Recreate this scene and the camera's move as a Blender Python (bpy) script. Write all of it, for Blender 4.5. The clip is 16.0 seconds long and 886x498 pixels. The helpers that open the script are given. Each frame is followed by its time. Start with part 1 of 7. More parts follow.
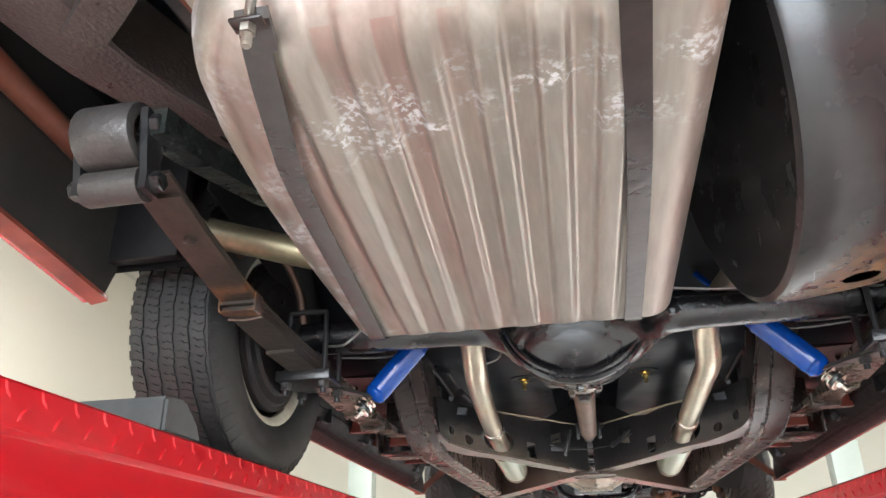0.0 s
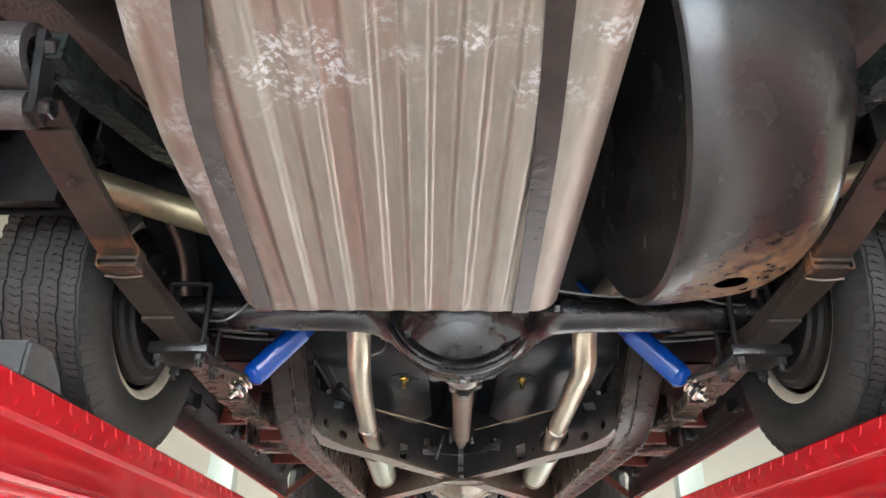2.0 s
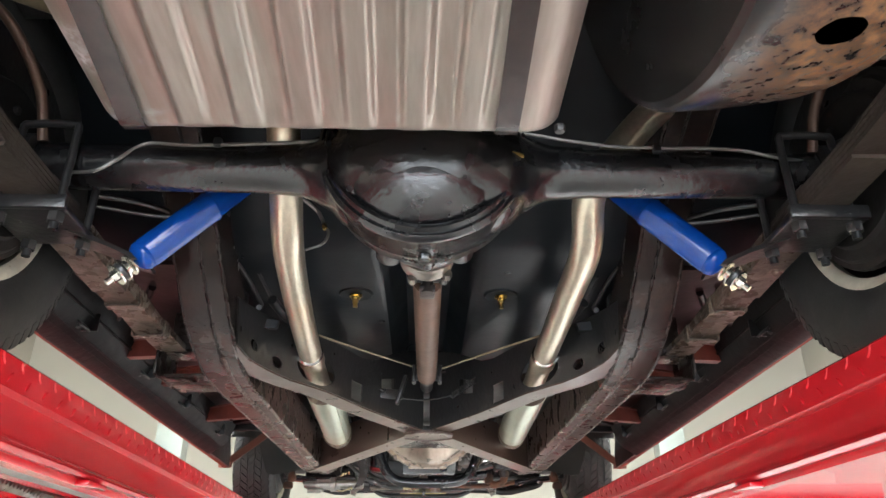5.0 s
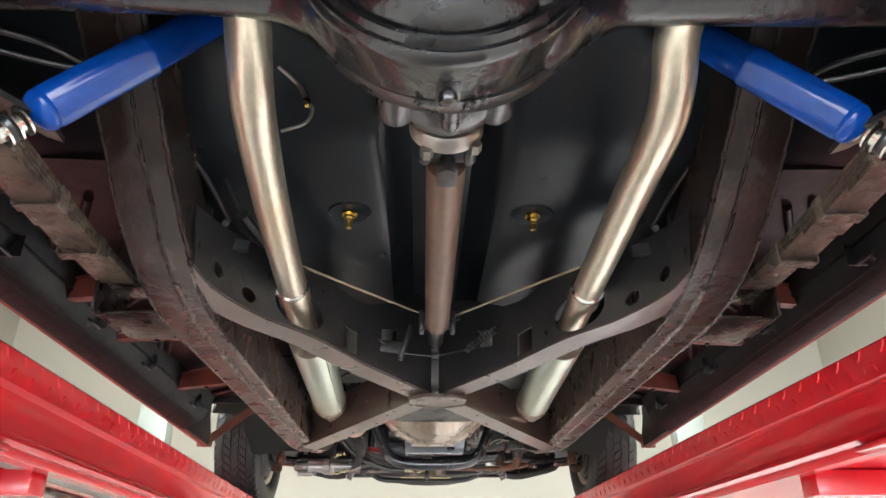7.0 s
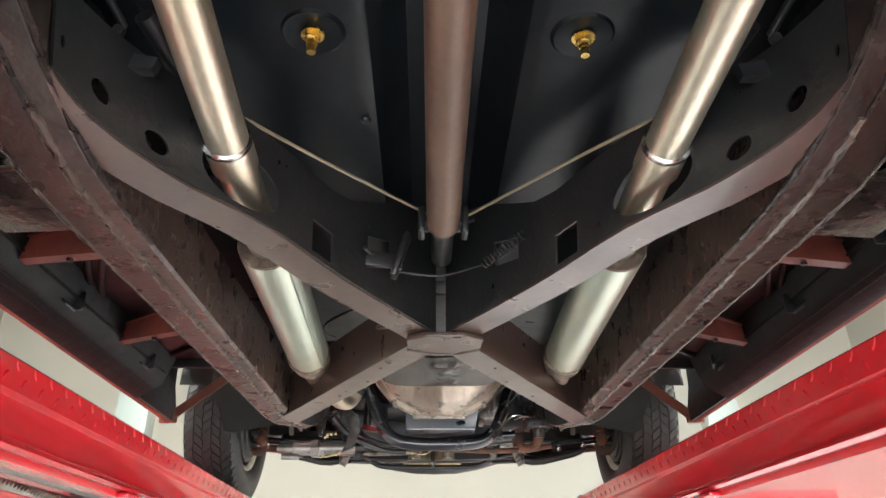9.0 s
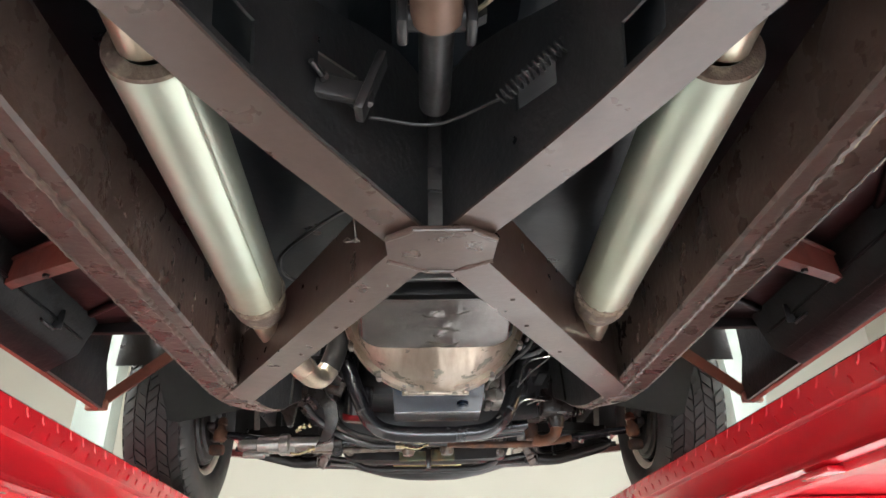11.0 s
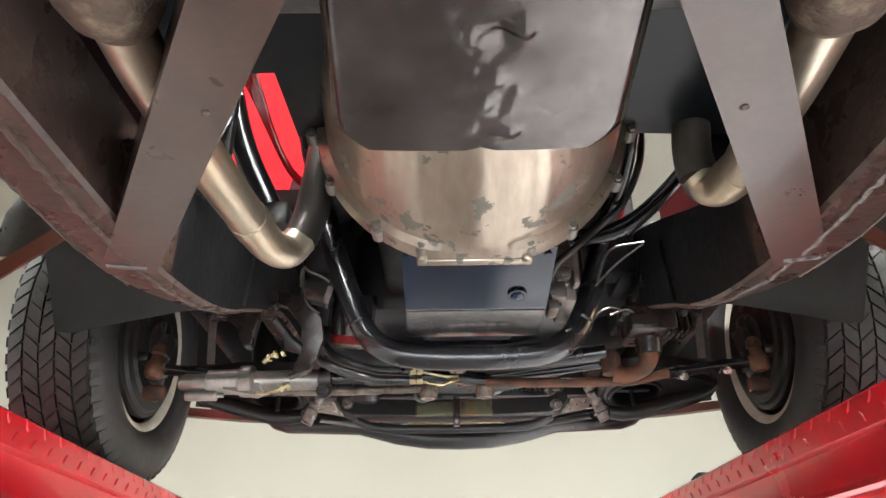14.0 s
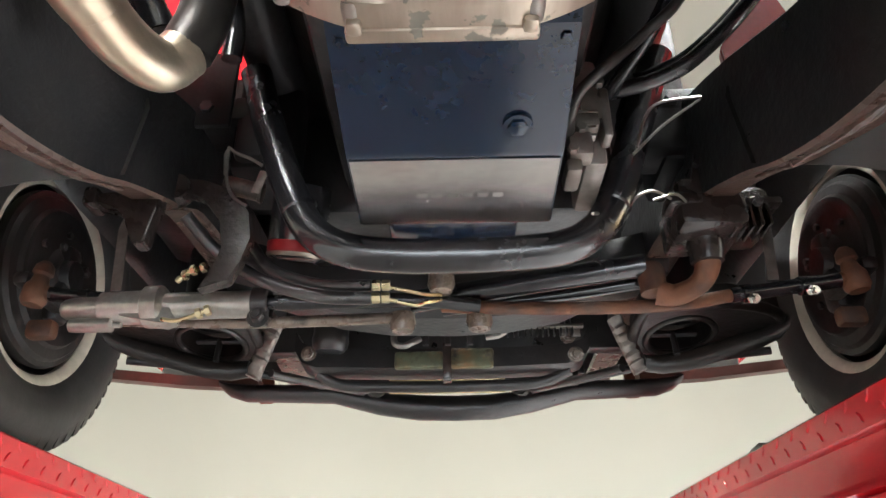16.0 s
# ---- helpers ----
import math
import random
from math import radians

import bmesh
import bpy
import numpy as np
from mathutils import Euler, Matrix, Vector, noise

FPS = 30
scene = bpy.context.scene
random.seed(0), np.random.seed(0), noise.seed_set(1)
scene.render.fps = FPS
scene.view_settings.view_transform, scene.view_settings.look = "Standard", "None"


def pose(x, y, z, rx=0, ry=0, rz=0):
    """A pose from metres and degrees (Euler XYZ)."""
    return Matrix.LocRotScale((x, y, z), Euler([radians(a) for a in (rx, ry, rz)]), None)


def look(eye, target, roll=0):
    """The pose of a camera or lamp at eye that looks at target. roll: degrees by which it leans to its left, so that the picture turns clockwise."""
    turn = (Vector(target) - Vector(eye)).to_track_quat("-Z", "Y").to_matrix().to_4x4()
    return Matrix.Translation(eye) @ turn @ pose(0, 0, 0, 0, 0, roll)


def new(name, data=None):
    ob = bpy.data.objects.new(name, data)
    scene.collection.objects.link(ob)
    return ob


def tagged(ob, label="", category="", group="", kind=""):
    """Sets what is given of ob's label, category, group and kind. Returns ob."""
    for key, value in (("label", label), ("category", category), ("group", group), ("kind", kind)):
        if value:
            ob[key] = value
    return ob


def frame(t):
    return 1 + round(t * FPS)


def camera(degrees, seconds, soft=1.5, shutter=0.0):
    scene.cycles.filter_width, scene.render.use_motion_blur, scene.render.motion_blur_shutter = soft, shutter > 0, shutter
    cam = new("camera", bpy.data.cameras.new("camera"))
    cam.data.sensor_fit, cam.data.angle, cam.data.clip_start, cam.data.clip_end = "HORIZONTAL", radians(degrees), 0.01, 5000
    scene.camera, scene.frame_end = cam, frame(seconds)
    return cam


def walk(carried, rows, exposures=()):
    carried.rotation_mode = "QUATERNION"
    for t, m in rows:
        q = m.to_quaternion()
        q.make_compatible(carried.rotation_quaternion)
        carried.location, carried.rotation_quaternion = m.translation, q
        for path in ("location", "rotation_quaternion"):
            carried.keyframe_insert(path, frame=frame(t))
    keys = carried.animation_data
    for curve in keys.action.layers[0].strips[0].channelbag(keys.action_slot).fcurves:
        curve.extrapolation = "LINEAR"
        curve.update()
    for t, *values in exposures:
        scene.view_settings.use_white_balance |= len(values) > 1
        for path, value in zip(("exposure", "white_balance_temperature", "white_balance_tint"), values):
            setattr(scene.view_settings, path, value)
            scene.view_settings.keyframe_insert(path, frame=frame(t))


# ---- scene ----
cam = camera(63.0, 16.0)

PATH = [
    (0, (-0.014, -1.603, 1.39), (-0.35, 0.188, 2.214), -1.1),
    (0.5, (-0.016, -1.605, 1.388), (-0.256, 0.196, 2.223), -0.3),
    (1, (-0.019, -1.6, 1.384), (-0.167, 0.205, 2.232), 0.3),
    (1.5, (-0.027, -1.59, 1.369), (-0.103, 0.213, 2.232), 0.6),
    (2, (-0.039, -1.578, 1.322), (-0.061, 0.222, 2.195), 0.5),
    (2.5, (-0.042, -1.562, 1.29), (-0.026, 0.234, 2.17), 0.2),
    (3, (-0.058, -1.536, 1.278), (-0.019, 0.258, 2.16), -0.0),
    (3.5, (-0.036, -1.424, 1.264), (0.015, 0.372, 2.141), -0.2),
    (4, (-0.017, -1.292, 1.26), (0.031, 0.51, 2.127), -0.2),
    (4.2, (-0.014, -1.244, 1.258), (0.04, 0.557, 2.126), -0.3),
    (6.3, (-0.03, -0.786, 1.271), (0.023, 1.023, 2.123), 0.2),
    (6.5, (-0.035, -0.742, 1.269), (0.021, 1.066, 2.122), 0.2),
    (7, (-0.041, -0.648, 1.266), (0.021, 1.162, 2.115), -0.2),
    (7.5, (-0.038, -0.501, 1.264), (0.023, 1.308, 2.114), -0.3),
    (8, (-0.041, -0.338, 1.269), (0.013, 1.471, 2.12), -0.3),
    (8.5, (-0.034, -0.21, 1.265), (0.013, 1.599, 2.117), -0.3),
    (9, (-0.028, -0.124, 1.263), (0.017, 1.683, 2.119), -0.3),
    (9.2, (-0.029, -0.082, 1.259), (0.015, 1.725, 2.114), -0.4),
    (11.3, (-0.011, 0.511, 1.264), (0.047, 2.289, 2.179), -1.3),
    (11.5, (-0.003, 0.583, 1.271), (0.047, 2.361, 2.186), -1.3),
    (12, (0.005, 0.743, 1.28), (0.037, 2.519, 2.198), -1.2),
    (12.5, (0.015, 0.836, 1.274), (0.029, 2.611, 2.195), -1.1),
    (13, (0.011, 0.924, 1.276), (0.015, 2.701, 2.195), -0.9),
    (13.5, (-0.013, 1.069, 1.292), (-0.009, 2.847, 2.208), -0.8),
    (14, (-0.035, 1.224, 1.301), (-0.027, 3.004, 2.214), -0.8),
    (14.5, (-0.046, 1.34, 1.302), (-0.03, 3.12, 2.214), -0.8),
    (15, (-0.041, 1.43, 1.304), (-0.028, 3.21, 2.216), -0.8),
    (15.5, (-0.015, 1.558, 1.3), (-0.017, 3.335, 2.218), -0.7),
    (16, (0.02, 1.692, 1.311), (-0.009, 3.465, 2.236), -0.6),
]
walk(cam, [(t, look(e, g, r)) for t, e, g, r in PATH])

# ---- world and light ----
world = bpy.data.worlds.new("world")
scene.world = world
world.use_nodes = True
sky = world.node_tree.nodes.new("ShaderNodeTexSky")
sky.sky_type, sky.sun_disc = "NISHITA", False
sky.sun_elevation, sky.sun_rotation = radians(33), radians(90)
world.node_tree.links.new(sky.outputs[0], world.node_tree.nodes["Background"].inputs[0])
world.node_tree.nodes["Background"].inputs[1].default_value = 0.1
scene.view_settings.exposure = 2.58
scene.view_settings.use_white_balance = True
scene.view_settings.white_balance_temperature, scene.view_settings.white_balance_tint = 6200, 10
sun = new("sun", bpy.data.lights.new("sun", "SUN"))
sun.data.energy, sun.data.angle, sun.data.color = 4.6, radians(0.6), (1.0, 0.98, 0.95)
sun.matrix_world = look((6.0, 4.0, 3.9), (0.0, 4.0, 0.0))


def area(name, m, sx, sy, watts, color):
    d = bpy.data.lights.new(name, "AREA")
    d.shape, d.size, d.size_y, d.energy, d.color = "RECTANGLE", sx, sy, watts, color
    ob = new(name, d)
    ob.matrix_world = m
    return ob


# ---- materials ----
def material(name, color, rough=0.5, metal=0.0, second=None, scale=8.0, spread=(0.4, 0.65), grain=120.0, bump=0.15, depth=0.002,
             stain=None, stain_scale=3.0, stain_at=(0.62, 0.7), stain_rough=None, rough_vary=0.12, coat=0.0, stretch=(1, 1, 1), stain_metal=None, lump=0.0, lump_scale=22.0, band=None, spot=None, edge=None, spec=0.5, clump=None):
    """Two scales of colour change, an optional third stain with its own roughness, and a fine relief."""
    m = bpy.data.materials.new(name)
    m.use_nodes = True
    nt = m.node_tree
    b = nt.nodes["Principled BSDF"]
    n, l = nt.nodes, nt.links
    co = n.new("ShaderNodeTexCoord")
    mp = n.new("ShaderNodeMapping")
    mp.inputs["Scale"].default_value = stretch
    l.new(co.outputs["Object"], mp.inputs["Vector"])

    def noisy(sc, detail=6.0, rg=0.55, plain=False):
        t = n.new("ShaderNodeTexNoise")
        t.inputs["Scale"].default_value, t.inputs["Detail"].default_value, t.inputs["Roughness"].default_value = sc, detail, rg
        l.new(co.outputs["Object"] if plain else mp.outputs[0], t.inputs["Vector"])
        return t.outputs["Fac"]

    def ramp(src, a, c):
        r = n.new("ShaderNodeMapRange")
        r.inputs["From Min"].default_value, r.inputs["From Max"].default_value = a, c
        l.new(src, r.inputs["Value"])
        return r.outputs[0]

    def mix(f, a, c):
        x = n.new("ShaderNodeMix")
        x.data_type = "RGBA"
        l.new(f, x.inputs[0])
        for v, k in ((a, 6), (c, 7)):
            if isinstance(v, tuple):
                x.inputs[k].default_value = (*v, 1)
            else:
                l.new(v, x.inputs[k])
        return x.outputs[2]

    second = second or tuple(min(1, c * 0.72) for c in color)
    big = ramp(noisy(scale), *spread)
    col = mix(big, color, second)
    fine = noisy(grain, 3.0)
    col = mix(ramp(fine, 0.25, 1.6), col, tuple(c * 0.4 for c in color))
    rg = n.new("ShaderNodeMapRange")
    rg.inputs["To Min"].default_value, rg.inputs["To Max"].default_value = max(0.03, rough - rough_vary), min(1, rough + rough_vary)
    l.new(noisy(scale * 2.7), rg.inputs["Value"])
    rough_out = rg.outputs[0]
    b.inputs["Metallic"].default_value = metal
    if stain:
        f = ramp(noisy(stain_scale, 8.0, 0.62, True), *stain_at)
        if band:
            # the stain keeps to a stretch along y, with soft ends
            sp = n.new("ShaderNodeSeparateXYZ")
            l.new(co.outputs["Object"], sp.inputs[0])
            for a, c in ((band[0], band[1]), (band[3], band[2])):
                x = n.new("ShaderNodeMath")
                x.operation = "MULTIPLY"
                l.new(f, x.inputs[0])
                l.new(ramp(sp.outputs[1], a, c), x.inputs[1])
                f = x.outputs[0]
        if edge:
            # and along one side as well
            x = n.new("ShaderNodeMath")
            x.operation = "MULTIPLY"
            l.new(ramp(noisy(stain_scale * 0.7, 8.0, 0.62, True), stain_at[0] - 0.07, stain_at[1]), x.inputs[0])
            l.new(ramp(sp.outputs[0], *edge), x.inputs[1])
            y = n.new("ShaderNodeMath")
            y.operation = "MAXIMUM"
            l.new(f, y.inputs[0])
            l.new(x.outputs[0], y.inputs[1])
            f = y.outputs[0]
        if clump:
            # patches gather where a slower noise is high
            x = n.new("ShaderNodeMath")
            x.operation = "MULTIPLY"
            l.new(f, x.inputs[0])
            l.new(ramp(noisy(clump[0], 3.0, 0.5, True), clump[1], clump[2]), x.inputs[1])
            f = x.outputs[0]
        if spot:
            dist = n.new("ShaderNodeVectorMath")
            dist.operation = "DISTANCE"
            l.new(co.outputs["Object"], dist.inputs[0])
            dist.inputs[1].default_value = spot[0]
            x = n.new("ShaderNodeMath")
            x.operation = "MULTIPLY"
            l.new(f, x.inputs[0])
            l.new(ramp(dist.outputs["Value"], spot[1], spot[1] * 0.4), x.inputs[1])
            f = x.outputs[0]
        col = mix(f, col, stain)
        if stain_rough is not None:
            x = n.new("ShaderNodeMix")
            l.new(f, x.inputs[0])
            l.new(rough_out, x.inputs[2])
            x.inputs[3].default_value = stain_rough
            rough_out = x.outputs[0]
        if stain_metal is not None:
            x = n.new("ShaderNodeMix")
            l.new(f, x.inputs[0])
            x.inputs[2].default_value, x.inputs[3].default_value = metal, stain_metal
            l.new(x.outputs[0], b.inputs["Metallic"])
    l.new(col, b.inputs["Base Color"])
    l.new(rough_out, b.inputs["Roughness"])
    b.inputs["Coat Weight"].default_value = coat
    b.inputs["Specular IOR Level"].default_value = spec
    if bump:
        bp = n.new("ShaderNodeBump")
        bp.inputs["Strength"].default_value, bp.inputs["Distance"].default_value = bump, depth
        l.new(fine, bp.inputs["Height"])
        if lump:
            bq = n.new("ShaderNodeBump")
            bq.inputs["Strength"].default_value, bq.inputs["Distance"].default_value = lump, 0.006
            l.new(noisy(lump_scale, 4.0), bq.inputs["Height"])
            l.new(bq.outputs[0], bp.inputs["Normal"])
        l.new(bp.outputs[0], b.inputs["Normal"])
    return m


BLACK = material("black_undercoat", (0.0135, 0.0138, 0.015), 0.32, second=(0.022, 0.021, 0.021), grain=90, bump=0.3, depth=0.003, stain=(0.034, 0.03, 0.027), stain_scale=7, stain_at=(0.55, 0.95), lump=0.25, lump_scale=34, spec=0.7, rough_vary=0.12)
GLOSS = material("black_gloss_paint", (0.01, 0.01, 0.012), 0.24, second=(0.016, 0.015, 0.016), grain=70, bump=0.14, depth=0.002, coat=0.25, spec=0.6, lump=0.2, lump_scale=35)
FRAME = material("brown_black_frame_paint", (0.088, 0.055, 0.043), 0.3, second=(0.06, 0.037, 0.03), scale=7, spread=(0.35, 0.7), grain=90, bump=0.07, depth=0.002, stain=(0.12, 0.08, 0.056), stain_scale=11, stain_at=(0.69, 0.8), stain_rough=0.45, coat=0.22, spec=0.6, rough_vary=0.09, lump=0.06, lump_scale=50)
RAIL = material("brown_frame_paint_under_black_coat", (0.084, 0.054, 0.043), 0.29, second=(0.058, 0.037, 0.03), scale=7, spread=(0.35, 0.7), grain=90, bump=0.12, depth=0.002, stain=(0.021, 0.0145, 0.0125), stain_scale=9, stain_at=(0.2, 0.5), stain_rough=0.25, band=(-3.0, -2.9, 0.42, 0.95), lump=0.22, lump_scale=45, spec=0.32)
OXIDE = material("red_oxide_primer", (0.2, 0.057, 0.041), 0.4, second=(0.11, 0.036, 0.028), scale=8, grain=60, bump=0.25, lump=0.25, spec=0.45, stain=(0.03, 0.02, 0.018), stain_scale=12, stain_at=(0.62, 0.72))
FLOORPAN = material("floor_pan_black", (0.006, 0.0085, 0.0115), 0.32, second=(0.0105, 0.0125, 0.015), spec=0.25, scale=3, grain=50, bump=0.15, lump=0.16, lump_scale=12, stain=(0.03, 0.027, 0.024), stain_scale=10, stain_at=(0.66, 0.8))
TANK = material("terne_coated_steel", (0.375, 0.337, 0.292), 0.4, 0.65, second=(0.365, 0.28, 0.243), scale=7, spread=(0.44, 0.62), stretch=(1, 0.1, 1), grain=110, bump=0.08, stain=(0.56, 0.56, 0.57), stain_scale=110, stain_at=(0.5, 0.57), stain_rough=0.85, stain_metal=0.05, band=(-1.03, -0.97, -0.89, -0.83), edge=(-0.34, -0.41), clump=(14, 0.47, 0.6), rough_vary=0.1)
TANKRED = material("red_tinted_terne_steel", (0.365, 0.31, 0.265), 0.4, 0.65, second=(0.37, 0.225, 0.195), scale=7, spread=(0.44, 0.6), stretch=(1, 0.1, 1), grain=110, bump=0.08, stain=(0.56, 0.56, 0.57), stain_scale=110, stain_at=(0.5, 0.57), stain_rough=0.85, stain_metal=0.05, band=(-1.03, -0.97, -0.89, -0.83), edge=(-0.34, -0.41), clump=(14, 0.47, 0.6), rough_vary=0.1)
STRAP = material("dark_steel_strap", (0.042, 0.031, 0.028), 0.22, 0.0, second=(0.03, 0.023, 0.022), scale=14, grain=60, bump=0.1, rough_vary=0.06, spec=0.5, lump=0.12, lump_scale=30)
PIPE = material("aluminized_exhaust_steel", (0.64, 0.595, 0.47), 0.31, 0.85, second=(0.6, 0.5, 0.38), scale=5, stretch=(1, 0.35, 1), grain=150, bump=0.03, stain=(0.52, 0.38, 0.22), stain_scale=3, stain_at=(0.52, 0.8), stain_rough=0.36, rough_vary=0.05)
MUFFLER = material("satin_muffler_steel", (0.5, 0.57, 0.48), 0.4, 0.85, second=(0.5, 0.52, 0.42), scale=3, grain=3, bump=0.0, stain=(0.36, 0.27, 0.15), stain_scale=5, stain_at=(0.3, 0.78), stain_rough=0.46, rough_vary=0.06, band=(1.3, 1.64, 3.0, 3.1))
WELD = material("burnt_weld_scale", (0.15, 0.11, 0.085), 0.6, 0.5, second=(0.36, 0.29, 0.21), scale=30, spread=(0.5, 0.66), grain=150, bump=0.6, depth=0.004)
CRUST = material("pale_weld_crust", (0.3, 0.25, 0.18), 0.7, 0.2, second=(0.17, 0.12, 0.085), scale=60, spread=(0.4, 0.6), grain=200, bump=0.6)
CHROME = material("zinc_plated_steel", (0.75, 0.73, 0.68), 0.22, 1.0, grain=80, bump=0.1)
BRASS = material("yellow_zinc_brass", (0.75, 0.52, 0.16), 0.28, 1.0, grain=80, bump=0.1)
BLUE = material("blue_shock_enamel", (0.004, 0.06, 0.34), 0.14, second=(0.0035, 0.05, 0.29), grain=60, bump=0.012, coat=0.15, rough_vary=0.04, spec=0.35)
RED = material("red_lift_enamel", (0.64, 0.008, 0.018), 0.26, second=(0.6, 0.0075, 0.017), scale=1.5, grain=2, bump=0.0, stain=(0.25, 0.015, 0.015), stain_scale=16, stain_at=(0.75, 0.765), coat=0.35, rough_vary=0.04)
CARRED = material("car_red_paint", (0.6, 0.01, 0.015), 0.2, second=(0.55, 0.01, 0.012), bump=0.0, coat=0.6)
RUBBER = material("tyre_rubber", (0.024, 0.0245, 0.0245), 0.55, second=(0.036, 0.036, 0.034), grain=140, bump=0.25)
RUST = material("rusty_steel", (0.15, 0.058, 0.026), 0.65, 0.2, second=(0.055, 0.032, 0.024), scale=16, grain=120, bump=0.5)
CAST = material("cast_aluminium", (0.36, 0.3, 0.24), 0.33, 0.8, second=(0.5, 0.425, 0.335), scale=9, spread=(0.38, 0.62), stretch=(1, 0.25, 0.6), grain=90, bump=0.15, stain=(0.14, 0.13, 0.105), stain_scale=17, stain_at=(0.585, 0.6), stain_rough=0.75, stain_metal=0.0, lump=0.12)
SHEET = material("dented_grey_sheet", (0.34, 0.32, 0.31), 0.16, 0.85, second=(0.17, 0.15, 0.14), scale=6, grain=60, bump=0.08, depth=0.003, lump=0.1, lump_scale=14, stain=(0.1, 0.07, 0.055), stain_scale=12, stain_at=(0.64, 0.8))
PANSHEEN = material("pale_reflection_pan_steel", (0.5, 0.47, 0.46), 0.22, 0.95, second=(0.5, 0.42, 0.41), scale=6, grain=90, bump=0.02, stain=(0.3, 0.28, 0.28), stain_scale=9, stain_at=(0.6, 0.75))
HEADER = material("grey_black_header_pipe", (0.06, 0.055, 0.05), 0.38, 0.6, second=(0.042, 0.038, 0.036), scale=9, grain=80, bump=0.12)
PALEHEADER = material("olive_grey_header_pipe", (0.17, 0.155, 0.13), 0.38, 0.6, second=(0.11, 0.1, 0.088), scale=9, grain=80, bump=0.12)
MATT = material("matt_black_undercoat", (0.006, 0.006, 0.0065), 0.5, second=(0.011, 0.01, 0.0095), grain=80, bump=0.35, lump=0.3, lump_scale=30, spec=0.22, stain=(0.03, 0.024, 0.02), stain_scale=10, stain_at=(0.66, 0.8))
AXLE = material("lumpy_black_enamel", (0.007, 0.007, 0.008), 0.25, second=(0.011, 0.0105, 0.011), grain=90, bump=0.25, depth=0.003, coat=0.3, spec=0.6, lump=0.3, lump_scale=60)
CARRIER = material("glossy_carrier_enamel", (0.03, 0.029, 0.03), 0.3, 0.35, second=(0.045, 0.042, 0.042), scale=10, grain=60, bump=0.15, depth=0.003, coat=0.5, spec=0.8, lump=0.25, lump_scale=40)
OXDARK = material("dark_floor_primer", (0.008, 0.007, 0.007), 0.4, second=(0.026, 0.0095, 0.0085), scale=4, grain=60, bump=0.25, lump=0.25, spec=0.22, stain=(0.055, 0.016, 0.0125), stain_scale=4, stain_at=(0.6, 0.74))
PALEBRASS = material("pale_plated_brass", (0.62, 0.53, 0.32), 0.28, 1.0, grain=80, bump=0.1)
KICK = material("rough_black_frame_coat", (0.026, 0.018, 0.0155), 0.27, second=(0.016, 0.0115, 0.0105), grain=80, bump=0.3, depth=0.003, lump=0.4, lump_scale=45, spec=0.36, stain=(0.06, 0.036, 0.026), stain_scale=9, stain_at=(0.66, 0.8))
DECKTOP = material("darkened_deck_top", (0.2, 0.022, 0.026), 0.6, second=(0.1, 0.03, 0.03), scale=3, grain=60, bump=0.2)
SEAM = material("orange_red_seam_primer", (0.36, 0.075, 0.045), 0.5, second=(0.2, 0.05, 0.035), scale=12, grain=60, bump=0.15)
DARKRED = material("dull_dark_red_band", (0.2, 0.012, 0.014), 0.4, grain=50, bump=0.05, spec=0.15)
INRED = material("red_inner_fender_paint", (0.68, 0.012, 0.022), 0.5, second=(0.62, 0.01, 0.02), grain=6, bump=0.0, spec=0.15)
OILPAN = material("blue_black_pan_paint", (0.006, 0.014, 0.031), 0.15, 0.0, second=(0.005, 0.011, 0.025), scale=4, grain=60, bump=0.03, rough_vary=0.05, coat=0.12, spec=0.4, lump=0.06, lump_scale=8)
RAM = material("brushed_ram_steel", (0.42, 0.41, 0.38), 0.34, 0.8, second=(0.3, 0.285, 0.26), scale=12, grain=120, bump=0.1)
IRON = material("dark_iron", (0.02, 0.0195, 0.02), 0.38, 0.2, second=(0.035, 0.03, 0.028), grain=70, bump=0.4, lump=0.3, stain=(0.07, 0.05, 0.038), stain_scale=22, stain_at=(0.64, 0.76))
CREAMRIM = material("cream_rim_paint", (0.6, 0.57, 0.47), 0.4, grain=50, bump=0.05, stain=(0.2, 0.15, 0.1), stain_scale=20, stain_at=(0.68, 0.75))
WALL = material("cream_wall_paint", (0.46, 0.45, 0.385), 0.7, second=(0.445, 0.435, 0.37), scale=0.5, grain=0.2, bump=0.0)
CONCRETE = material("sealed_concrete", (0.48, 0.48, 0.475), 0.35, second=(0.38, 0.375, 0.37), scale=0.9, grain=30, bump=0.1, stain=(0.24, 0.22, 0.2), stain_scale=1.4, stain_at=(0.6, 0.74))
WHITE = material("white_ceiling_paint", (0.8, 0.79, 0.75), 0.8, scale=1, grain=40, bump=0.1)
POSTPAINT = material("pale_green_grey_paint", (0.2, 0.235, 0.21), 0.5, second=(0.18, 0.21, 0.19), scale=2, grain=3, bump=0.0)
ROPE = material("greasy_wire_rope", (0.3, 0.28, 0.25), 0.45, 0.7, second=(0.16, 0.14, 0.12), scale=40, grain=90, bump=0.2)
GREYSTEEL = material("grey_galvanised_steel", (0.33, 0.33, 0.31), 0.4, 0.5, grain=50, bump=0.1)
GREYRUBBER = material("grey_rubber_block", (0.1, 0.102, 0.105), 0.65, grain=60, bump=0.2)
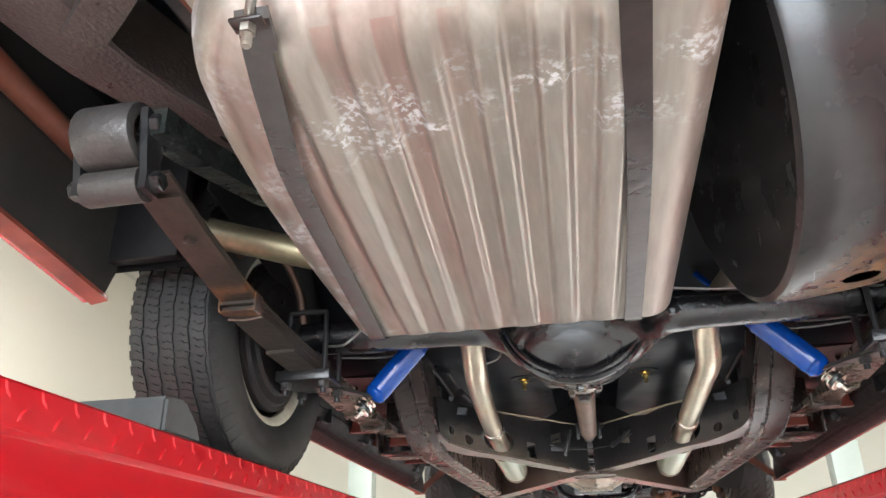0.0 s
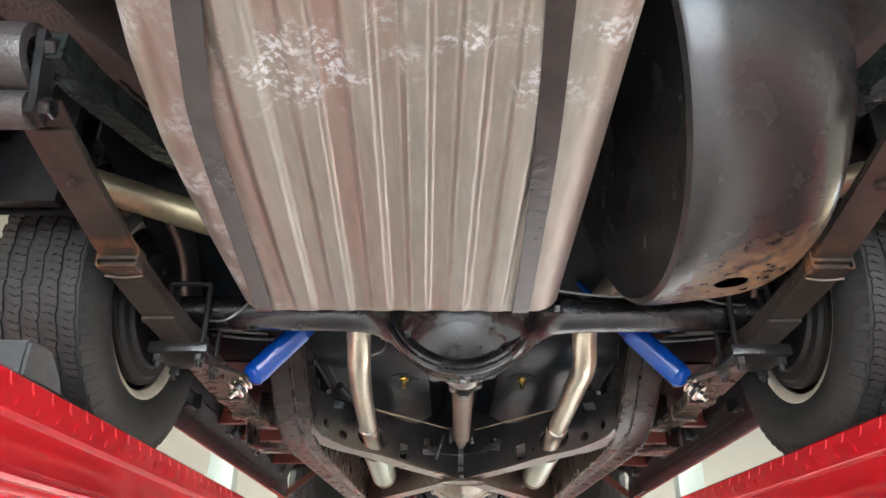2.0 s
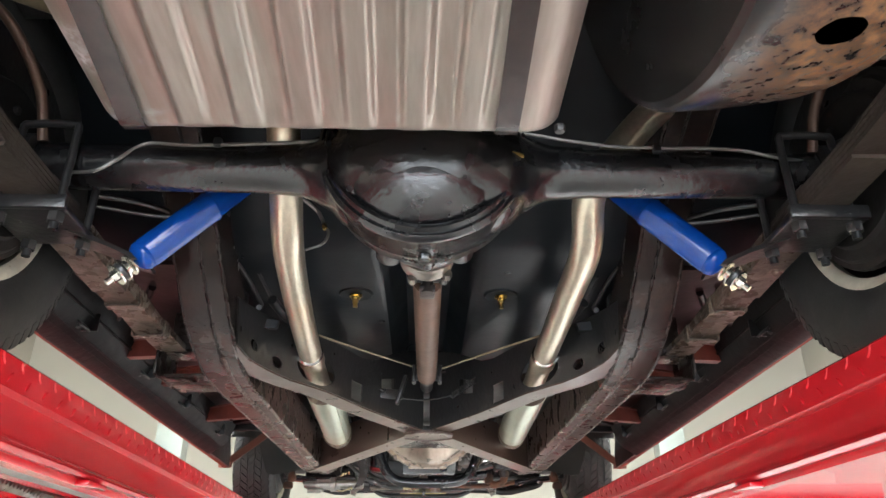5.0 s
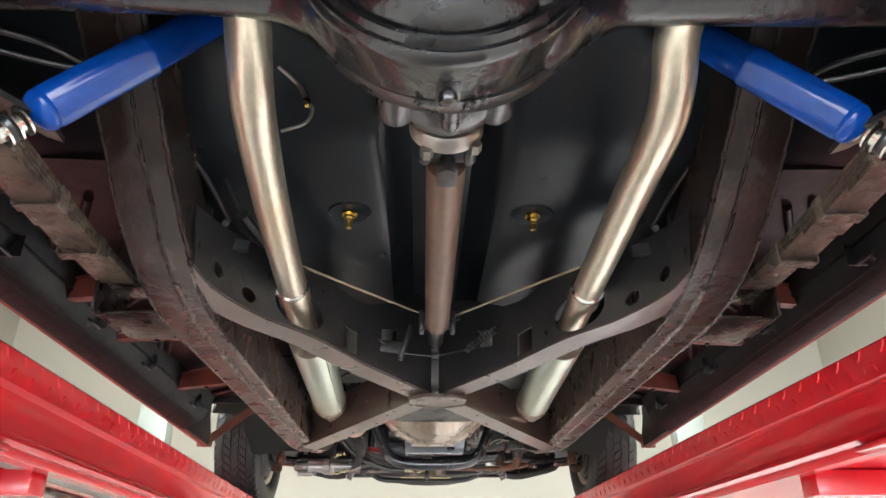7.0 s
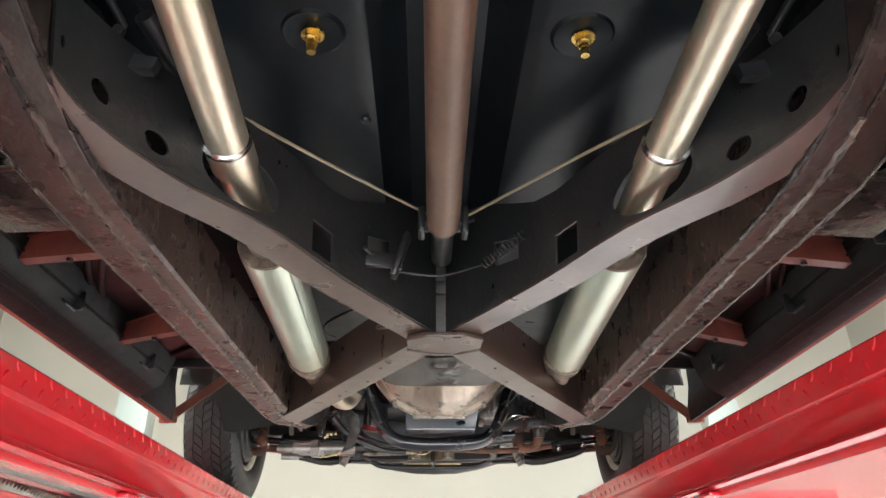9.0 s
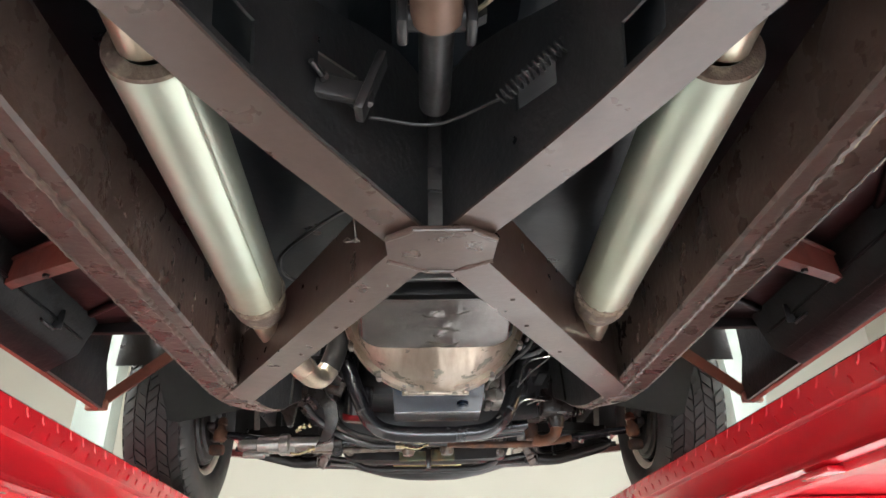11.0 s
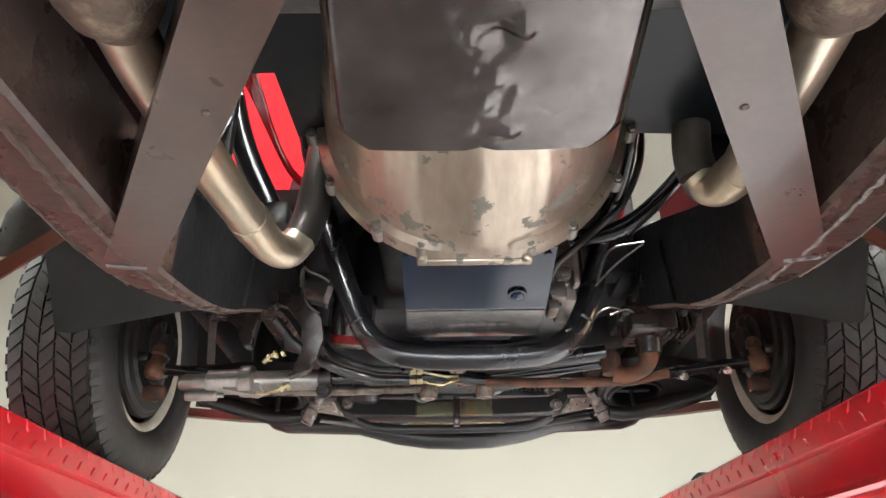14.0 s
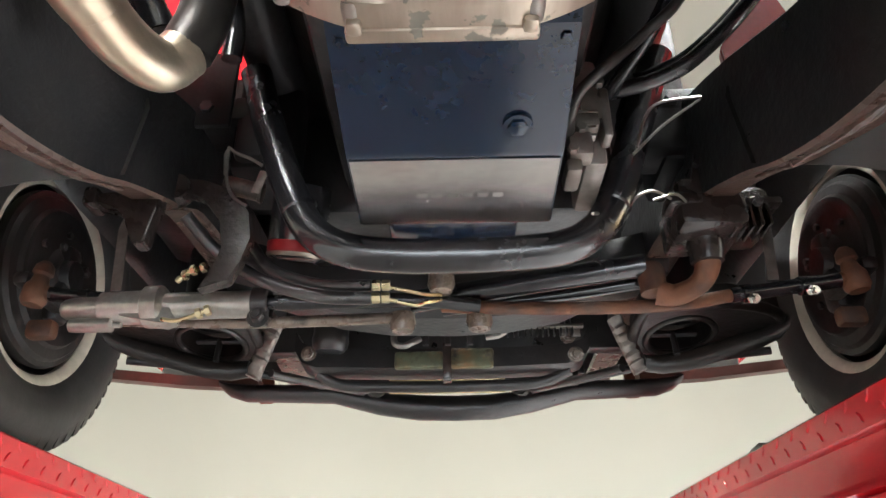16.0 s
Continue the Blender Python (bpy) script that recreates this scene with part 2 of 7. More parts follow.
DRUM = material("grimy_drum_iron", (0.014, 0.0135, 0.0135), 0.42, second=(0.028, 0.024, 0.022), scale=9, grain=60, bump=0.35, stain=(0.1, 0.05, 0.03), stain_scale=14, stain_at=(0.64, 0.76), lump=0.2, spec=0.25)
LIP = material("red_brown_primer", (0.24, 0.085, 0.05), 0.36, second=(0.17, 0.062, 0.04), grain=60, bump=0.12, spec=0.5)
VALANCE = material("dark_red_brown_edge", (0.075, 0.028, 0.022), 0.4, second=(0.16, 0.03, 0.025), scale=6, spread=(0.5, 0.66), grain=60, bump=0.15, spec=0.35)
FLAP = material("black_sheet_rubber", (0.04, 0.038, 0.034), 0.42, second=(0.028, 0.027, 0.025), scale=5, grain=50, bump=0.15, lump=0.25, lump_scale=10)
SHAFT = material("brown_shaft_steel", (0.16, 0.095, 0.065), 0.45, 0.3, second=(0.13, 0.078, 0.056), scale=6, grain=70, bump=0.15)
SPRING = material("worn_sunlit_spring", (0.13, 0.1, 0.08), 0.28, 0.1, second=(0.22, 0.175, 0.135), scale=12, spread=(0.42, 0.66), grain=60, bump=0.35, stain=(0.035, 0.026, 0.022), stain_scale=16, stain_at=(0.56, 0.68), stain_rough=0.5, lump=0.5, lump_scale=40)
LEAF = material("scuffed_spring_leaf", (0.05, 0.04, 0.033), 0.34, 0.1, second=(0.078, 0.062, 0.05), scale=14, spread=(0.45, 0.7), grain=70, bump=0.25, lump=0.2, lump_scale=40, stain=(0.34, 0.13, 0.045), stain_scale=16, stain_at=(0.47, 0.66), stain_rough=0.75, band=(-0.47, -0.425, -0.4, -0.37), spec=0.5)
REARRAIL = material("wrinkled_brown_undercoat", (0.1, 0.082, 0.072), 0.32, second=(0.07, 0.054, 0.047), scale=9, grain=130, bump=0.7, depth=0.004, lump=0.3, lump_scale=45, spec=0.7)
BARREL = material("rough_grey_barrel", (0.088, 0.082, 0.077), 0.4, 0.15, second=(0.06, 0.052, 0.048), scale=14, grain=140, bump=0.6, depth=0.003, spec=0.6, stain=(0.16, 0.07, 0.055), stain_scale=14, stain_at=(0.62, 0.75))
RUSTY = material("rust_streaked_black", (0.05, 0.036, 0.03), 0.5, 0.2, second=(0.3, 0.125, 0.045), scale=16, spread=(0.46, 0.64), grain=80, bump=0.4)
CHROMED = material("dull_bright_steel", (0.36, 0.335, 0.3), 0.36, 0.9, second=(0.2, 0.16, 0.125), grain=80, bump=0.15)
HANGER = material("green_black_paint", (0.024, 0.029, 0.026), 0.28, second=(0.014, 0.016, 0.0145), grain=50, bump=0.4, stain=(0.075, 0.11, 0.09), stain_scale=12, stain_at=(0.56, 0.72), lump=0.5, lump_scale=50, spec=0.7)
LINE = material("grey_steel_line", (0.3, 0.29, 0.27), 0.4, 0.7, grain=60, bump=0.1)
CABLE = material("tan_steel_cable", (0.4, 0.33, 0.22), 0.5, 0.4, grain=200, bump=0.4)
OLDPIPE = material("dull_olive_pipe", (0.34, 0.29, 0.18), 0.4, 0.7, second=(0.2, 0.17, 0.12), scale=5, grain=80, bump=0.15)
WELL = material("black_well_rust", (0.028, 0.025, 0.024), 0.25, 0.0, second=(0.018, 0.0165, 0.016), scale=4, grain=60, bump=0.08, lump=0.12, lump_scale=9, stain=(0.3, 0.16, 0.07), stain_scale=60, stain_at=(0.38, 0.62), stain_rough=0.85, stain_metal=0.0, spot=((0.47, -0.47, 1.8), 0.17), spec=0.5)
ARM = material("grimy_arm_black", (0.012, 0.01, 0.009), 0.34, 0.1, second=(0.03, 0.021, 0.017), scale=14, spread=(0.5, 0.7), grain=80, bump=0.4, lump=0.4, spec=0.4, stain=(0.07, 0.045, 0.03), stain_scale=18, stain_at=(0.64, 0.76))
CASTBR = material("rough_grey_casting", (0.26, 0.24, 0.22), 0.5, 0.6, second=(0.16, 0.13, 0.11), scale=20, grain=60, bump=0.5)
VERD = material("corroded_brass_tank", (0.1, 0.115, 0.07), 0.6, 0.3, second=(0.2, 0.105, 0.04), scale=9, spread=(0.46, 0.58), grain=70, bump=0.4, stain=(0.035, 0.03, 0.025), stain_scale=30, stain_at=(0.55, 0.65))
YELLOWISH = material("dull_yellow_sheet", (0.5, 0.42, 0.2), 0.5, grain=40, bump=0.1)
LAMP = bpy.data.materials.new("lamp_diffuser")
LAMP.use_nodes = True
LAMP.node_tree.nodes["Principled BSDF"].inputs["Emission Color"].default_value = (1, 0.93, 0.8, 1)
LAMP.node_tree.nodes["Principled BSDF"].inputs["Emission Strength"].default_value = 12


# ---- mesh helpers ----
def part(name, bm, mat, parent=None, label="", angle=40):
    me = bpy.data.meshes.new(name)
    bmesh.ops.recalc_face_normals(bm, faces=bm.faces)
    for f in bm.faces:
        f.smooth = True
    bm.to_mesh(me)
    bm.free()
    me.set_sharp_from_angle(angle=radians(angle))
    me.materials.append(mat)
    ob = new(name, me)
    if parent:
        ob.parent = parent
        ob.matrix_parent_inverse = parent.matrix_basis.inverted() if parent.type == "EMPTY" else Matrix()
    if label:
        ob["label"] = label
    return ob


def box(bm, c, s, bevel=0.004, m=None):
    r = bmesh.ops.create_cube(bm, size=1)
    vs = r["verts"]
    for v in vs:
        v.co = Vector((v.co.x * s[0], v.co.y * s[1], v.co.z * s[2]))
    if bevel:
        es = list({e for v in vs for e in v.link_edges})
        o = bmesh.ops.bevel(bm, geom=es, offset=bevel, segments=2, affect="EDGES", profile=0.5)
        vs = list({v for f in o["faces"] for v in f.verts} | {v for v in vs if v.is_valid})
    t = Matrix.Translation(c) @ (m or Matrix())
    for v in vs:
        v.co = t @ v.co
    return vs


def boxes(*items):
    bm = bmesh.new()
    for it in items:
        box(bm, *it)
    return bm


def smooth_path(pts, n=6):
    pts = [Vector(p) for p in pts]
    if len(pts) < 3:
        return pts
    out = []
    ext = [pts[0] * 2 - pts[1]] + pts + [pts[-1] * 2 - pts[-2]]
    for i in range(1, len(ext) - 2):
        p0, p1, p2, p3 = ext[i - 1:i + 3]
        for k in range(n):
            t = k / n
            out.append(0.5 * ((2 * p1) + (p2 - p0) * t + (2 * p0 - 5 * p1 + 4 * p2 - p3) * t * t + (3 * p1 - p0 - 3 * p2 + p3) * t ** 3))
    out.append(pts[-1])
    return out


def frames_along(path):
    fr, up = [], None
    for i, p in enumerate(path):
        d = (path[min(i + 1, len(path) - 1)] - path[max(i - 1, 0)]).normalized()
        if up is None:
            up = Vector((0, 0, 1)) if abs(d.z) < 0.9 else Vector((0, 1, 0))
        side = d.cross(up).normalized()
        up = side.cross(d).normalized()
        fr.append((p, side, up))
    return fr


def tube(bm, pts, r, seg=16, n=6, cap=True):
    """A round tube along a smooth path; r is one radius or one for each point given."""
    path = smooth_path(pts, n)
    rs = [r] * len(path) if not isinstance(r, (list, tuple)) else list(np.interp(np.linspace(0, len(r) - 1, len(path)), range(len(r)), r))
    rings = []
    for (p, a, u), q in zip(frames_along(path), rs):
        rings.append([bm.verts.new(p + (a * math.cos(2 * math.pi * k / seg) + u * math.sin(2 * math.pi * k / seg)) * q) for k in range(seg)])
    for x, y in zip(rings, rings[1:]):
        for k in range(seg):
            bm.faces.new((x[k], x[(k + 1) % seg], y[(k + 1) % seg], y[k]))
    if cap:
        bm.faces.new(rings[0][::-1])
        bm.faces.new(rings[-1])
    return bm


def tubes(*items):
    bm = bmesh.new()
    for it in items:
        tube(bm, *it)
    return bm


def lathe(bm, prof, m, seg=32, closed=False):
    """Turns (radius, height) pairs round the local z of m."""
    rings = []
    for r, h in prof:
        if r < 1e-5:
            rings.append([bm.verts.new(m @ Vector((0, 0, h)))])
        else:
            rings.append([bm.verts.new(m @ Vector((r * math.cos(2 * math.pi * k / seg), r * math.sin(2 * math.pi * k / seg), h))) for k in range(seg)])
    pairs = list(zip(rings, rings[1:])) + ([(rings[-1], rings[0])] if closed else [])
    for x, y in pairs:
        for k in range(seg):
            a, b2, c, d = x[k % len(x)], x[(k + 1) % len(x)], y[(k + 1) % len(y)], y[k % len(y)]
            q = list(dict.fromkeys((a, b2, c, d)))
            if len(q) > 2:
                bm.faces.new(q)
    return bm


def axis(c, d, roll=0):
    """A pose at c whose local z runs along d."""
    return Matrix.Translation(c) @ Vector(d).to_track_quat("Z", "Y").to_matrix().to_4x4() @ Matrix.Rotation(roll, 4, "Z")


def bolt(bm, c, d, r=0.01, h=0.008, shank=0.0, washer=0.0):
    """A hexagon head with an optional washer below and thread above it."""
    m = axis(c, d)
    if washer:
        lathe(bm, [(0, -0.002), (washer, -0.002), (washer, 0.001), (0, 0.001)], m, 18)
    lathe(bm, [(0, 0), (r, 0), (r, h * 0.85), (r * 0.86, h), (0, h)], m, 6)
    if shank:
        lathe(bm, [(0, h), (r * 0.55, h), (r * 0.55, h + shank), (0, h + shank)], m, 10)
    return bm


def loft(bm, sections, closed=True, cap=True):
    """Joins rows of points, each of the same length."""
    rows = [[bm.verts.new(Vector(p)) for p in s] for s in sections]
    k = len(rows[0])
    for a, b2 in zip(rows, rows[1:]):
        for i in range(k if closed else k - 1):
            bm.faces.new((a[i], a[(i + 1) % k], b2[(i + 1) % k], b2[i]))
    if cap and closed:
        bm.faces.new(rows[0][::-1])
        bm.faces.new(rows[-1])
    return bm


def solid(bm, t):
    bmesh.ops.solidify(bm, geom=bm.faces[:], thickness=t)
    return bm


def mirrored(p):
    return (-p[0], p[1], p[2])


def thing(name, at, label, category, **kw):
    ob = new(name)
    ob.empty_display_size = 0.1
    ob.matrix_basis = Matrix.Translation(at)
    return tagged(ob, label, category, **kw)


# ---- the room ----
def slab(name, c, s, mat, label):
    bm = boxes((c, s, 0))
    return tagged(part(name, bm, mat), label, name.split("_")[0], kind="structure")


RX, RY0, RY1, RZ = 5.0, -7.0, 8.0, 4.6
slab("floor", (0, 0.5, -0.1), (2 * RX, RY1 - RY0, 0.2), CONCRETE, "sealed grey concrete workshop floor")
slab("ceiling", (0, 0.5, RZ + 0.1), (2 * RX, RY1 - RY0, 0.2), WALL, "plain cream workshop ceiling")
slab("wall_west", (-RX - 0.1, 0.5, RZ / 2), (0.2, RY1 - RY0, RZ), WALL, "plain cream painted workshop wall")
# east wall: a tall open door near the car's front, unseen, added for sun
GY0, GY1, GZ = 1.5, 5.9, 3.2
bm = boxes(((RX + 0.1, (RY0 + GY0) / 2, RZ / 2), (0.2, GY0 - RY0, RZ), 0), ((RX + 0.1, (GY1 + RY1) / 2, RZ / 2), (0.2, RY1 - GY1, RZ), 0), ((RX + 0.1, (GY0 + GY1) / 2, (GZ + RZ) / 2), (0.2, GY1 - GY0, RZ - GZ), 0))
tagged(part("wall_east", bm, WALL), "cream wall with a tall open door added for sunlight", "wall", kind="structure")
slab("wall_north", (0, RY1 + 0.1, RZ / 2), (2 * RX + 0.4, 0.2, RZ), WALL, "plain cream painted workshop wall")
# the entrance behind the camera: a wall with a wide open gateway
bm = boxes(((-3.6, RY0 - 0.1, RZ / 2), (3.2, 0.2, RZ), 0), ((3.6, RY0 - 0.1, RZ / 2), (3.2, 0.2, RZ), 0), ((0, RY0 - 0.1, 4.1), (4.0, 0.2, 1.0), 0))
tagged(part("wall_south", bm, WALL), "cream wall with a wide open gateway", "wall", kind="structure")
area("gateway_daylight", look((0, RY0 + 0.02, 1.8), (0, 0, 1.8)), 4.0, 3.5, 100, (0.9, 0.96, 1.0))

for lx in (-1.4, 1.4):
    for ly in (-5.3, -2.7, -0.1, 2.5):
        lamp = thing("ceiling_lamp", (lx, ly, RZ - 0.05), "long white fluorescent ceiling lamp", "lamp", group="ceiling lamps")
        part("housing", boxes(((lx, ly, RZ - 0.03), (0.34, 1.6, 0.06), 0.01)), WHITE, lamp)
        part("diffuser", boxes(((lx, ly, RZ - 0.075), (0.28, 1.54, 0.03), 0.01)), LAMP, lamp, "glowing lamp diffuser")
        area("lamp_light", look((lx, ly, RZ - 0.1), (lx, ly, 0), 0), 1.5, 0.26, 36, (0.97, 0.98, 0.955)).rotation_euler = (0, 0, radians(90))

# ---- the lift ----
SL = -0.0236      # the runways lie slightly askew to the car
EDGE, DECK = 0.628, 1.59


def lift_pose(side):
    return Matrix.Translation((side * EDGE, 0, 0)) @ Matrix.Rotation(math.atan(-SL), 4, "Z")


def lug(bm, m, side, y, z, lean):
    """One raised tear of the chequer plate on the inner face."""
    a = [(-0.011, 0), (-0.006, 0.0028), (0.003, 0.0036), (0.011, 0), (0.003, -0.0036), (-0.006, -0.0028)]
    c, sn = math.cos(lean), math.sin(lean)
    low = [bm.verts.new(m @ Vector((side * 0.0, y + (p * c - q * sn), z + (p * sn + q * c)))) for p, q in a]
    top = [bm.verts.new(m @ Vector((side * -0.0022, y + (p * c - q * sn) * 0.6, z + (p * sn + q * c) * 0.6))) for p, q in a]
    bm.faces.new(top)
    for i in range(6):
        j = (i + 1) % 6
        bm.faces.new((low[i], low[j], top[j], top[i]))


lift = thing("four_post_lift", (0, 1.4, 0), "red enamelled four-post car lift with pale posts", "car lift")
for side in (-1, 1):
    m = lift_pose(side)
    prof = [(0.004, DECK), (0.0, DECK - 0.004), (0, DECK - 0.05), (0.004, DECK - 0.054), (0.012, DECK - 0.056), (0.012, DECK - 0.108), (0.006, DECK - 0.116), (-0.002, DECK - 0.121), (-0.004, DECK - 0.126), (0.002, DECK - 0.13), (0.014, DECK - 0.131), (0.46, DECK - 0.131), (0.46, DECK - 0.05), (0.47, DECK - 0.05), (0.47, DECK)]
    bm = bmesh.new()
    loft(bm, [[m @ Vector((side * u, y, z)) for u, z in prof] for y in (-2.6, 0.0, 2.5, 5.2)])
    run = part("runway", bm, RED, lift, "red enamelled chequer-plate runway")
    # unseen deck top, darkened to hold back red bounce onto the sills
    run.data.materials.append(DECKTOP)
    for f in run.data.polygons:
        if f.center.z > DECK - 0.001:
            f.material_index = 1
    bm = bmesh.new()
    k = 0
    y = -2.4
    while y < 5.0:
        lug(bm, m, side, y, DECK - 0.012, math.radians(-55))
        lug(bm, m, side, y + 0.029, DECK - 0.034, math.radians(55))
        y += 0.058
    tagged(part("chequer_relief", bm, RED, run), kind="stuff")
    bm = bmesh.new()
    prof = [(0.02, DECK - 0.131), (0.02, DECK - 0.14), (0.022, DECK - 0.143), (0.05, DECK - 0.143), (0.05, DECK - 0.139), (0.026, DECK - 0.138), (0.026, DECK - 0.131)]
    loft(bm, [[m @ Vector((side * u, y, z)) for u, z in prof] for y in (-2.5, 5.1)])
    part("lower_channel", bm, RED, run, "red lower runway channel")
    for y in (-1.9, -0.75, 0.4, 1.55, 2.7, 3.85):
        bm = bmesh.new()
        box(bm, m @ Vector((side * 0.01, y, DECK - 0.138)), (0.03, 0.09, 0.01), 0.003)
        part("weld_tab", bm, RED, run)
        part("runway_rib", boxes((m @ Vector((side * 0.26, y + 0.3, DECK - 0.155)), (0.4, 0.06, 0.045), 0.004)), RED, run)
    if side > 0:
        continue
    # wire rope and its guide bar under the west runway
    bm = bmesh.new()
    sec = []
    n = 18
    for i in range(521):
        y = -2.4 + 7.3 * i / 520
        tw = y * 70
        sec.append([m @ Vector((side * 0.125 + (0.0095 + 0.002 * math.cos(6 * (2 * math.pi * k / n) )) * math.cos(2 * math.pi * k / n + tw), y, DECK - 0.149 + (0.0095 + 0.002 * math.cos(6 * (2 * math.pi * k / n))) * math.sin(2 * math.pi * k / n + tw))) for k in range(n)])
    part("wire_rope", loft(bm, sec), ROPE, lift, "greasy grey twisted wire rope")
    bm = bmesh.new()
    loft(bm, [[m @ Vector((side * u, y, z)) for u, z in ((0.06, DECK - 0.131), (0.105, DECK - 0.131), (0.105, DECK - 0.137), (0.06, DECK - 0.137))] for y in (-2.4, 5.0)])
    part("guide_bar", bm, GREYSTEEL, lift, "grey steel guide bar")
    for y in (-0.18, 1.6):
        part("rope_clamp", boxes((m @ Vector((side * 0.12, y, DECK - 0.146)), (0.06, 0.1, 0.03), 0.01)), GREYSTEEL, lift)
for side in (-1, 1):
    for px, y in ((2.1, -2.9), (1.97, 4.7)):
        bm = boxes(((side * px, y, 1.5), (0.2, 0.012, 3.0), 0.003), ((side * (px - 0.1), y + 0.07, 1.5), (0.012, 0.15, 3.0), 0.003), ((side * (px + 0.1), y + 0.07, 1.5), (0.012, 0.15, 3.0), 0.003))
        part("post", bm, POSTPAINT, lift, "pale green-grey steel post")
for y in (-2.75, 4.55):
    part("cross_beam", boxes(((0, y, DECK - 0.17), (4.0, 0.14, 0.07), 0.01)), RED, lift)

# ---- chocks on the runways ----
for x, y in ((-0.735, -0.5), (0.765, 3.19)):
    chock = thing("wheel_chock", (x, y, DECK), "grey rubber wheel chock on the runway", "wheel chock", group="wheel chocks")
    s = 1 if y > 1 else -1
    bm = bmesh.new()
    prism_pts = [(0.0, 0.0), (0.12 * s, 0.0), (0.12 * s, 0.055), (0.06 * s, 0.06), (0.02 * s, 0.03)]
    a = [bm.verts.new((x - 0.11, y + p, DECK + q)) for p, q in prism_pts]
    b2 = [bm.verts.new((x + 0.11, y + p, DECK + q)) for p, q in prism_pts]
    bm.faces.new(a)
    bm.faces.new(b2[::-1])
    for i in range(5):
        j = (i + 1) % 5
        bm.faces.new((a[i], a[j], b2[j], b2[i]))
    bmesh.ops.bevel(bm, geom=bm.edges[:], offset=0.005, segments=2, affect="EDGES")
    part("wedge", bm, GREYRUBBER, chock)

# ---- the car ----
car = thing("car", (0, 1.4, 1.58), "red classic convertible with black underbody raised on a lift", "car")


def group_part(name, at, label=""):
    """An Empty under the car, for a part that has parts of its own."""
    ob = new(name)
    ob.empty_display_size = 0.05
    ob.matrix_basis = Matrix.Translation(at)
    ob.parent = car
    ob.matrix_parent_inverse = car.matrix_basis.inverted()
    if label:
        ob["label"] = label
    return ob


sub = part


def prism(bm, poly, d):
    """A closed polygon pushed along d."""
    a = [bm.verts.new(Vector(p)) for p in poly]
    b2 = [bm.verts.new(Vector(p) + Vector(d)) for p in poly]
    bm.faces.new(a[::-1])
    bm.faces.new(b2)
    for i in range(len(a)):
        j = (i + 1) % len(a)
        bm.faces.new((a[i], a[j], b2[j], b2[i]))
    return bm


def holed(bm, lows, highs, holes, back, n=32):
    """A plate between two edges, with round (0) or square (1) holes at (u, v, ru, rv, corners)."""
    lows, highs = [Vector(p) for p in lows], [Vector(p) for p in highs]

    def at(u, v):
        f = max(0, min(1, u)) * (len(lows) - 1)
        i = min(int(f), len(lows) - 2)
        k = f - i
        return lows[i].lerp(lows[i + 1], k).lerp(highs[i].lerp(highs[i + 1], k), v)

    vs = [0.5 + 0.5 * math.tan(math.radians(11.25 * k)) for k in range(-4, 5)]
    cuts = [0.0]
    for u, v, ru, rv, c in holes:
        cuts += [u - ru * 1.25, u + ru * 1.25]
    cuts.append(1.0)
    for i in range(len(cuts) - 1):
        u0, u1 = cuts[i], cuts[i + 1]
        if i % 2 == 0:
            steps = max(1, int((u1 - u0) * 40))
            us = [u0 + (u1 - u0) * k / steps for k in range(steps + 1)]
            loft(bm, [[at(u, v) for v in vs] for u in us], closed=False)
        else:
            u, v, ru, rv, c = holes[i // 2]
            inner, rim = [], []
            for k in range(n):
                a = 2 * math.pi * k / n
                x, y = math.cos(a), math.sin(a)
                s = 1 / max(abs(x), abs(y))
                inner.append(at(u + ru * x * (s if c else 1), v + rv * y * (s if c else 1)))
                rim.append(at((u0 + u1) / 2 + (u1 - u0) / 2 * x * s, 0.5 + 0.5 * y * s))
            loft(bm, [inner + inner[:1], rim + rim[:1]], closed=False)
    bmesh.ops.remove_doubles(bm, verts=bm.verts, dist=0.0004)
    solid(bm, back)
    return bm


def bead(pts, r=0.004, seed=1, step=0.008):
    """A knobbly weld bead along a line."""
    rnd = random.Random(seed)
    bm = bmesh.new()
    for a, b2 in zip(pts, pts[1:]):
        a, b2 = Vector(a), Vector(b2)
        k = max(1, int((b2 - a).length / step))
        q = []
        for i in range(k + 1):
            q.append(a.lerp(b2, i / k) + Vector((rnd.uniform(-1, 1), 0, rnd.uniform(-0.4, 0.4))) * r * 0.3)
        tube(bm, q, [r * rnd.uniform(0.75, 1.25) for _ in q], 8, 2)
    return bm


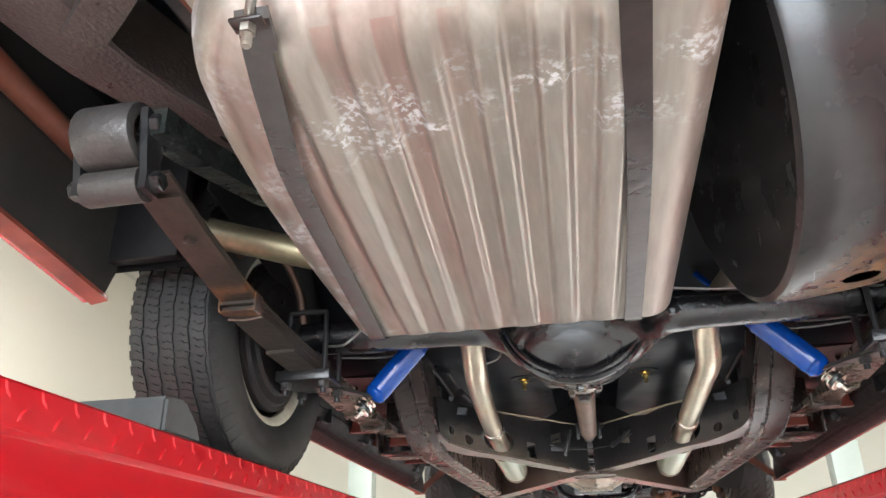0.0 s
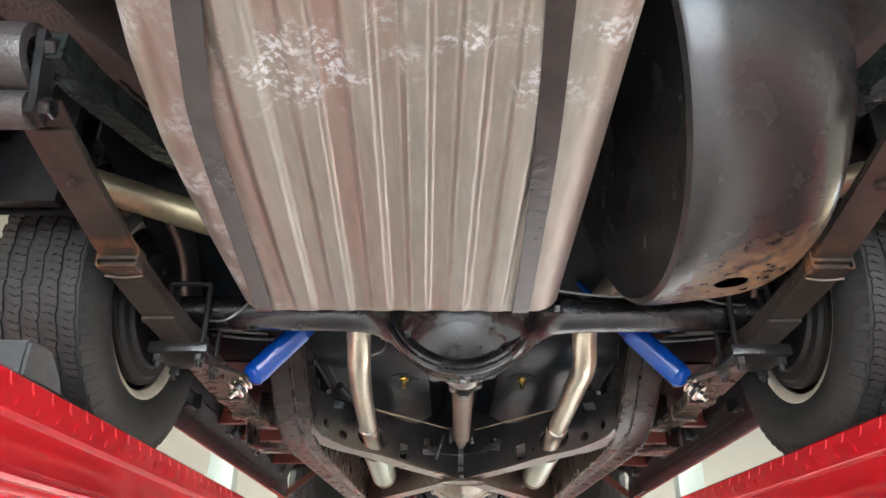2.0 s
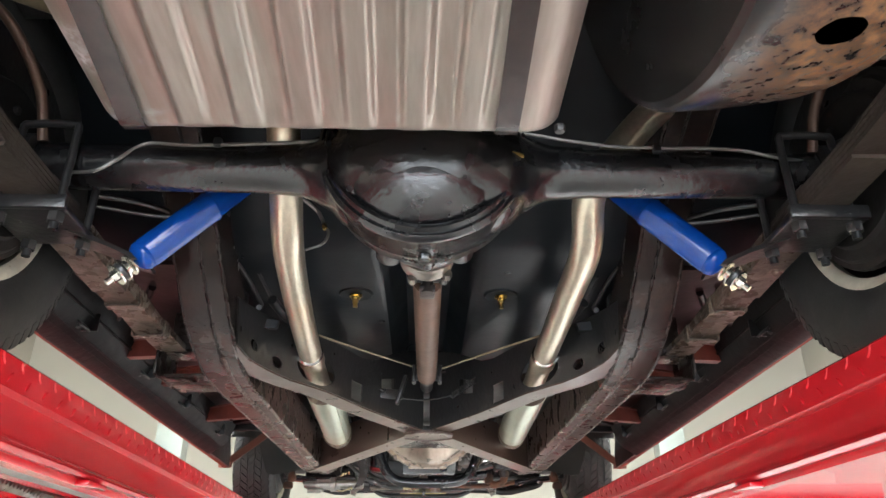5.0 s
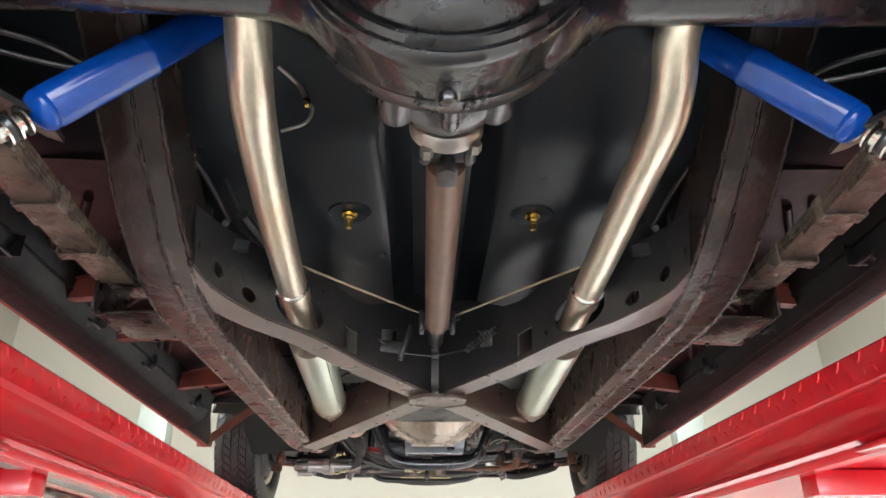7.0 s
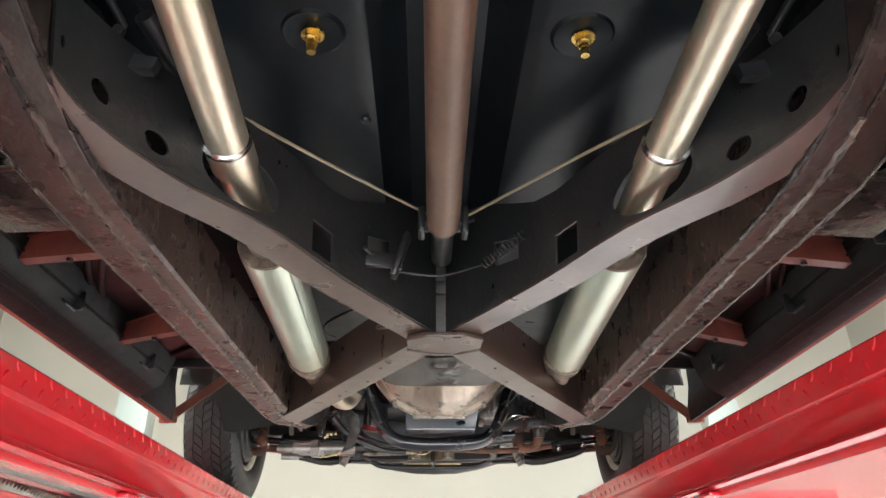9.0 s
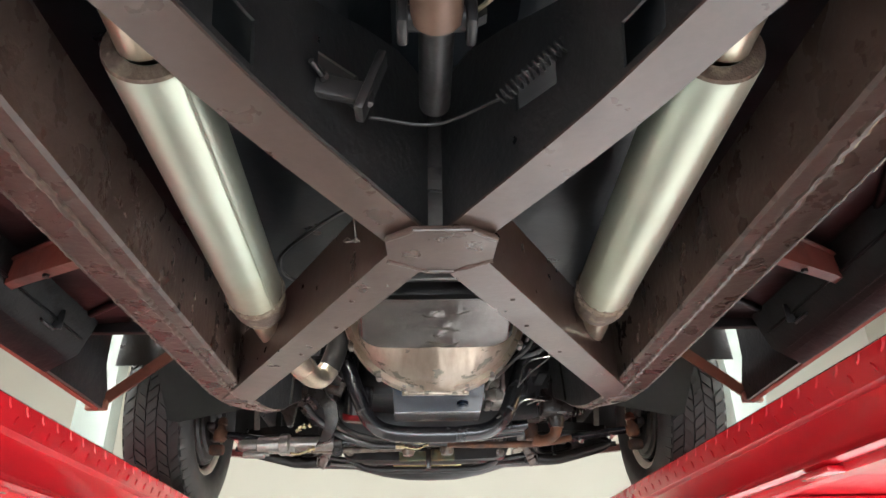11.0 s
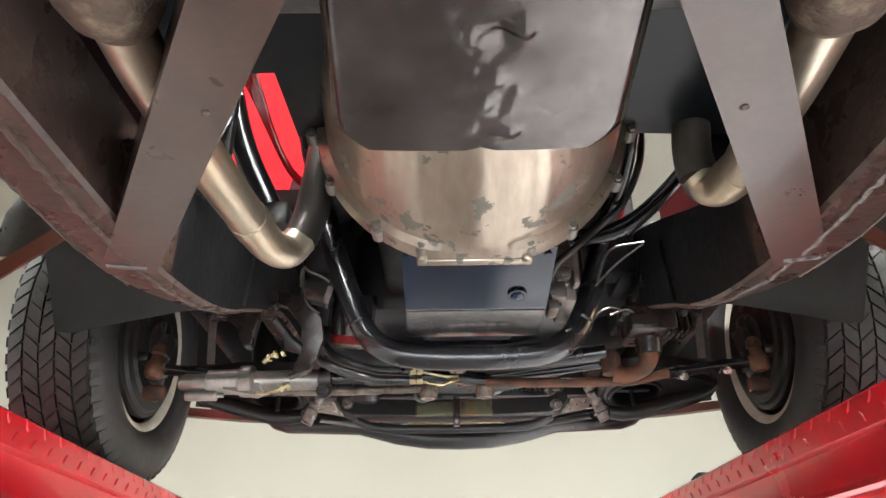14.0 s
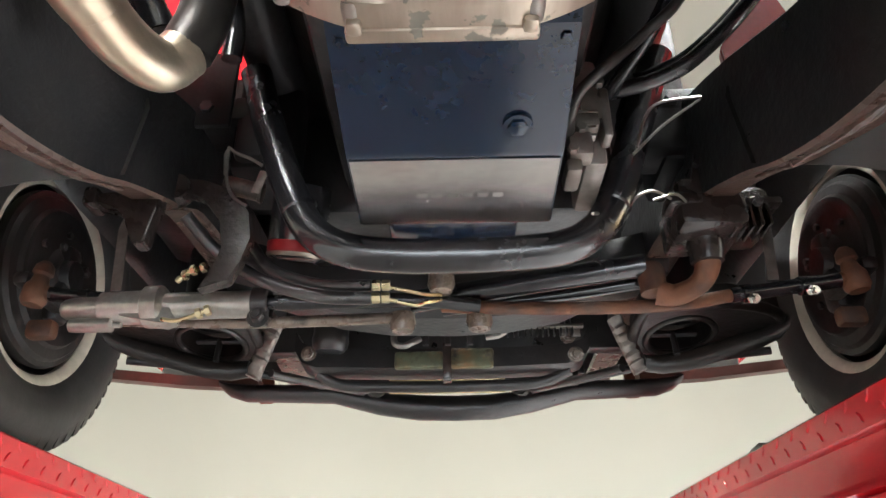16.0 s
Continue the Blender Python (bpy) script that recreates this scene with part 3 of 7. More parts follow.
# -- wheels --
def wheel(x, y, z, front, R=0.335, w=0.2):
    s = 1 if x > 0 else -1
    m = axis((x, y, z), (s, 0, 0))
    wh = group_part("wheel", (x, y, z), "black tyre on a dark steel rim with cream edge")
    h = w / 2
    T = R - (0.008 if front else 0.0055)
    prof = [(0.198, -h * 0.7), (0.207, -h * 0.86), (0.225, -h * 0.98), (0.24, -h * 1.02), (0.243, -h * 1.03), (0.262, -h * 1.06), (0.285, -h * 1.04), (0.305, -h * 0.98), (T - 0.008, -h * 0.9), (T, -h * 0.84), (T + 0.002, 0), (T, h * 0.84), (T - 0.008, h * 0.9), (0.305, h * 0.98), (0.262, h * 1.06), (0.225, h * 0.98), (0.198, h * 0.7)]
    tyre = sub("tyre", lathe(bmesh.new(), prof, m, 72, True), RUBBER, wh, "black rubber tyre with worn block tread")
    bm = bmesh.new()
    n = 58 if front else 66
    rnd = random.Random(5)
    ribs = 5

    def on(u, a, r):
        u = max(-0.9, min(0.9, u))
        r2 = r - 0.006 * max(0, abs(u) - 0.55) ** 2 * 6
        return m @ Vector((r2 * math.cos(a), r2 * math.sin(a), u * h))

    def block(q):
        """One raised tread piece with the outline q in (across, turn)."""
        top = [bm.verts.new(on(u, a, R)) for u, a in q]
        low = [bm.verts.new(on(u * 1.01, a, T - 0.004)) for u, a in q]
        bm.faces.new(top)
        for i in range(len(q)):
            j = (i + 1) % len(q)
            bm.faces.new((top[i], low[i], low[j], top[j]))

    for rib in range(ribs):
        gap = 0.025 if front else 0.046
        u0, u1 = -0.84 + 1.68 * rib / ribs + gap, -0.84 + 1.68 * (rib + 1) / ribs - gap
        for k in range(n):
            step = 2 * math.pi / n
            a0 = (k + (0.5 if front else 0.37) * (rib % 2)) * step
            if front:
                lean = (0.34 if (rib % 2) else -0.34) * step
                wob = rnd.uniform(-0.012, 0.012)
                block([(u0 + wob, a0 - lean), ((u0 + u1) / 2 + wob, a0), (u1 + wob, a0 + lean), (u1 + wob * 0.5, a0 + 0.84 * step + lean), ((u0 + u1) / 2, a0 + 0.84 * step), (u0 + wob * 0.5, a0 + 0.84 * step - lean)])
                continue
            # wavy edges across, stepped sides, and a narrow slit through the middle
            wave = lambda f, at: a0 + (at + 0.055 * math.sin(f * 9.5 + rib * 2.1 + k % 2) + 0.16 * (f - 0.5)) * step
            side = 0.013 if k % 2 else -0.013
            for lo_at, hi_at, w0, w1 in ((0.0, 0.47, side, side + 0.012), (0.52, 0.9, side + 0.01, -side * 0.4)):
                st = [f / 5 for f in range(6)]
                q = [(u0 + w0 + (u1 - u0) * f, wave(f, lo_at)) for f in st]
                q += [(u0 + w1 + (u1 - u0) * f, wave(f, hi_at)) for f in reversed(st)]
                block(q)
    # shoulder lugs
    for sd in (-1, 1):
        for k in range(n):
            a = 2 * math.pi * (k + 0.25) / n
            da = 2 * math.pi * 0.3 / n
            pts = [(R - 0.006, 0.86, -da), (R - 0.006, 0.86, da), (T - 0.026, 0.975, da * 0.7), (T - 0.026, 0.975, -da * 0.7)]
            top = [bm.verts.new(m @ Vector((r * math.cos(a + b2), r * math.sin(a + b2), sd * h * (u + 0.02)))) for r, u, b2 in pts]
            low = [bm.verts.new(m @ Vector(((r - 0.008) * math.cos(a + b2), (r - 0.008) * math.sin(a + b2), sd * h * (u - 0.06)))) for r, u, b2 in pts]
            bm.faces.new(top)
            for i in range(4):
                j = (i + 1) % 4
                bm.faces.new((top[i], low[i], low[j], top[j]))
    sub("tread", bm, RUBBER, wh, "worn rubber tread blocks", 30)
    rim = [(0.192, -h * 0.62), (0.188, -h * 0.45), (0.165, -h * 0.2), (0.166, 0.2 * h), (0.15, 0.36 * h), (0.1, 0.28 * h), (0.07, 0.36 * h), (0.07, 0.45 * h), (0.1, 0.4 * h), (0.16, 0.5 * h), (0.196, 0.66 * h), (0.2, 0.2 * h), (0.2, -h * 0.5)]
    sub("rim", lathe(bmesh.new(), rim, m, 56, True), IRON, wh, "dark painted steel rim")
    sub("rim_edge", lathe(bmesh.new(), [(0.19, -h * 0.55), (0.186, -h * 0.72), (0.196, -h * 0.84), (0.206, -h * 0.86), (0.21, -h * 0.8), (0.2, -h * 0.6)], m, 56, True), CREAMRIM, wh, "cream painted inner rim edge")
    drum = [(0, -h * 1.2), (0.045, -h * 1.2), (0.055, -h * 1.12), (0.06, -h * 1.02), (0.112, -h * 0.98), (0.12, -h * 1.03), (0.132, -h * 1.03), (0.138, -h * 0.95), (0.156, -h * 0.92), (0.162, -h * 0.84), (0.172, -h * 0.82), (0.175, -h * 0.72), (0.17, -h * 0.6), (0.15, -h * 0.5), (0.147, 0.2 * h), (0, 0.2 * h)]
    sub("brake_drum", lathe(bmesh.new(), drum, m, 48), DRUM, wh, "dirty dark brake backing plate and drum")
    for k in range(6):
        bm = bmesh.new()
        a = k * math.pi / 3 + 0.4
        bolt(bm, m @ Vector((0.09 * math.cos(a), 0.09 * math.sin(a), -h * 1.0)), (-s, 0, 0), 0.008, 0.007)
        sub("backing_bolt", bm, IRON, wh)
    return wh


WZ = 1.922
for x, y, fr in ((-0.815, -0.02, 0), (0.815, -0.02, 0), (-0.85, 2.96, 1), (0.85, 2.96, 1)):
    wheel(x, y, WZ, fr)

# -- frame --
for s in (-1, 1):
    # inner x, outer x, bottom z, top z along the rail
    rail = [(-1.7, 0.7, 0.83, 2.12, 2.24), (-0.95, 0.655, 0.775, 2.115, 2.24), (-0.75, 0.62, 0.73, 2.115, 2.24), (-0.6, 0.565, 0.665, 2.115, 2.24), (-0.3, 0.47, 0.56, 2.1, 2.23), (-0.05, 0.43, 0.52, 2.06, 2.19), (0.12, 0.425, 0.515, 1.98, 2.12), (0.28, 0.425, 0.52, 1.87, 2.03), (0.42, 0.43, 0.528, 1.795, 1.95), (0.55, 0.437, 0.535, 1.755, 1.9), (0.7, 0.442, 0.54, 1.738, 1.875), (0.95, 0.44, 0.535, 1.735, 1.87), (1.5, 0.432, 0.522, 1.735, 1.87), (2.05, 0.424, 0.51, 1.735, 1.88), (2.18, 0.418, 0.492, 1.74, 1.9), (2.3, 0.41, 0.455, 1.757, 1.932), (2.4, 0.4, 0.438, 1.785, 1.97), (2.48, 0.392, 0.434, 1.82, 2.0), (2.62, 0.385, 0.436, 1.87, 2.045), (2.75, 0.38, 0.44, 1.905, 2.05), (3.3, 0.38, 0.45, 1.93, 2.05), (3.9, 0.4, 0.48, 1.95, 2.04)]
    fine = []
    for p0, p1, p2, p3 in zip([rail[0]] + rail, rail, rail[1:], rail[2:] + [rail[-1]]):
        for k in range(4):
            t = k / 4
            fine.append(tuple(0.5 * (2 * b + (c - a) * t + (2 * a - 5 * b + 4 * c - d) * t * t + (3 * b - a - 3 * c + d) * t ** 3) for a, b, c, d in zip(p0, p1, p2, p3)))
    rail_rows = fine + [rail[-1]]
    bm = bmesh.new()
    loft(bm, [[(s * a, y, lo + 0.005), (s * (a + 0.005), y, lo), (s * (b2 - 0.005), y, lo), (s * b2, y, lo + 0.005), (s * b2, y, hi), (s * a, y, hi)] for y, a, b2, lo, hi in rail_rows])
    fr = part("frame_rail", bm, RAIL, car, "brown-black boxed steel frame rail with rough welds")
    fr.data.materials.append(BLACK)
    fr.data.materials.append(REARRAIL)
    # upright faces at the front are black, the rearmost stretch a paler brown
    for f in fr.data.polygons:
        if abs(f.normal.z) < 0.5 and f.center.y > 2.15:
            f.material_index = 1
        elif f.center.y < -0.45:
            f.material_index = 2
    part("weld_bead", bead([(s * (a + (b2 - a) * 0.45), y, lo - 0.001) for y, a, b2, lo, hi in rail[14:18]], 0.0035, 41 + s, 0.009), FRAME, fr)
    seam = [(s * (a + (b2 - a) * 0.36), y, lo - 0.001) for y, a, b2, lo, hi in rail[9:16]]
    part("weld_bead", bead(seam, 0.0055, 3 + s, 0.009), FRAME, fr)
    part("weld_bead", bead([(s * (b2 - 0.004), y, lo) for y, a, b2, lo, hi in rail[10:15]], 0.0025, 7 + s), FRAME, fr)
    kick = rail_rows[12:44]
    part("weld_bead", bead([(s * (a + (b2 - a) * 0.4), y, lo) for y, a, b2, lo, hi in kick], 0.0035, 51 + s, 0.011), KICK, fr)
    part("weld_bead", bead([(s * a, y, lo + 0.003) for y, a, b2, lo, hi in kick], 0.0042, 61 + s, 0.012), KICK, fr)
    part("weld_bead", bead([(s * (b2 - 0.002), y, lo + 0.001) for y, a, b2, lo, hi in kick[6:]], 0.003, 71 + s, 0.012), KICK, fr)
    if s < 0:
        bm = bmesh.new()
        loft(bm, [[(x - 0.018, y - 0.022, z), (x + 0.018, y + 0.022, z), (x + 0.018, y + 0.022, 2.2), (x - 0.018, y - 0.022, 2.2)] for x, y, z in ((-0.676, -0.886, 2.104), (-0.672, -0.889, 2.096), (-0.6, -0.945, 2.09), (-0.48, -1.04, 2.09))])
        part("rail_bracket", bm, REARRAIL, fr, "brown-grey bracket crossing the rail")
    # rear arms of the X: upright web with holes, and the flange under it
    web = [(s * 0.432, 0.50), (s * 0.405, 0.585), (s * 0.36, 0.665), (s * 0.262, 0.805), (s * 0.16, 1.02), (s * 0.012, 1.285)]
    path = smooth_path([(x, y, 0) for x, y in web], 4)
    bm = bmesh.new()
    holed(bm, [(p.x, p.y, float(np.interp(p.y, (0.42, 0.55, 0.7, 0.95), (1.794, 1.757, 1.742, 1.742)))) for p in path], [(p.x, p.y - 0.035, 1.868 + 0.1 * max(0, min(1, (p.y - 1.0) / 0.2))) for p in path],
          [(0.03, 0.38, 0.007, 0.07, 0), (0.175, 0.3, 0.036, 0.11, 0), (0.37, 0.2, 0.034, 0.105, 0), (0.55, 0.34, 0.078, 0.29, 0), (0.73, 0.25, 0.025, 0.19, 1), (0.86, 0.5, 0.026, 0.12, 1)], 0.004)
    arm = part("cross_arm", bm, BLACK, car, "black steel X-member arm with lightening holes")
    bm = bmesh.new()
    sec = []
    for p, a, u in frames_along(path):
        d = Vector((a.x * s, a.y * s, 0)) * (-1 if s > 0 else 1)
        d = Vector((-abs(d.x) * -s, abs(d.y), 0)).normalized()
        q = Vector((p.x, p.y, float(np.interp(p.y, (0.42, 0.55, 0.7, 0.95), (1.79, 1.753, 1.738, 1.738)))))
        o = q + d * 0.064
        sec.append([q, o, o + Vector((0, 0, 0.006)), q + Vector((0, 0, 0.006))])
    part("flange", loft(bm, sec), FRAME, arm, "brown-black bottom flange")
    bm = bmesh.new()
    sec = []
    for p, a, u in frames_along(path):
        q = Vector((p.x, p.y - 0.035, 1.866 + 0.1 * max(0, min(1, (p.y - 1.0) / 0.2))))
        o = q + Vector((0, 0.05, 0))
        sec.append([q, o, o + Vector((0, 0, 0.005)), q + Vector((0, 0, 0.005))])
    part("top_flange", loft(bm, sec), BLACK, arm)
    # front arms
    a0, a1 = Vector((s * 0.03, 1.345, 1.731)), Vector((s * 0.459, 2.114, 1.731))
    d = (a1 - a0).normalized()
    n = Vector((d.y, -d.x, 0)) * s
    bm = bmesh.new()
    w0 = 0.034
    for off, lo, hi, wd in ((0, 0, 0.006, w0),):
        loft(bm, [[a + n * i + Vector((0, 0, k)) for i, k in ((-wd, lo), (wd, lo), (wd, hi), (-wd, hi))] for a in (a0, a0.lerp(a1, 0.5), a1)])
    loft(bm, [[a + n * i + Vector((0, 0, k)) for i, k in ((0.028, 0.006), (w0, 0.006), (w0, 0.125), (0.028, 0.125))] for a in (a0, a0.lerp(a1, 0.5), a1)])
    arm = part("front_cross_arm", bm, FRAME, car, "brown-black X-member front arm")
    part("weld_bead", bead([a1 + n * -w0 * 0.9 + Vector((0, -0.02, 0)), a1 + n * w0 * 0.9], 0.004, 11 + s), FRAME, arm)
    for t, o in ((0.22, 0.01), (0.55, -0.012), (0.36, -0.015)):
        bm = bmesh.new()
        c = a0.lerp(a1, t) + n * o
        lathe(bm, [(0, 0.001), (0.0045, 0.001), (0.0045, -0.0015), (0.0025, -0.003), (0, -0.003)], Matrix.Translation(c), 12)
        part("rivet", bm, FRAME, arm)
# the plate over the crossing
bm = bmesh.new()
prism(bm, [(-0.068, 1.29, 1.727), (-0.066, 1.352, 1.727), (-0.01, 1.388, 1.727), (0.03, 1.388, 1.727), (0.086, 1.352, 1.727), (0.088, 1.29, 1.727), (0.05, 1.262, 1.727), (-0.03, 1.262, 1.727)], (0, 0, 0.008))
plate = part("centre_plate", bm, FRAME, car, "brown-black welded gusset plate")
part("weld_bead", bead([(-0.066, 1.352, 1.727), (-0.01, 1.388, 1.727), (0.03, 1.388, 1.727), (0.086, 1.352, 1.727)], 0.0035, 21), FRAME, plate)
part("weld_bead", bead([(-0.068, 1.29, 1.728), (-0.03, 1.262, 1.728), (0.05, 1.262, 1.728), (0.088, 1.29, 1.728)], 0.0035, 22), FRAME, plate)

# -- floor --
bm = bmesh.new()
cross = [(-0.86, 1.93), (-0.52, 1.94), (-0.372, 1.945), (-0.252, 1.949), (-0.135, 1.951), (-0.11, 1.957), (-0.09, 1.985), (-0.06, 2.035), (0.06, 2.035), (0.09, 1.985), (0.11, 1.957), (0.135, 1.951), (0.30, 1.948), (0.52, 1.94), (0.86, 1.93)]
rows = []
for y, dz in ((-0.02, 0.3), (0.1, 0.27), (0.22, 0.14), (0.32, 0.03), (0.4, 0), (0.9, 0), (1.5, 0), (1.97, 0.0), (2.14, 0.02), (2.2, 0.12), (2.24, 0.5)):
    rows.append([(x, y, z + dz) for x, z in cross])
loft(bm, rows, closed=False)
notch = [f for f in bm.faces if f.calc_center_median().y > 1.97 and -0.372 < f.calc_center_median().x < -0.252]
bmesh.ops.delete(bm, geom=notch, context="FACES")
solid(bm, -0.004)
pan = part("floor_pan", bm, FLOORPAN, car, "black undercoated floor pan with a shaft tunnel")
for s in (-1, 1):
    bm = bmesh.new()
    tube(bm, [(s * 0.40, 0.5, 1.947), (s * 0.40, 1.1, 1.947), (s * 0.39, 1.9, 1.948)], 0.006, 8)
    part("floor_rib", bm, FLOORPAN, pan)
    bm = bmesh.new()
    lathe(bm, [(0, -0.0005), (0.034, -0.0005), (0.04, -0.002), (0.045, 0.003), (0, 0.003)], Matrix.Translation((s * 0.184, 0.64, 1.948)), 32)
    part("embossed_seat", bm, FLOORPAN, pan)
    bm = bmesh.new()
    bolt(bm, (s * 0.184, 0.64, 1.944), (0, 0, -1), 0.011, 0.01, 0.02, 0.016)
    lathe(bm, [(0.0, 0.0), (0.0075, 0.0), (0.0075, 0.008), (0, 0.008)], axis((s * 0.184, 0.64, 1.934), (0, 0, -1)), 6)
    part("floor_bolt", bm, BRASS, pan, "yellow zinc-plated bolt with a washer")
bm = bmesh.new()
lathe(bm, [(0, -0.003), (0.007, -0.003), (0.009, 0.002), (0, 0.002)], Matrix.Translation((-0.127, 0.842, 1.948)), 14)
part("floor_plug", bm, BLACK, pan)
part("trunk_floor", boxes(((0, -0.85, 2.27), (1.78, 1.9, 0.02), 0), ((0, 0.0, 2.36), (1.7, 0.02, 0.2), 0)), FLOORPAN, car)
for c, sz in (((-0.52, -0.62, 2.2), (0.1, 0.9, 0.05)), ((0.7, -0.62, 2.2), (0.14, 0.9, 0.05)), ((0, -1.25, 2.2), (1.5, 0.1, 0.08)), ((-0.3, -0.12, 2.2), (0.9, 0.08, 0.07))):
    part("trunk_brace", boxes((c, sz, 0.01)), BLACK, car)
bm = bmesh.new()
prism(bm, [(-0.53, -1.5, 2.06), (-0.3, -1.5, 2.06), (-0.3, -0.95, 2.05), (-0.455, -0.95, 2.05)], (0, 0, 0.006))
part("tank_shelf", bm, LIP, car, "red-brown primed panel above the tank")
# red-oxide outer floor, outriggers and sills
for s in (-1, 1):
    bm = bmesh.new()
    loft(bm, [[(s * 0.53, y, 1.925), (s * 0.7, y, 1.93), (s * 0.86, y, 1.92), (s * 0.86, y, 1.93), (s * 0.53, y, 1.94)] for y in (0.42, 1.2, 2.1)])
    outer = part("outer_floor", bm, OXDARK, car, "black and red-oxide outer floor")
    hat = ((-0.015, 0.0), (0.015, 0.0), (0.018, 0.052), (0.028, 0.052), (0.028, 0.056), (-0.028, 0.056), (-0.028, 0.052), (-0.018, 0.052))
    for y, yy in ((0.83, 0.94), (1.13, 1.23), (1.58, 1.77)):
        bm = bmesh.new()
        sec = []
        for x, t, h in ((0.53, -0.35, 1.25), (0.6, -0.05, 1.15), (0.7, 0.3, 1.0), (0.8, 0.65, 0.85), (0.885, 1.0, 0.7)):
            sec.append([(s * x, y + (yy - y) * t + u, 1.905 - 0.056 * h + v * h) for u, v in hat])
        rig = part("outrigger", loft(bm, sec), OXIDE, car, "red-oxide primed hat-section outrigger")
        bm = boxes(((s * 0.893, yy, 1.87), (0.012, 0.09, 0.06), 0.003), ((s * 0.878, yy - 0.045, 1.868), (0.035, 0.005, 0.055), 0.002))
        bolt(bm, (s * 0.886, yy, 1.862), (-s, 0, -0.3), 0.008, 0.008)
        part("end_bracket", bm, BLACK, rig)
        bm = bmesh.new()
        bolt(bm, (s * 0.72, y + (yy - y) * 0.37, 1.8495), (0, 0, -1), 0.007, 0.006)
        part("outrigger_bolt", bm, IRON, rig)
    for x0, y0, x1, y1 in ((0.725, 1.3, 0.83, 1.56), (0.755, 1.29, 0.86, 1.57), (0.62, 1.3, 0.66, 1.56), (0.68, 0.98, 0.78, 1.1), (0.6, 1.86, 0.8, 2.02), (0.66, 0.55, 0.78, 0.78), (0.7, 0.53, 0.82, 0.76)):
        part("pressed_rib", tubes(([(s * x0, y0, 1.925), (s * (x0 + x1) / 2, (y0 + y1) / 2, 1.92), (s * x1, y1, 1.92)], 0.009, 10)), OXDARK, outer)
    part("seam_strip", boxes(((s * 0.845, 1.25, 1.905), (0.012, 1.6, 0.012), 0.003)), LIP, outer)
    part("brake_pipe", tubes(([(s * 0.56, 0.55, 1.9), (s * 0.585, 0.9, 1.905), (s * 0.57, 1.4, 1.9), (s * 0.56, 2.0, 1.91)], 0.004, 8)), LINE, outer)
    # sill: black inner slope and a red-brown lip
    bm = bmesh.new()
    loft(bm, [[(s * 0.905, y, 1.803 + e), (s * 0.84, y, 1.845 + e), (s * 0.8, y, 1.94), (s * 0.93, y, 1.98), (s * 0.945, y, 1.9 + e), (s * 0.915, y, 1.803 + e)] for y, e in ((0.36, 0.02), (0.6, 0.012), (1.3, 0.004), (1.9, -0.003), (2.08, -0.004))])
    sill = part("sill", bm, MATT, car, "black undercoated sill panel")
    bm = bmesh.new()
    loft(bm, [[(s * 0.91, y, 1.803 + e), (s * 0.92, y, 1.799 + e), (s * 0.924, y, 1.806 + e), (s * 0.911, y, 1.812 + e)] for y, e in ((0.36, 0.02), (0.6, 0.014), (1.3, 0.005), (2.0, -0.003), (2.41, -0.008))])
    part("sill_lip", bm, SEAM, sill, "red-brown primed sill seam")
    for x, z in ((0.878, 1.823), (0.862, 1.833), (0.826, 1.872)):
        part("sill_fold", tubes(([(s * x, 0.45, z + 0.016), (s * x, 0.9, z + 0.008), (s * x, 1.5, z + 0.002), (s * x, 2.05, z - 0.003)], 0.0035, 8)), MATT, sill)
    for y in (0.62, 1.05, 1.42, 1.9):
        bm = boxes(((s * 0.845, y, 1.862), (0.05, 0.05, 0.006), 0.002, Matrix.Rotation(-s * 0.8, 4, "Y")), ((s * 0.835, y + 0.027, 1.87), (0.045, 0.004, 0.045), 0.001))
        bolt(bm, (s * 0.85, y, 1.852), (-s * 0.6, 0, -0.7), 0.006, 0.006)
        part("sill_bracket", bm, BLACK, sill)
    # fender behind the front wheel with a curved trailing edge
    bm = bmesh.new()
    pts = [(2.0, 1.803), (2.25, 1.8), (2.425, 1.797), (2.413, 1.85), (2.376, 1.915), (2.374, 1.975), (2.385, 2.1), (2.42, 2.3), (2.0, 2.3)]
    prism(bm, [(s * 0.90, y, z) for y, z in pts], (s * 0.03, 0, 0))
    part("fender_end", bm, BLACK, car, "black coated rear end of the front fender")
    bm = bmesh.new()
    p0, p1 = Vector((s * 0.915, 2.41, 1.813)), Vector((s * 0.70, 2.40, 1.975))
    d = (p1 - p0).normalized()
    loft(bm, [[p + Vector((0, j, 0)) + d.cross(Vector((0, 1, 0))) * k for j, k in ((-0.003, -0.016), (0.003, -0.016), (0.003, 0.016), (-0.003, 0.016))] for p in (p0, p1)])
    box(bm, p0 + Vector((s * 0.005, 0.0, -0.005)), (0.06, 0.02, 0.03), 0.005)
    bolt(bm, p0 + Vector((-s * 0.005, -0.008, 0)), (0, -1, 0), 0.008, 0.008)
    part("fender_brace", bm, LIP, car, "red-brown flat steel fender brace")
    # rubber splash flap
    bm = bmesh.new()
    out = [(0.80, 1.95), (0.735, 1.775), (0.7, 1.768), (0.62, 1.78), (0.5, 1.8), (0.39, 1.815)]
    loft(bm, [[(s * x, 2.45 + 0.02 * math.sin(9 * x), z), (s * (x * 0.98 + 0.005), 2.47 + 0.02 * math.sin(9 * x), z + 0.1 + 0.05 * (0.8 - x)), (s * x, 2.46, float(np.interp(x, (0.39, 0.5, 0.62), (1.95, 2.0, 2.1))))] for x, z in out], closed=False)
    solid(bm, 0.004)
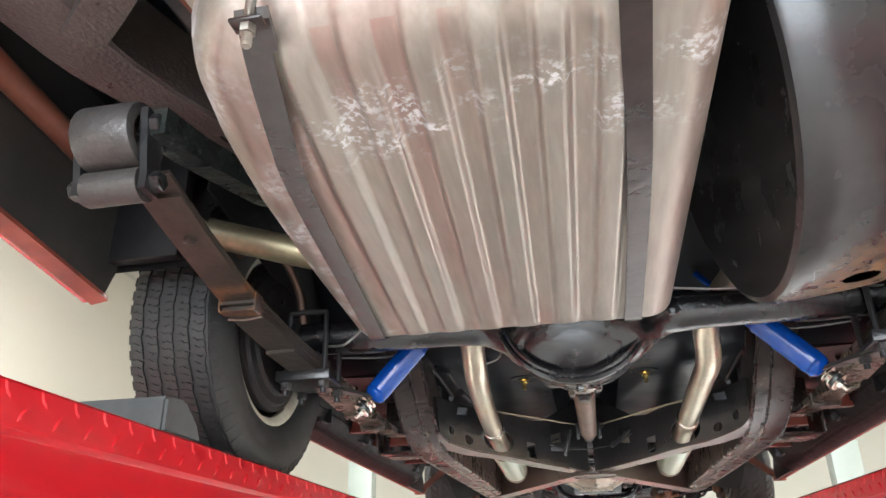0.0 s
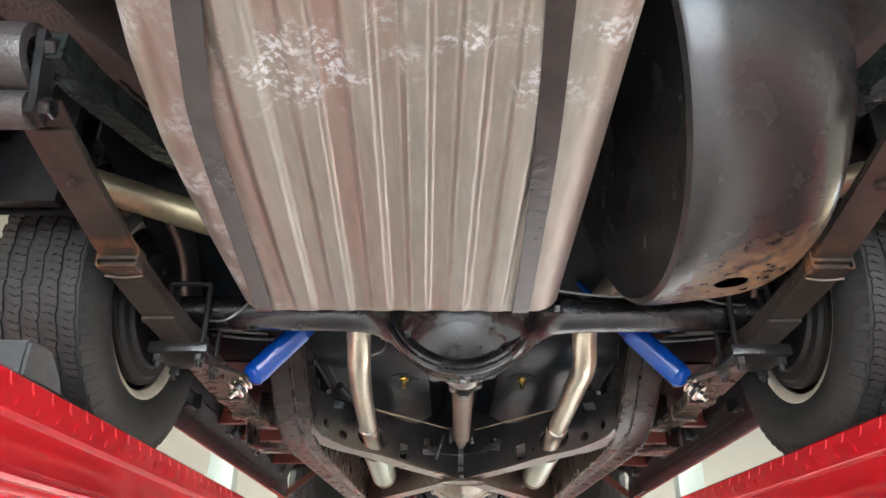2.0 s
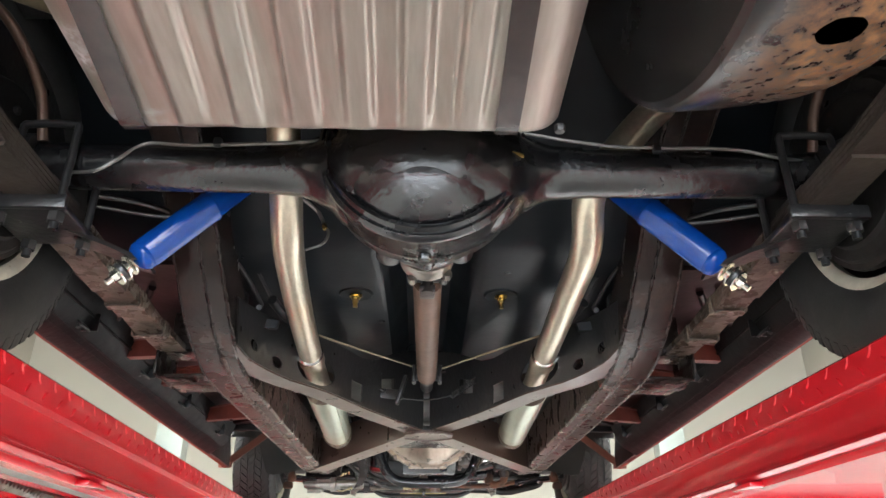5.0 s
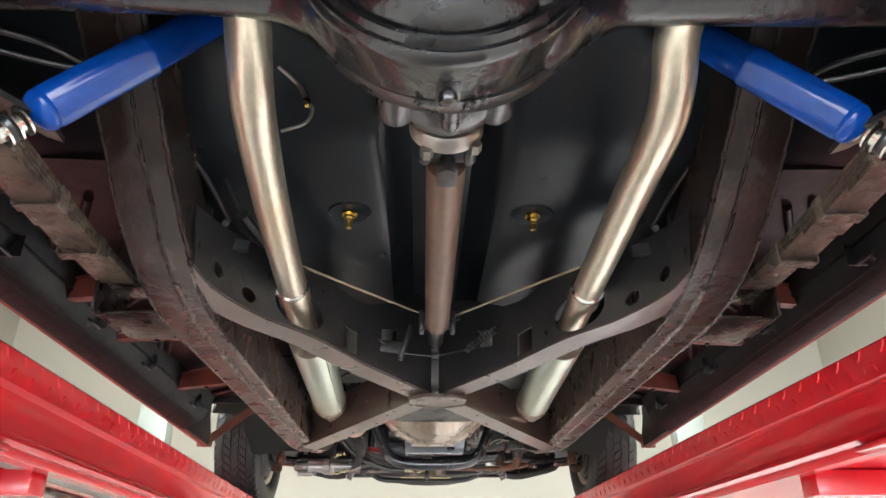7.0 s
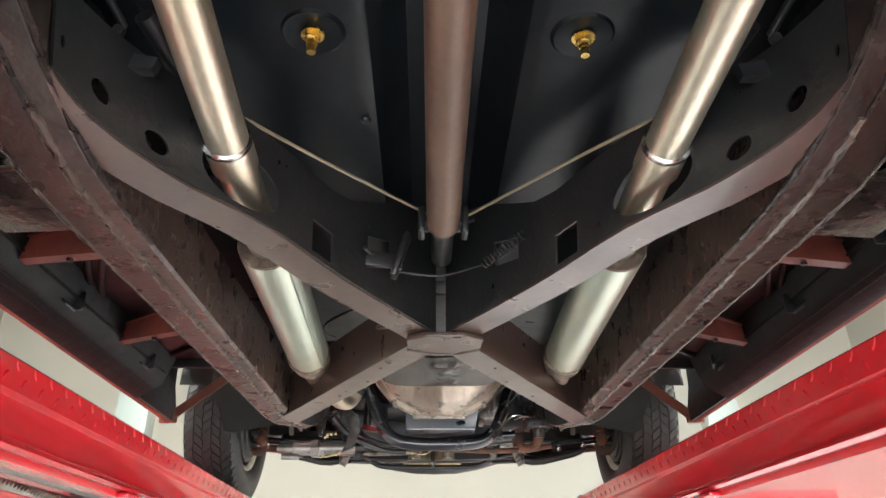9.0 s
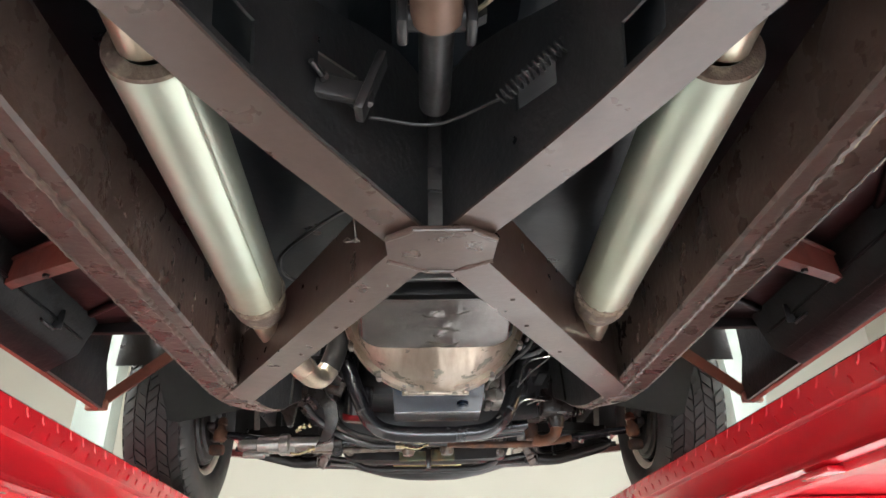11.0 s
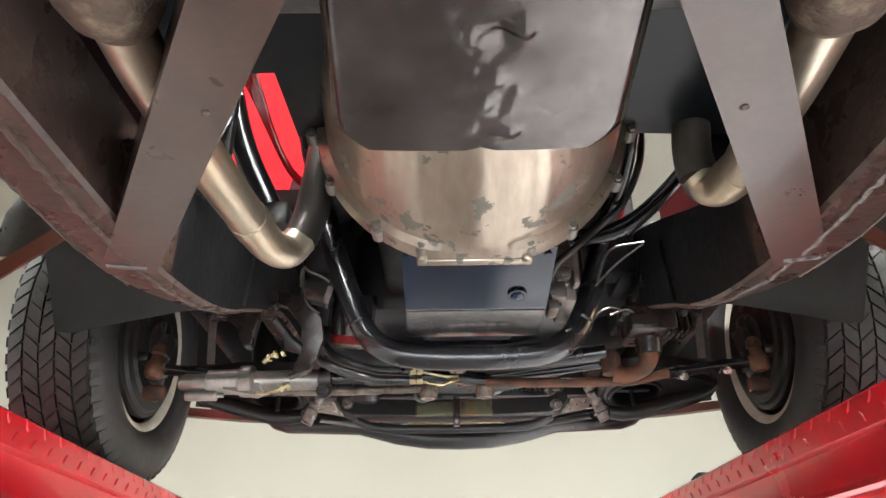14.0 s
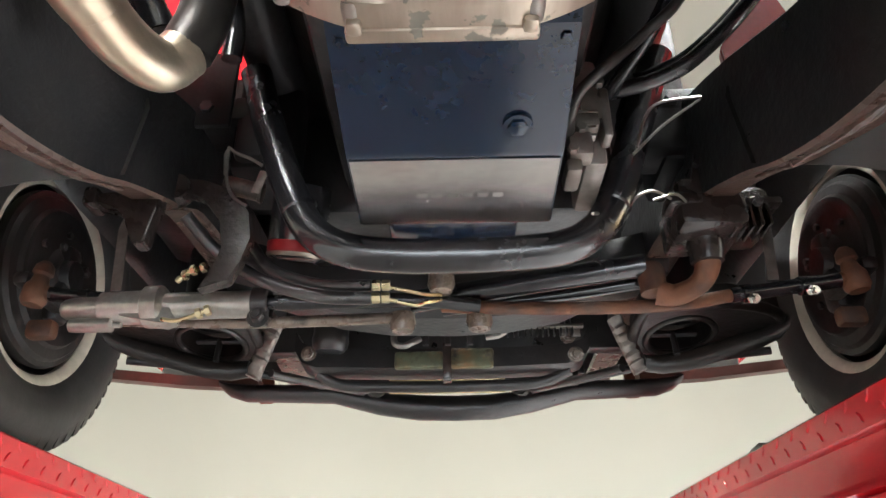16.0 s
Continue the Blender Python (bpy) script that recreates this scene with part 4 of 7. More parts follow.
    part("splash_flap", bm, FLAP, car, "black rubber splash flap")
    # wheel houses and body sides
    for y0, y1 in ((-0.42, 0.38), (2.5, 3.45)):
        c = (y0 + y1) / 2
        bm = bmesh.new()
        rr = []
        for k in range(13):
            a = math.pi * k / 12
            rr.append([(s * x, c - (y1 - y0) / 2 * math.cos(a), 1.95 + 0.42 * math.sin(a)) for x in ((0.72 if y0 < 1 else 0.62), 0.93)])
        loft(bm, rr, closed=False)
        solid(bm, 0.003)
        part("wheel_house", bm, BLACK, car, "black wheel house")
    bm = bmesh.new()
    prism(bm, [(s * 0.72, -0.42, 2.12), (s * 0.72, 0.38, 1.98), (s * 0.72, 0.38, 2.4), (s * 0.72, -0.42, 2.4)], (s * 0.005, 0, 0))
    part("wheel_house_wall", bm, BLACK, car)
    part("arch_strap", tubes(([(s * 0.7, -0.3, 2.02), (s * 0.69, -0.26, 2.06), (s * 0.68, -0.19, 2.088), (s * 0.67, -0.12, 2.07), (s * 0.66, -0.06, 2.02), (s * 0.655, -0.03, 1.95)], 0.009, 12)), SHAFT, car, "brown rusted curved steel strap")
    bm = bmesh.new()
    prism(bm, [(s * 0.925, y, z) for y, z in ((0.38, 1.86), (2.28, 1.82), (2.28, 2.35), (0.38, 2.35))], (s * 0.003, 0, 0))
    part("rocker_inner", bm, MATT, car, "black inside of the rocker panel")
    bm = bmesh.new()
    q = [(-1.75, 1.99), (-0.8, 1.94), (-0.44, 1.885), (-0.425, 1.93), (-0.41, 2.03), (-0.3, 2.2), (-0.02, 2.28), (0.26, 2.2), (0.37, 2.0), (0.38, 1.855), (2.42, 1.82), (2.376, 1.915), (2.374, 1.98), (2.4, 2.15), (2.5, 2.28), (2.96, 2.36), (3.4, 2.28), (3.5, 2.06), (4.15, 2.06), (4.2, 2.5), (-1.8, 2.6)]
    prism(bm, [(s * 0.932, y, z) for y, z in q], (s * 0.012, 0, 0))
    part("body_side", bm, CARRED, car, "glossy red body side")
    bm = bmesh.new()
    loft(bm, [[(s * 0.89, y, z), (s * 0.925, y, z - 0.006), (s * 0.93, y, z + 0.006), (s * 0.895, y, z + 0.012)] for y, z in ((-1.75, 1.99), (-0.8, 1.938), (-0.44, 1.884))])
    part("quarter_lip", bm, SEAM, car, "red-brown quarter panel seam")
    bm = bmesh.new()
    prism(bm, [(s * 0.895, y, z) for y, z in ((-1.75, 2.0), (-0.8, 1.945), (-0.45, 1.89), (-0.425, 1.95), (-0.42, 2.05), (-0.5, 2.3), (-0.5, 2.6), (-1.75, 2.6))], (s * 0.006, 0, 0))
    part("quarter_inner", bm, FLAP, car, "black inside of the quarter panel")
    part("quarter_roll", tubes(([(s * 0.87, -1.7, 2.2), (s * 0.872, -1.0, 2.155), (s * 0.875, -0.75, 2.132), (s * 0.875, -0.62, 2.116), (s * 0.875, -0.5, 2.1)], 0.024, 14)), LIP, car, "red-brown rolled inner quarter edge")
    part("body_mount", boxes(((s * 0.84, -0.44, 2.22), (0.18, 0.03, 0.52), 0.005)), MATT, car)

# -- rear axle --
tubep = [(-0.735, 0, 1.92), (-0.55, 0, 1.92), (-0.3, 0, 1.92), (-0.22, 0, 1.92), (-0.17, 0, 1.918), (-0.13, 0, 1.915), (-0.06, 0, 1.915), (0.04, 0, 1.915), (0.11, 0, 1.915), (0.15, 0, 1.918), (0.2, 0, 1.92), (0.3, 0, 1.92), (0.55, 0, 1.92), (0.735, 0, 1.92)]
rad = [0.04, 0.04, 0.042, 0.048, 0.07, 0.1, 0.125, 0.125, 0.1, 0.07, 0.048, 0.042, 0.04, 0.04]
bm = bmesh.new()
tube(bm, tubep, rad, 28, 4)
axle = part("rear_axle", bm, AXLE, car, "lumpy gloss-black rear axle housing")
bm = bmesh.new()
m = axis((-0.016, -0.02, 1.936), (0, 1, 0))
lathe(bm, [(0, -0.1), (0.06, -0.097), (0.11, -0.082), (0.138, -0.06), (0.147, -0.048), (0.15, -0.04), (0.153, -0.046), (0.16, -0.048), (0.164, -0.042), (0.165, -0.036), (0.169, -0.038), (0.174, -0.034), (0.176, -0.026), (0.172, -0.016), (0.17, 0.04), (0.162, 0.056), (0.145, 0.066), (0.11, 0.07), (0, 0.07)], m, 72)
diff = part("differential", bm, AXLE, axle, "gloss-black banjo housing with a domed cover")
bm = bmesh.new()
rings = [(0.025, 1.932, 0.168, 0.166), (0.05, 1.931, 0.166, 0.163), (0.058, 1.93, 0.158, 0.155), (0.061, 1.925, 0.125, 0.122), (0.075, 1.905, 0.116, 0.112), (0.1, 1.88, 0.1, 0.094), (0.122, 1.862, 0.078, 0.074), (0.136, 1.85, 0.056, 0.056), (0.15, 1.844, 0.046, 0.046)]
loft(bm, [[(-0.012 + a * math.cos(2 * math.pi * k / 56), y, z + b2 * math.sin(2 * math.pi * k / 56)) for k in range(56)] for y, z, a, b2 in rings])
for v in bm.verts:
    if v.co.y > 0.062:
        v.co += Vector((v.co.x + 0.012, 0, v.co.z - 1.88)).normalized() * noise.noise(v.co * 38) * 0.006
for k in range(9):
    a = math.pi * (1.02 + 0.96 * k / 8)
    bolt(bm, (-0.012 + 0.136 * math.cos(a), 0.06, 1.928 + 0.133 * math.sin(a)), (0, 1, 0), 0.0095, 0.013)
for a, r, y, h in ((-2.35, 0.088, 0.09, 0.026), (-0.75, 0.086, 0.09, 0.024), (-1.5, 0.088, 0.08, 0.013)):
    lathe(bm, [(0, -0.04), (h, -0.04), (h, 0.02), (h * 0.7, 0.03), (0, 0.032)], axis((-0.012 + r * math.cos(a), y, 1.875 + r * 0.92 * math.sin(a)), (0, 1, -0.2)), 18)
part("pinion_carrier", bm, CARRIER, axle, "gloss-black cast pinion carrier")
bm = bmesh.new()
lathe(bm, [(0.03, -0.014), (0.047, -0.013), (0.0505, -0.008), (0.0505, 0.01), (0.046, 0.013), (0.03, 0.013)], axis((-0.008, 0.162, 1.834), (0, 1, -0.25)), 36, True)
part("pinion_retainer", bm, CHROMED, axle, "worn bright pinion retainer ring")
for a in (-2.1, -0.75):
    bm = bmesh.new()
    bolt(bm, (-0.008 + 0.052 * math.cos(a), 0.156, 1.834 + 0.052 * math.sin(a)), (0, 1, -0.25), 0.009, 0.016)
    part("retainer_bolt", bm, CHROMED, axle)
bm = bmesh.new()
bolt(bm, (-0.012, 0.012, 1.768), (0, 0.1, -1), 0.011, 0.012)
box(bm, (-0.012, 0.004, 1.769), (0.03, 0.04, 0.008), 0.003)
part("drain_plug", bm, AXLE, axle)
for k in range(11):
    bm = bmesh.new()
    rnd = random.Random(k)
    bmesh.ops.create_icosphere(bm, subdivisions=1, radius=rnd.uniform(0.003, 0.006), matrix=Matrix.Translation((-0.012 + rnd.uniform(-0.045, 0.045), rnd.uniform(0.018, 0.04), 1.767)) @ Matrix.Diagonal((1, 1, 0.5, 1)))
    part("sludge_drip", bm, AXLE, axle)
bm = bmesh.new()
lathe(bm, [(0, -0.008), (0.02, -0.008), (0.022, 0), (0.02, 0.006), (0, 0.006)], axis((0.108, -0.085, 1.905), (0.5, -1, -0.1)), 24)
tube(bm, [(0.118, -0.088, 1.905), (0.145, -0.07, 1.908)], 0.005, 8)
part("filler_tag", bm, BRASS, axle, "brass filler tag")
bm = bmesh.new()
yk = [(-0.045, 0.0), (0.045, 0.0)]
for sx in (-1, 1):
    box(bm, (-0.006 + sx * 0.03, 0.185, 1.812), (0.014, 0.05, 0.036), 0.005)
tube(bm, [(-0.045, 0.2, 1.81), (0.033, 0.2, 1.81)], 0.013, 14)
tube(bm, [(-0.006, 0.2, 1.775), (-0.006, 0.2, 1.845)], 0.012, 14)
for sx in (-1, 1):
    box(bm, (-0.006, 0.215, 1.81 + sx * 0.026), (0.03, 0.05, 0.013), 0.004)
part("universal_joint", bm, IRON, axle, "greasy dark universal joint")
part("driveshaft", tubes(([(-0.006, 0.225, 1.812), (-0.004, 0.5, 1.82), (0.0, 0.98, 1.835)], 0.0285, 24)), SHAFT, car, "brown rust-tinted tubular driveshaft")
part("slip_yoke", tubes(([(0, 0.985, 1.835), (0.0, 1.06, 1.84), (0, 1.14, 1.844)], 0.02, 20)), IRON, car)
bm = bmesh.new()
tube(bm, [(-0.035, 0.985, 1.835), (0.035, 0.985, 1.835)], 0.014, 14)
box(bm, (-0.037, 0.985, 1.838), (0.012, 0.04, 0.05), 0.004)
box(bm, (0.037, 0.985, 1.838), (0.012, 0.04, 0.05), 0.004)
part("front_joint", bm, IRON, car)
# brake line along the axle and its hose
bm = bmesh.new()
tube(bm, [(-0.6, -0.03, 1.89), (-0.55, -0.045, 1.885), (-0.52, -0.045, 1.905), (-0.48, -0.035, 1.945), (-0.4, -0.04, 1.94), (-0.2, -0.05, 1.945), (-0.14, -0.04, 1.97)], 0.003, 8)
tube(bm, [(0.66, -0.03, 1.93), (0.58, -0.045, 1.93), (0.5, -0.045, 1.945), (0.3, -0.042, 1.95), (0.1, -0.06, 1.97)], 0.003, 8)
part("brake_line", bm, LINE, axle, "thin grey steel brake line")
for x in (0.38, -0.36, 0.16):
    bm = bmesh.new()
    box(bm, (x, -0.042, 1.945), (0.014, 0.012, 0.016), 0.003)
    part("line_clip", bm, BLACK, axle)
for s in (-1, 1):
    bm = bmesh.new()
    lathe(bm, [(0.041, -0.02), (0.055, -0.016), (0.055, 0.016), (0.041, 0.02)], axis((s * 0.68, 0, 1.92), (1, 0, 0)), 28, True)
    box(bm, (s * 0.64, 0, 1.87), (0.06, 0.1, 0.012), 0.003)
    part("spring_seat", bm, BLACK, axle)

# outline of the torn-edged cable bracket (x, z)
ANCHOR = [(0.487, 1.915), (0.458, 1.941), (0.438, 1.922), (0.438, 1.883), (0.399, 1.861), (0.359, 1.856), (0.363, 1.838), (0.41, 1.837), (0.465, 1.86)]

# -- springs, shackles, shocks --
for s in (-1, 1):
    sp = group_part("leaf_spring", (s * 0.635, 0, 1.8), "worn black multi-leaf rear spring with rusty clips")
    main = [(-0.74, 1.93), (-0.6, 1.893), (-0.42, 1.852), (-0.2, 1.832), (0.0, 1.824), (0.2, 1.812), (0.5, 1.79), (0.78, 1.785)]
    ends = ((-0.74, 0.78), (-0.7, 0.68), (-0.415, 0.55), (-0.405, 0.42), (-0.2, 0.28))
    ys, zs = [p[0] for p in main], [p[1] for p in main]
    for k, (y0, y1) in enumerate(ends):
        bm = bmesh.new()
        sec = []
        for y in np.linspace(y0, y1, 22):
            z = float(np.interp(y, ys, zs)) + 0.028 - 0.0075 * k
            wd = 0.035 - 0.0006 * k
            sec.append([(s * 0.635 - wd, y, z), (s * 0.635 + wd, y, z), (s * 0.635 + wd, y, z + 0.0066), (s * 0.635 - wd, y, z + 0.0066)])
        leaf = sub("leaf", loft(bm, sec), LEAF, sp)
        # ahead of the axle the leaves are lighter: tan wear plus painted-in sun
        leaf.data.materials.append(SPRING)
        for f in leaf.data.polygons:
            if f.center.y > 0.08:
                f.material_index = 1
    for y in (-0.4, 0.36, 0.2, 0.52):
        z = float(np.interp(y, ys, zs))
        wide = 0.024 if y > 0 else 0.03
        bm = bmesh.new()
        loft(bm, [[(s * 0.635 + u * 0.0375, y - wide / 2, z + v), (s * 0.635 + u * 0.0375, y + wide / 2 + 0.003 * u, z + v), (s * 0.635 + u * 0.034, y + wide / 2 + 0.003 * u, z + v + 0.003), (s * 0.635 + u * 0.034, y - wide / 2, z + v + 0.003)] for u, v in ((-1, 0.036), (-1, 0.004), (-0.9, -0.001), (-0.4, 0.001), (0, -0.0005), (0.5, 0.0012), (0.9, -0.001), (1, 0.004), (1, 0.036))])
        if y > 0:
            box(bm, (s * 0.635, y + 0.016, z + 0.021), (0.0715, 0.005, 0.034), 0.002)
        sub("spring_clip", bm, RUSTY if y < -0.3 else SPRING, sp, "rust-streaked steel spring clip")
    bm = bmesh.new()
    bolt(bm, (s * 0.635, -0.6, 1.913), (0, 0, -1), 0.012, 0.006)
    sub("leaf_rivet", bm, LEAF, sp)
    for y, r in ((-0.6, 0.014), (-0.5, 0.012)):
        z = float(np.interp(y, ys, zs)) + 0.028
        sub("pressed_boss", lathe(bmesh.new(), [(0, -0.0035), (r * 0.7, -0.003), (r, 0.0005), (0, 0.0005)], Matrix.Translation((s * 0.635, y, z)), 20), LEAF, sp)
    sub("clip_wire", tubes(([(s * 0.6, -0.375, float(np.interp(-0.375, ys, zs)) + 0.001), (s * 0.635, -0.372, float(np.interp(-0.372, ys, zs)) - 0.001), (s * 0.67, -0.375, float(np.interp(-0.375, ys, zs)) + 0.001)], 0.003, 8)), CHROMED, sp)
    # axle plate, U-bolts and nuts
    bm = boxes(((s * 0.635, 0.0, 1.808), (0.125, 0.125, 0.012), 0.004), ((s * 0.635, -0.065, 1.815), (0.13, 0.012, 0.024), 0.003))
    loft(bm, [[(s * x, y - 0.03, z), (s * x, y + 0.03, z), (s * x, y + 0.03, z + 0.008), (s * x, y - 0.03, z + 0.008)] for x, y, z in ((0.6, 0.03, 1.8), (0.55, 0.08, 1.795), (0.52, 0.115, 1.79), (0.5, 0.12, 1.785))])
    sub("spring_plate", bm, BLACK, sp)
    for y in (-0.05, 0.05):
        bm = bmesh.new()
        tube(bm, [(s * 0.59, y, 1.79), (s * 0.59, y, 1.95), (s * 0.6, y, 1.97), (s * 0.67, y, 1.97), (s * 0.68, y, 1.95), (s * 0.68, y, 1.79)], 0.0065, 10, 3)
        for x in (0.59, 0.68):
            bolt(bm, (s * x, y, 1.802), (0, 0, -1), 0.013, 0.016, 0.012)
        sub("u_bolt", bm, BLACK, sp)
    # rear shackle
    bm = bmesh.new()
    lathe(bm, [(0.032, -0.046), (0.049, -0.046), (0.051, -0.042), (0.051, 0.042), (0.049, 0.046), (0.032, 0.046)], axis((s * 0.66, -0.79, 1.997), (1, 0, 0)), 36, True)
    sub("hanger_barrel", bm, BARREL, sp, "heavy rough grey shackle hanger barrel")
    bm = bmesh.new()
    lathe(bm, [(0, -0.046), (0.027, -0.046), (0.027, 0.046), (0, 0.046)], axis((s * 0.66, -0.772, 1.923), (1, 0, 0)), 28)
    sub("spring_eye", bm, BARREL, sp)
    for x in (0.606, 0.714):
        bm = bmesh.new()
        loft(bm, [[(s * x - 0.006, y + 0.018, z), (s * x + 0.006, y + 0.018, z), (s * x + 0.006, y - 0.018, z), (s * x - 0.006, y - 0.018, z)] for y, z in ((-0.775, 1.905), (-0.775, 1.93), (-0.785, 1.97), (-0.795, 2.015), (-0.797, 2.03))])
        for y, z in ((-0.772, 1.925), (-0.795, 2.01)):
            bolt(bm, (s * (x - 0.006 if x < 0.65 else x + 0.006), y, z), (-s if x < 0.65 else s, 0, 0), 0.016, 0.014)
        sub("shackle_link", bm, BLACK, sp)
    bm = bmesh.new()
    loft(bm, [[(s * x - 0.022, y, z), (s * x + 0.022, y, z), (s * x + 0.022, y, z + 0.045), (s * x - 0.022, y, z + 0.045)] for x, y, z in ((0.6, -0.8, 1.99), (0.592, -0.7, 2.0), (0.56, -0.5, 2.03), (0.51, -0.3, 2.07))])
    sub("hanger_plate", bm, HANGER, sp, "green-tinted black hanger plate")
    # front hanger bracket
    bm = boxes(((s * 0.60, 0.77, 1.752), (0.13, 0.16, 0.006), 0.002, Matrix.Rotation(0.1 * s, 4, "Z")), ((s * 0.665, 0.74, 1.785), (0.006, 0.15, 0.075), 0.002), ((s * 0.58, 0.72, 1.86), (0.12, 0.1, 0.1), 0.008))
    bolt(bm, (s * 0.668, 0.79, 1.8), (s, 0, 0), 0.012, 0.012)
    sub("front_hanger", bm, KICK, sp, "brown-black front spring hanger")
    # shock absorber
    sh = group_part("shock_absorber", (s * 0.51, 0.11, 1.81), "glossy blue telescopic shock absorber")
    lo, hi = Vector((s * 0.519, 0.099, 1.788)), Vector((s * 0.3, 0.2, 2.085))
    d = (hi - lo).normalized()
    bm = bmesh.new()
    lathe(bm, [(0, 0), (0.012, 0.001), (0.022, 0.006), (0.0275, 0.014), (0.0285, 0.02), (0.0278, 0.0215), (0.0278, 0.0235), (0.0288, 0.025), (0.0292, 0.17), (0.0305, 0.172), (0.0305, 0.176), (0.0275, 0.178), (0.0275, 0.3), (0.02, 0.31), (0.008, 0.312), (0.008, 0.38), (0, 0.38)], axis(lo, d), 32)
    sub("body", bm, BLUE, sh)
    bm = bmesh.new()
    for h, r, t in ((-0.008, 0.02, 0.003), (-0.014, 0.013, 0.006), (-0.022, 0.021, 0.003), (-0.036, 0.021, 0.003)):
        lathe(bm, [(0, h - t), (r, h - t), (r, h), (0, h)], axis(lo, d), 24)
    bolt(bm, lo - d * 0.036, -d, 0.011, 0.012, 0.012)
    sub("mounting_nut", bm, CHROME, sh, "bright zinc-plated washers and nut")
    bm = bmesh.new()
    lathe(bm, [(0, -0.034), (0.016, -0.034), (0.018, -0.028), (0.016, -0.024), (0, -0.024)], axis(lo, d), 20)
    sub("bushing", bm, BLACK, sh)
    # brake hose beside the shock
    bm = bmesh.new()
    tube(bm, [(s * 0.6, 0.06, 1.9), (s * 0.53, 0.12, 1.915), (s * 0.5, 0.24, 1.95), (s * 0.46, 0.36, 1.955), (s * 0.425, 0.47, 1.93), (s * 0.4, 0.57, 1.89)], 0.005, 10)
    tube(bm, [(s * 0.62, 0.1, 1.9), (s * 0.5, 0.16, 1.91), (s * 0.4, 0.17, 1.93)], 0.004, 8)
    part("brake_hose", bm, BLACK, car, "thin black brake hose")
    # handbrake cable anchor on the arm
    bm = bmesh.new()
    prism(bm, [(s * x, 0.575 + 0.12 * (0.43 - x), z) for x, z in ANCHOR], (0, 0.016, 0))
    tube(bm, [(s * 0.375, 0.56, 1.9), (s * 0.365, 0.6, 1.893), (s * 0.345, 0.65, 1.88)], 0.012, 12)
    bolt(bm, (s * 0.405, 0.572, 1.885), (0, -1, -0.3), 0.008, 0.008)
    part("cable_anchor", bm, BLACK, car)
bm = bmesh.new()
tube(bm, [(-0.27, 0.28, 2.02), (-0.24, 0.3, 2.0), (-0.225, 0.3, 1.97)], 0.004, 8)
tube(bm, [(-0.225, 0.3, 1.97), (-0.215, 0.3, 1.95), (-0.225, 0.3, 1.925), (-0.26, 0.3, 1.91)], 0.003, 8)
part("hose_tail", bm, LINE, car)
bm = bmesh.new()
bolt(bm, (-0.225, 0.3, 1.972), (0.2, 0, -1), 0.006, 0.014)
part("hose_fitting", bm, BRASS, car, "small brass hose fitting")

# -- handbrake cables --
bm = bmesh.new()
for s in (-1, 1):
    tube(bm, [(s * 0.035 + 0.01, 1.0, 1.862), (s * 0.2, 0.825, 1.868), (s * 0.37, 0.64, 1.874)], 0.0028, 8)
part("handbrake_cable", bm, CABLE, car, "tan steel handbrake cable")
bm = bmesh.new()
loft(bm, [[(x, y, 1.853), (x, y + 0.014, 1.853), (x, y + 0.014, 1.871), (x, y, 1.871)] for x, y in ((-0.036, 0.995), (-0.02, 1.007), (0.01, 1.012), (0.04, 1.007), (0.056, 0.995))])
bolt(bm, (0.036, 1.015, 1.855), (0, 0, -1), 0.006, 0.006, 0.02)
part("cable_equalizer", bm, IRON, car, "dark curved cable equalizer")
bm = bmesh.new()
p0, p1 = Vector((0.075, 1.075, 1.80)), Vector((0.145, 1.02, 1.835))
ax = (p1 - p0)
e1 = ax.cross(Vector((0, 0, 1))).normalized()
e2 = ax.normalized().cross(e1)
coil = [p0 + ax * (k / 84) + (e1 * math.cos(k * 0.9) + e2 * math.sin(k * 0.9)) * 0.0085 for k in range(85)]
tube(bm, coil, 0.0016, 6, 1)
tube(bm, [(-0.08, 1.11, 1.8), (0.0, 1.12, 1.797), (0.075, 1.075, 1.8)], 0.0022, 8)
part("return_spring", bm, IRON, car, "coiled steel return spring")
bm = boxes(((-0.105, 1.06, 1.80), (0.07, 0.012, 0.03), 0.004, Matrix.Rotation(0.3, 4, "Z")), ((-0.075, 1.07, 1.815), (0.012, 0.03, 0.09), 0.004, Matrix.Rotation(0.3, 4, "Y")))
bolt(bm, (-0.125, 1.045, 1.805), (-0.4, -1, 0), 0.006, 0.006, 0.025)
part("handbrake_lever", bm, IRON, car)

# -- fuel tank --
tank = group_part("fuel_tank", (-0.13, -0.65, 1.9), "ribbed terne-steel fuel tank with oxidised patches")
xs = np.linspace(-0.452, 0.172, 150)


def tank_x(x, y):
    """The tank narrows towards its back, where one corner is rounded off."""
    k = 1 + 0.123 * (y + 0.25)
    side = float(np.interp(y, (-1.11, -1.085, -1.05, -1.0, -0.9, -0.75, -0.5, -0.25), (-0.33, -0.368, -0.393, -0.412, -0.432, -0.448, -0.456, -0.456)))
    return 0.172 - (0.172 - x) * k + (side - 0.172 + 0.624 * k) * max(0.0, min(1.0, (-x - 0.3) / 0.15))


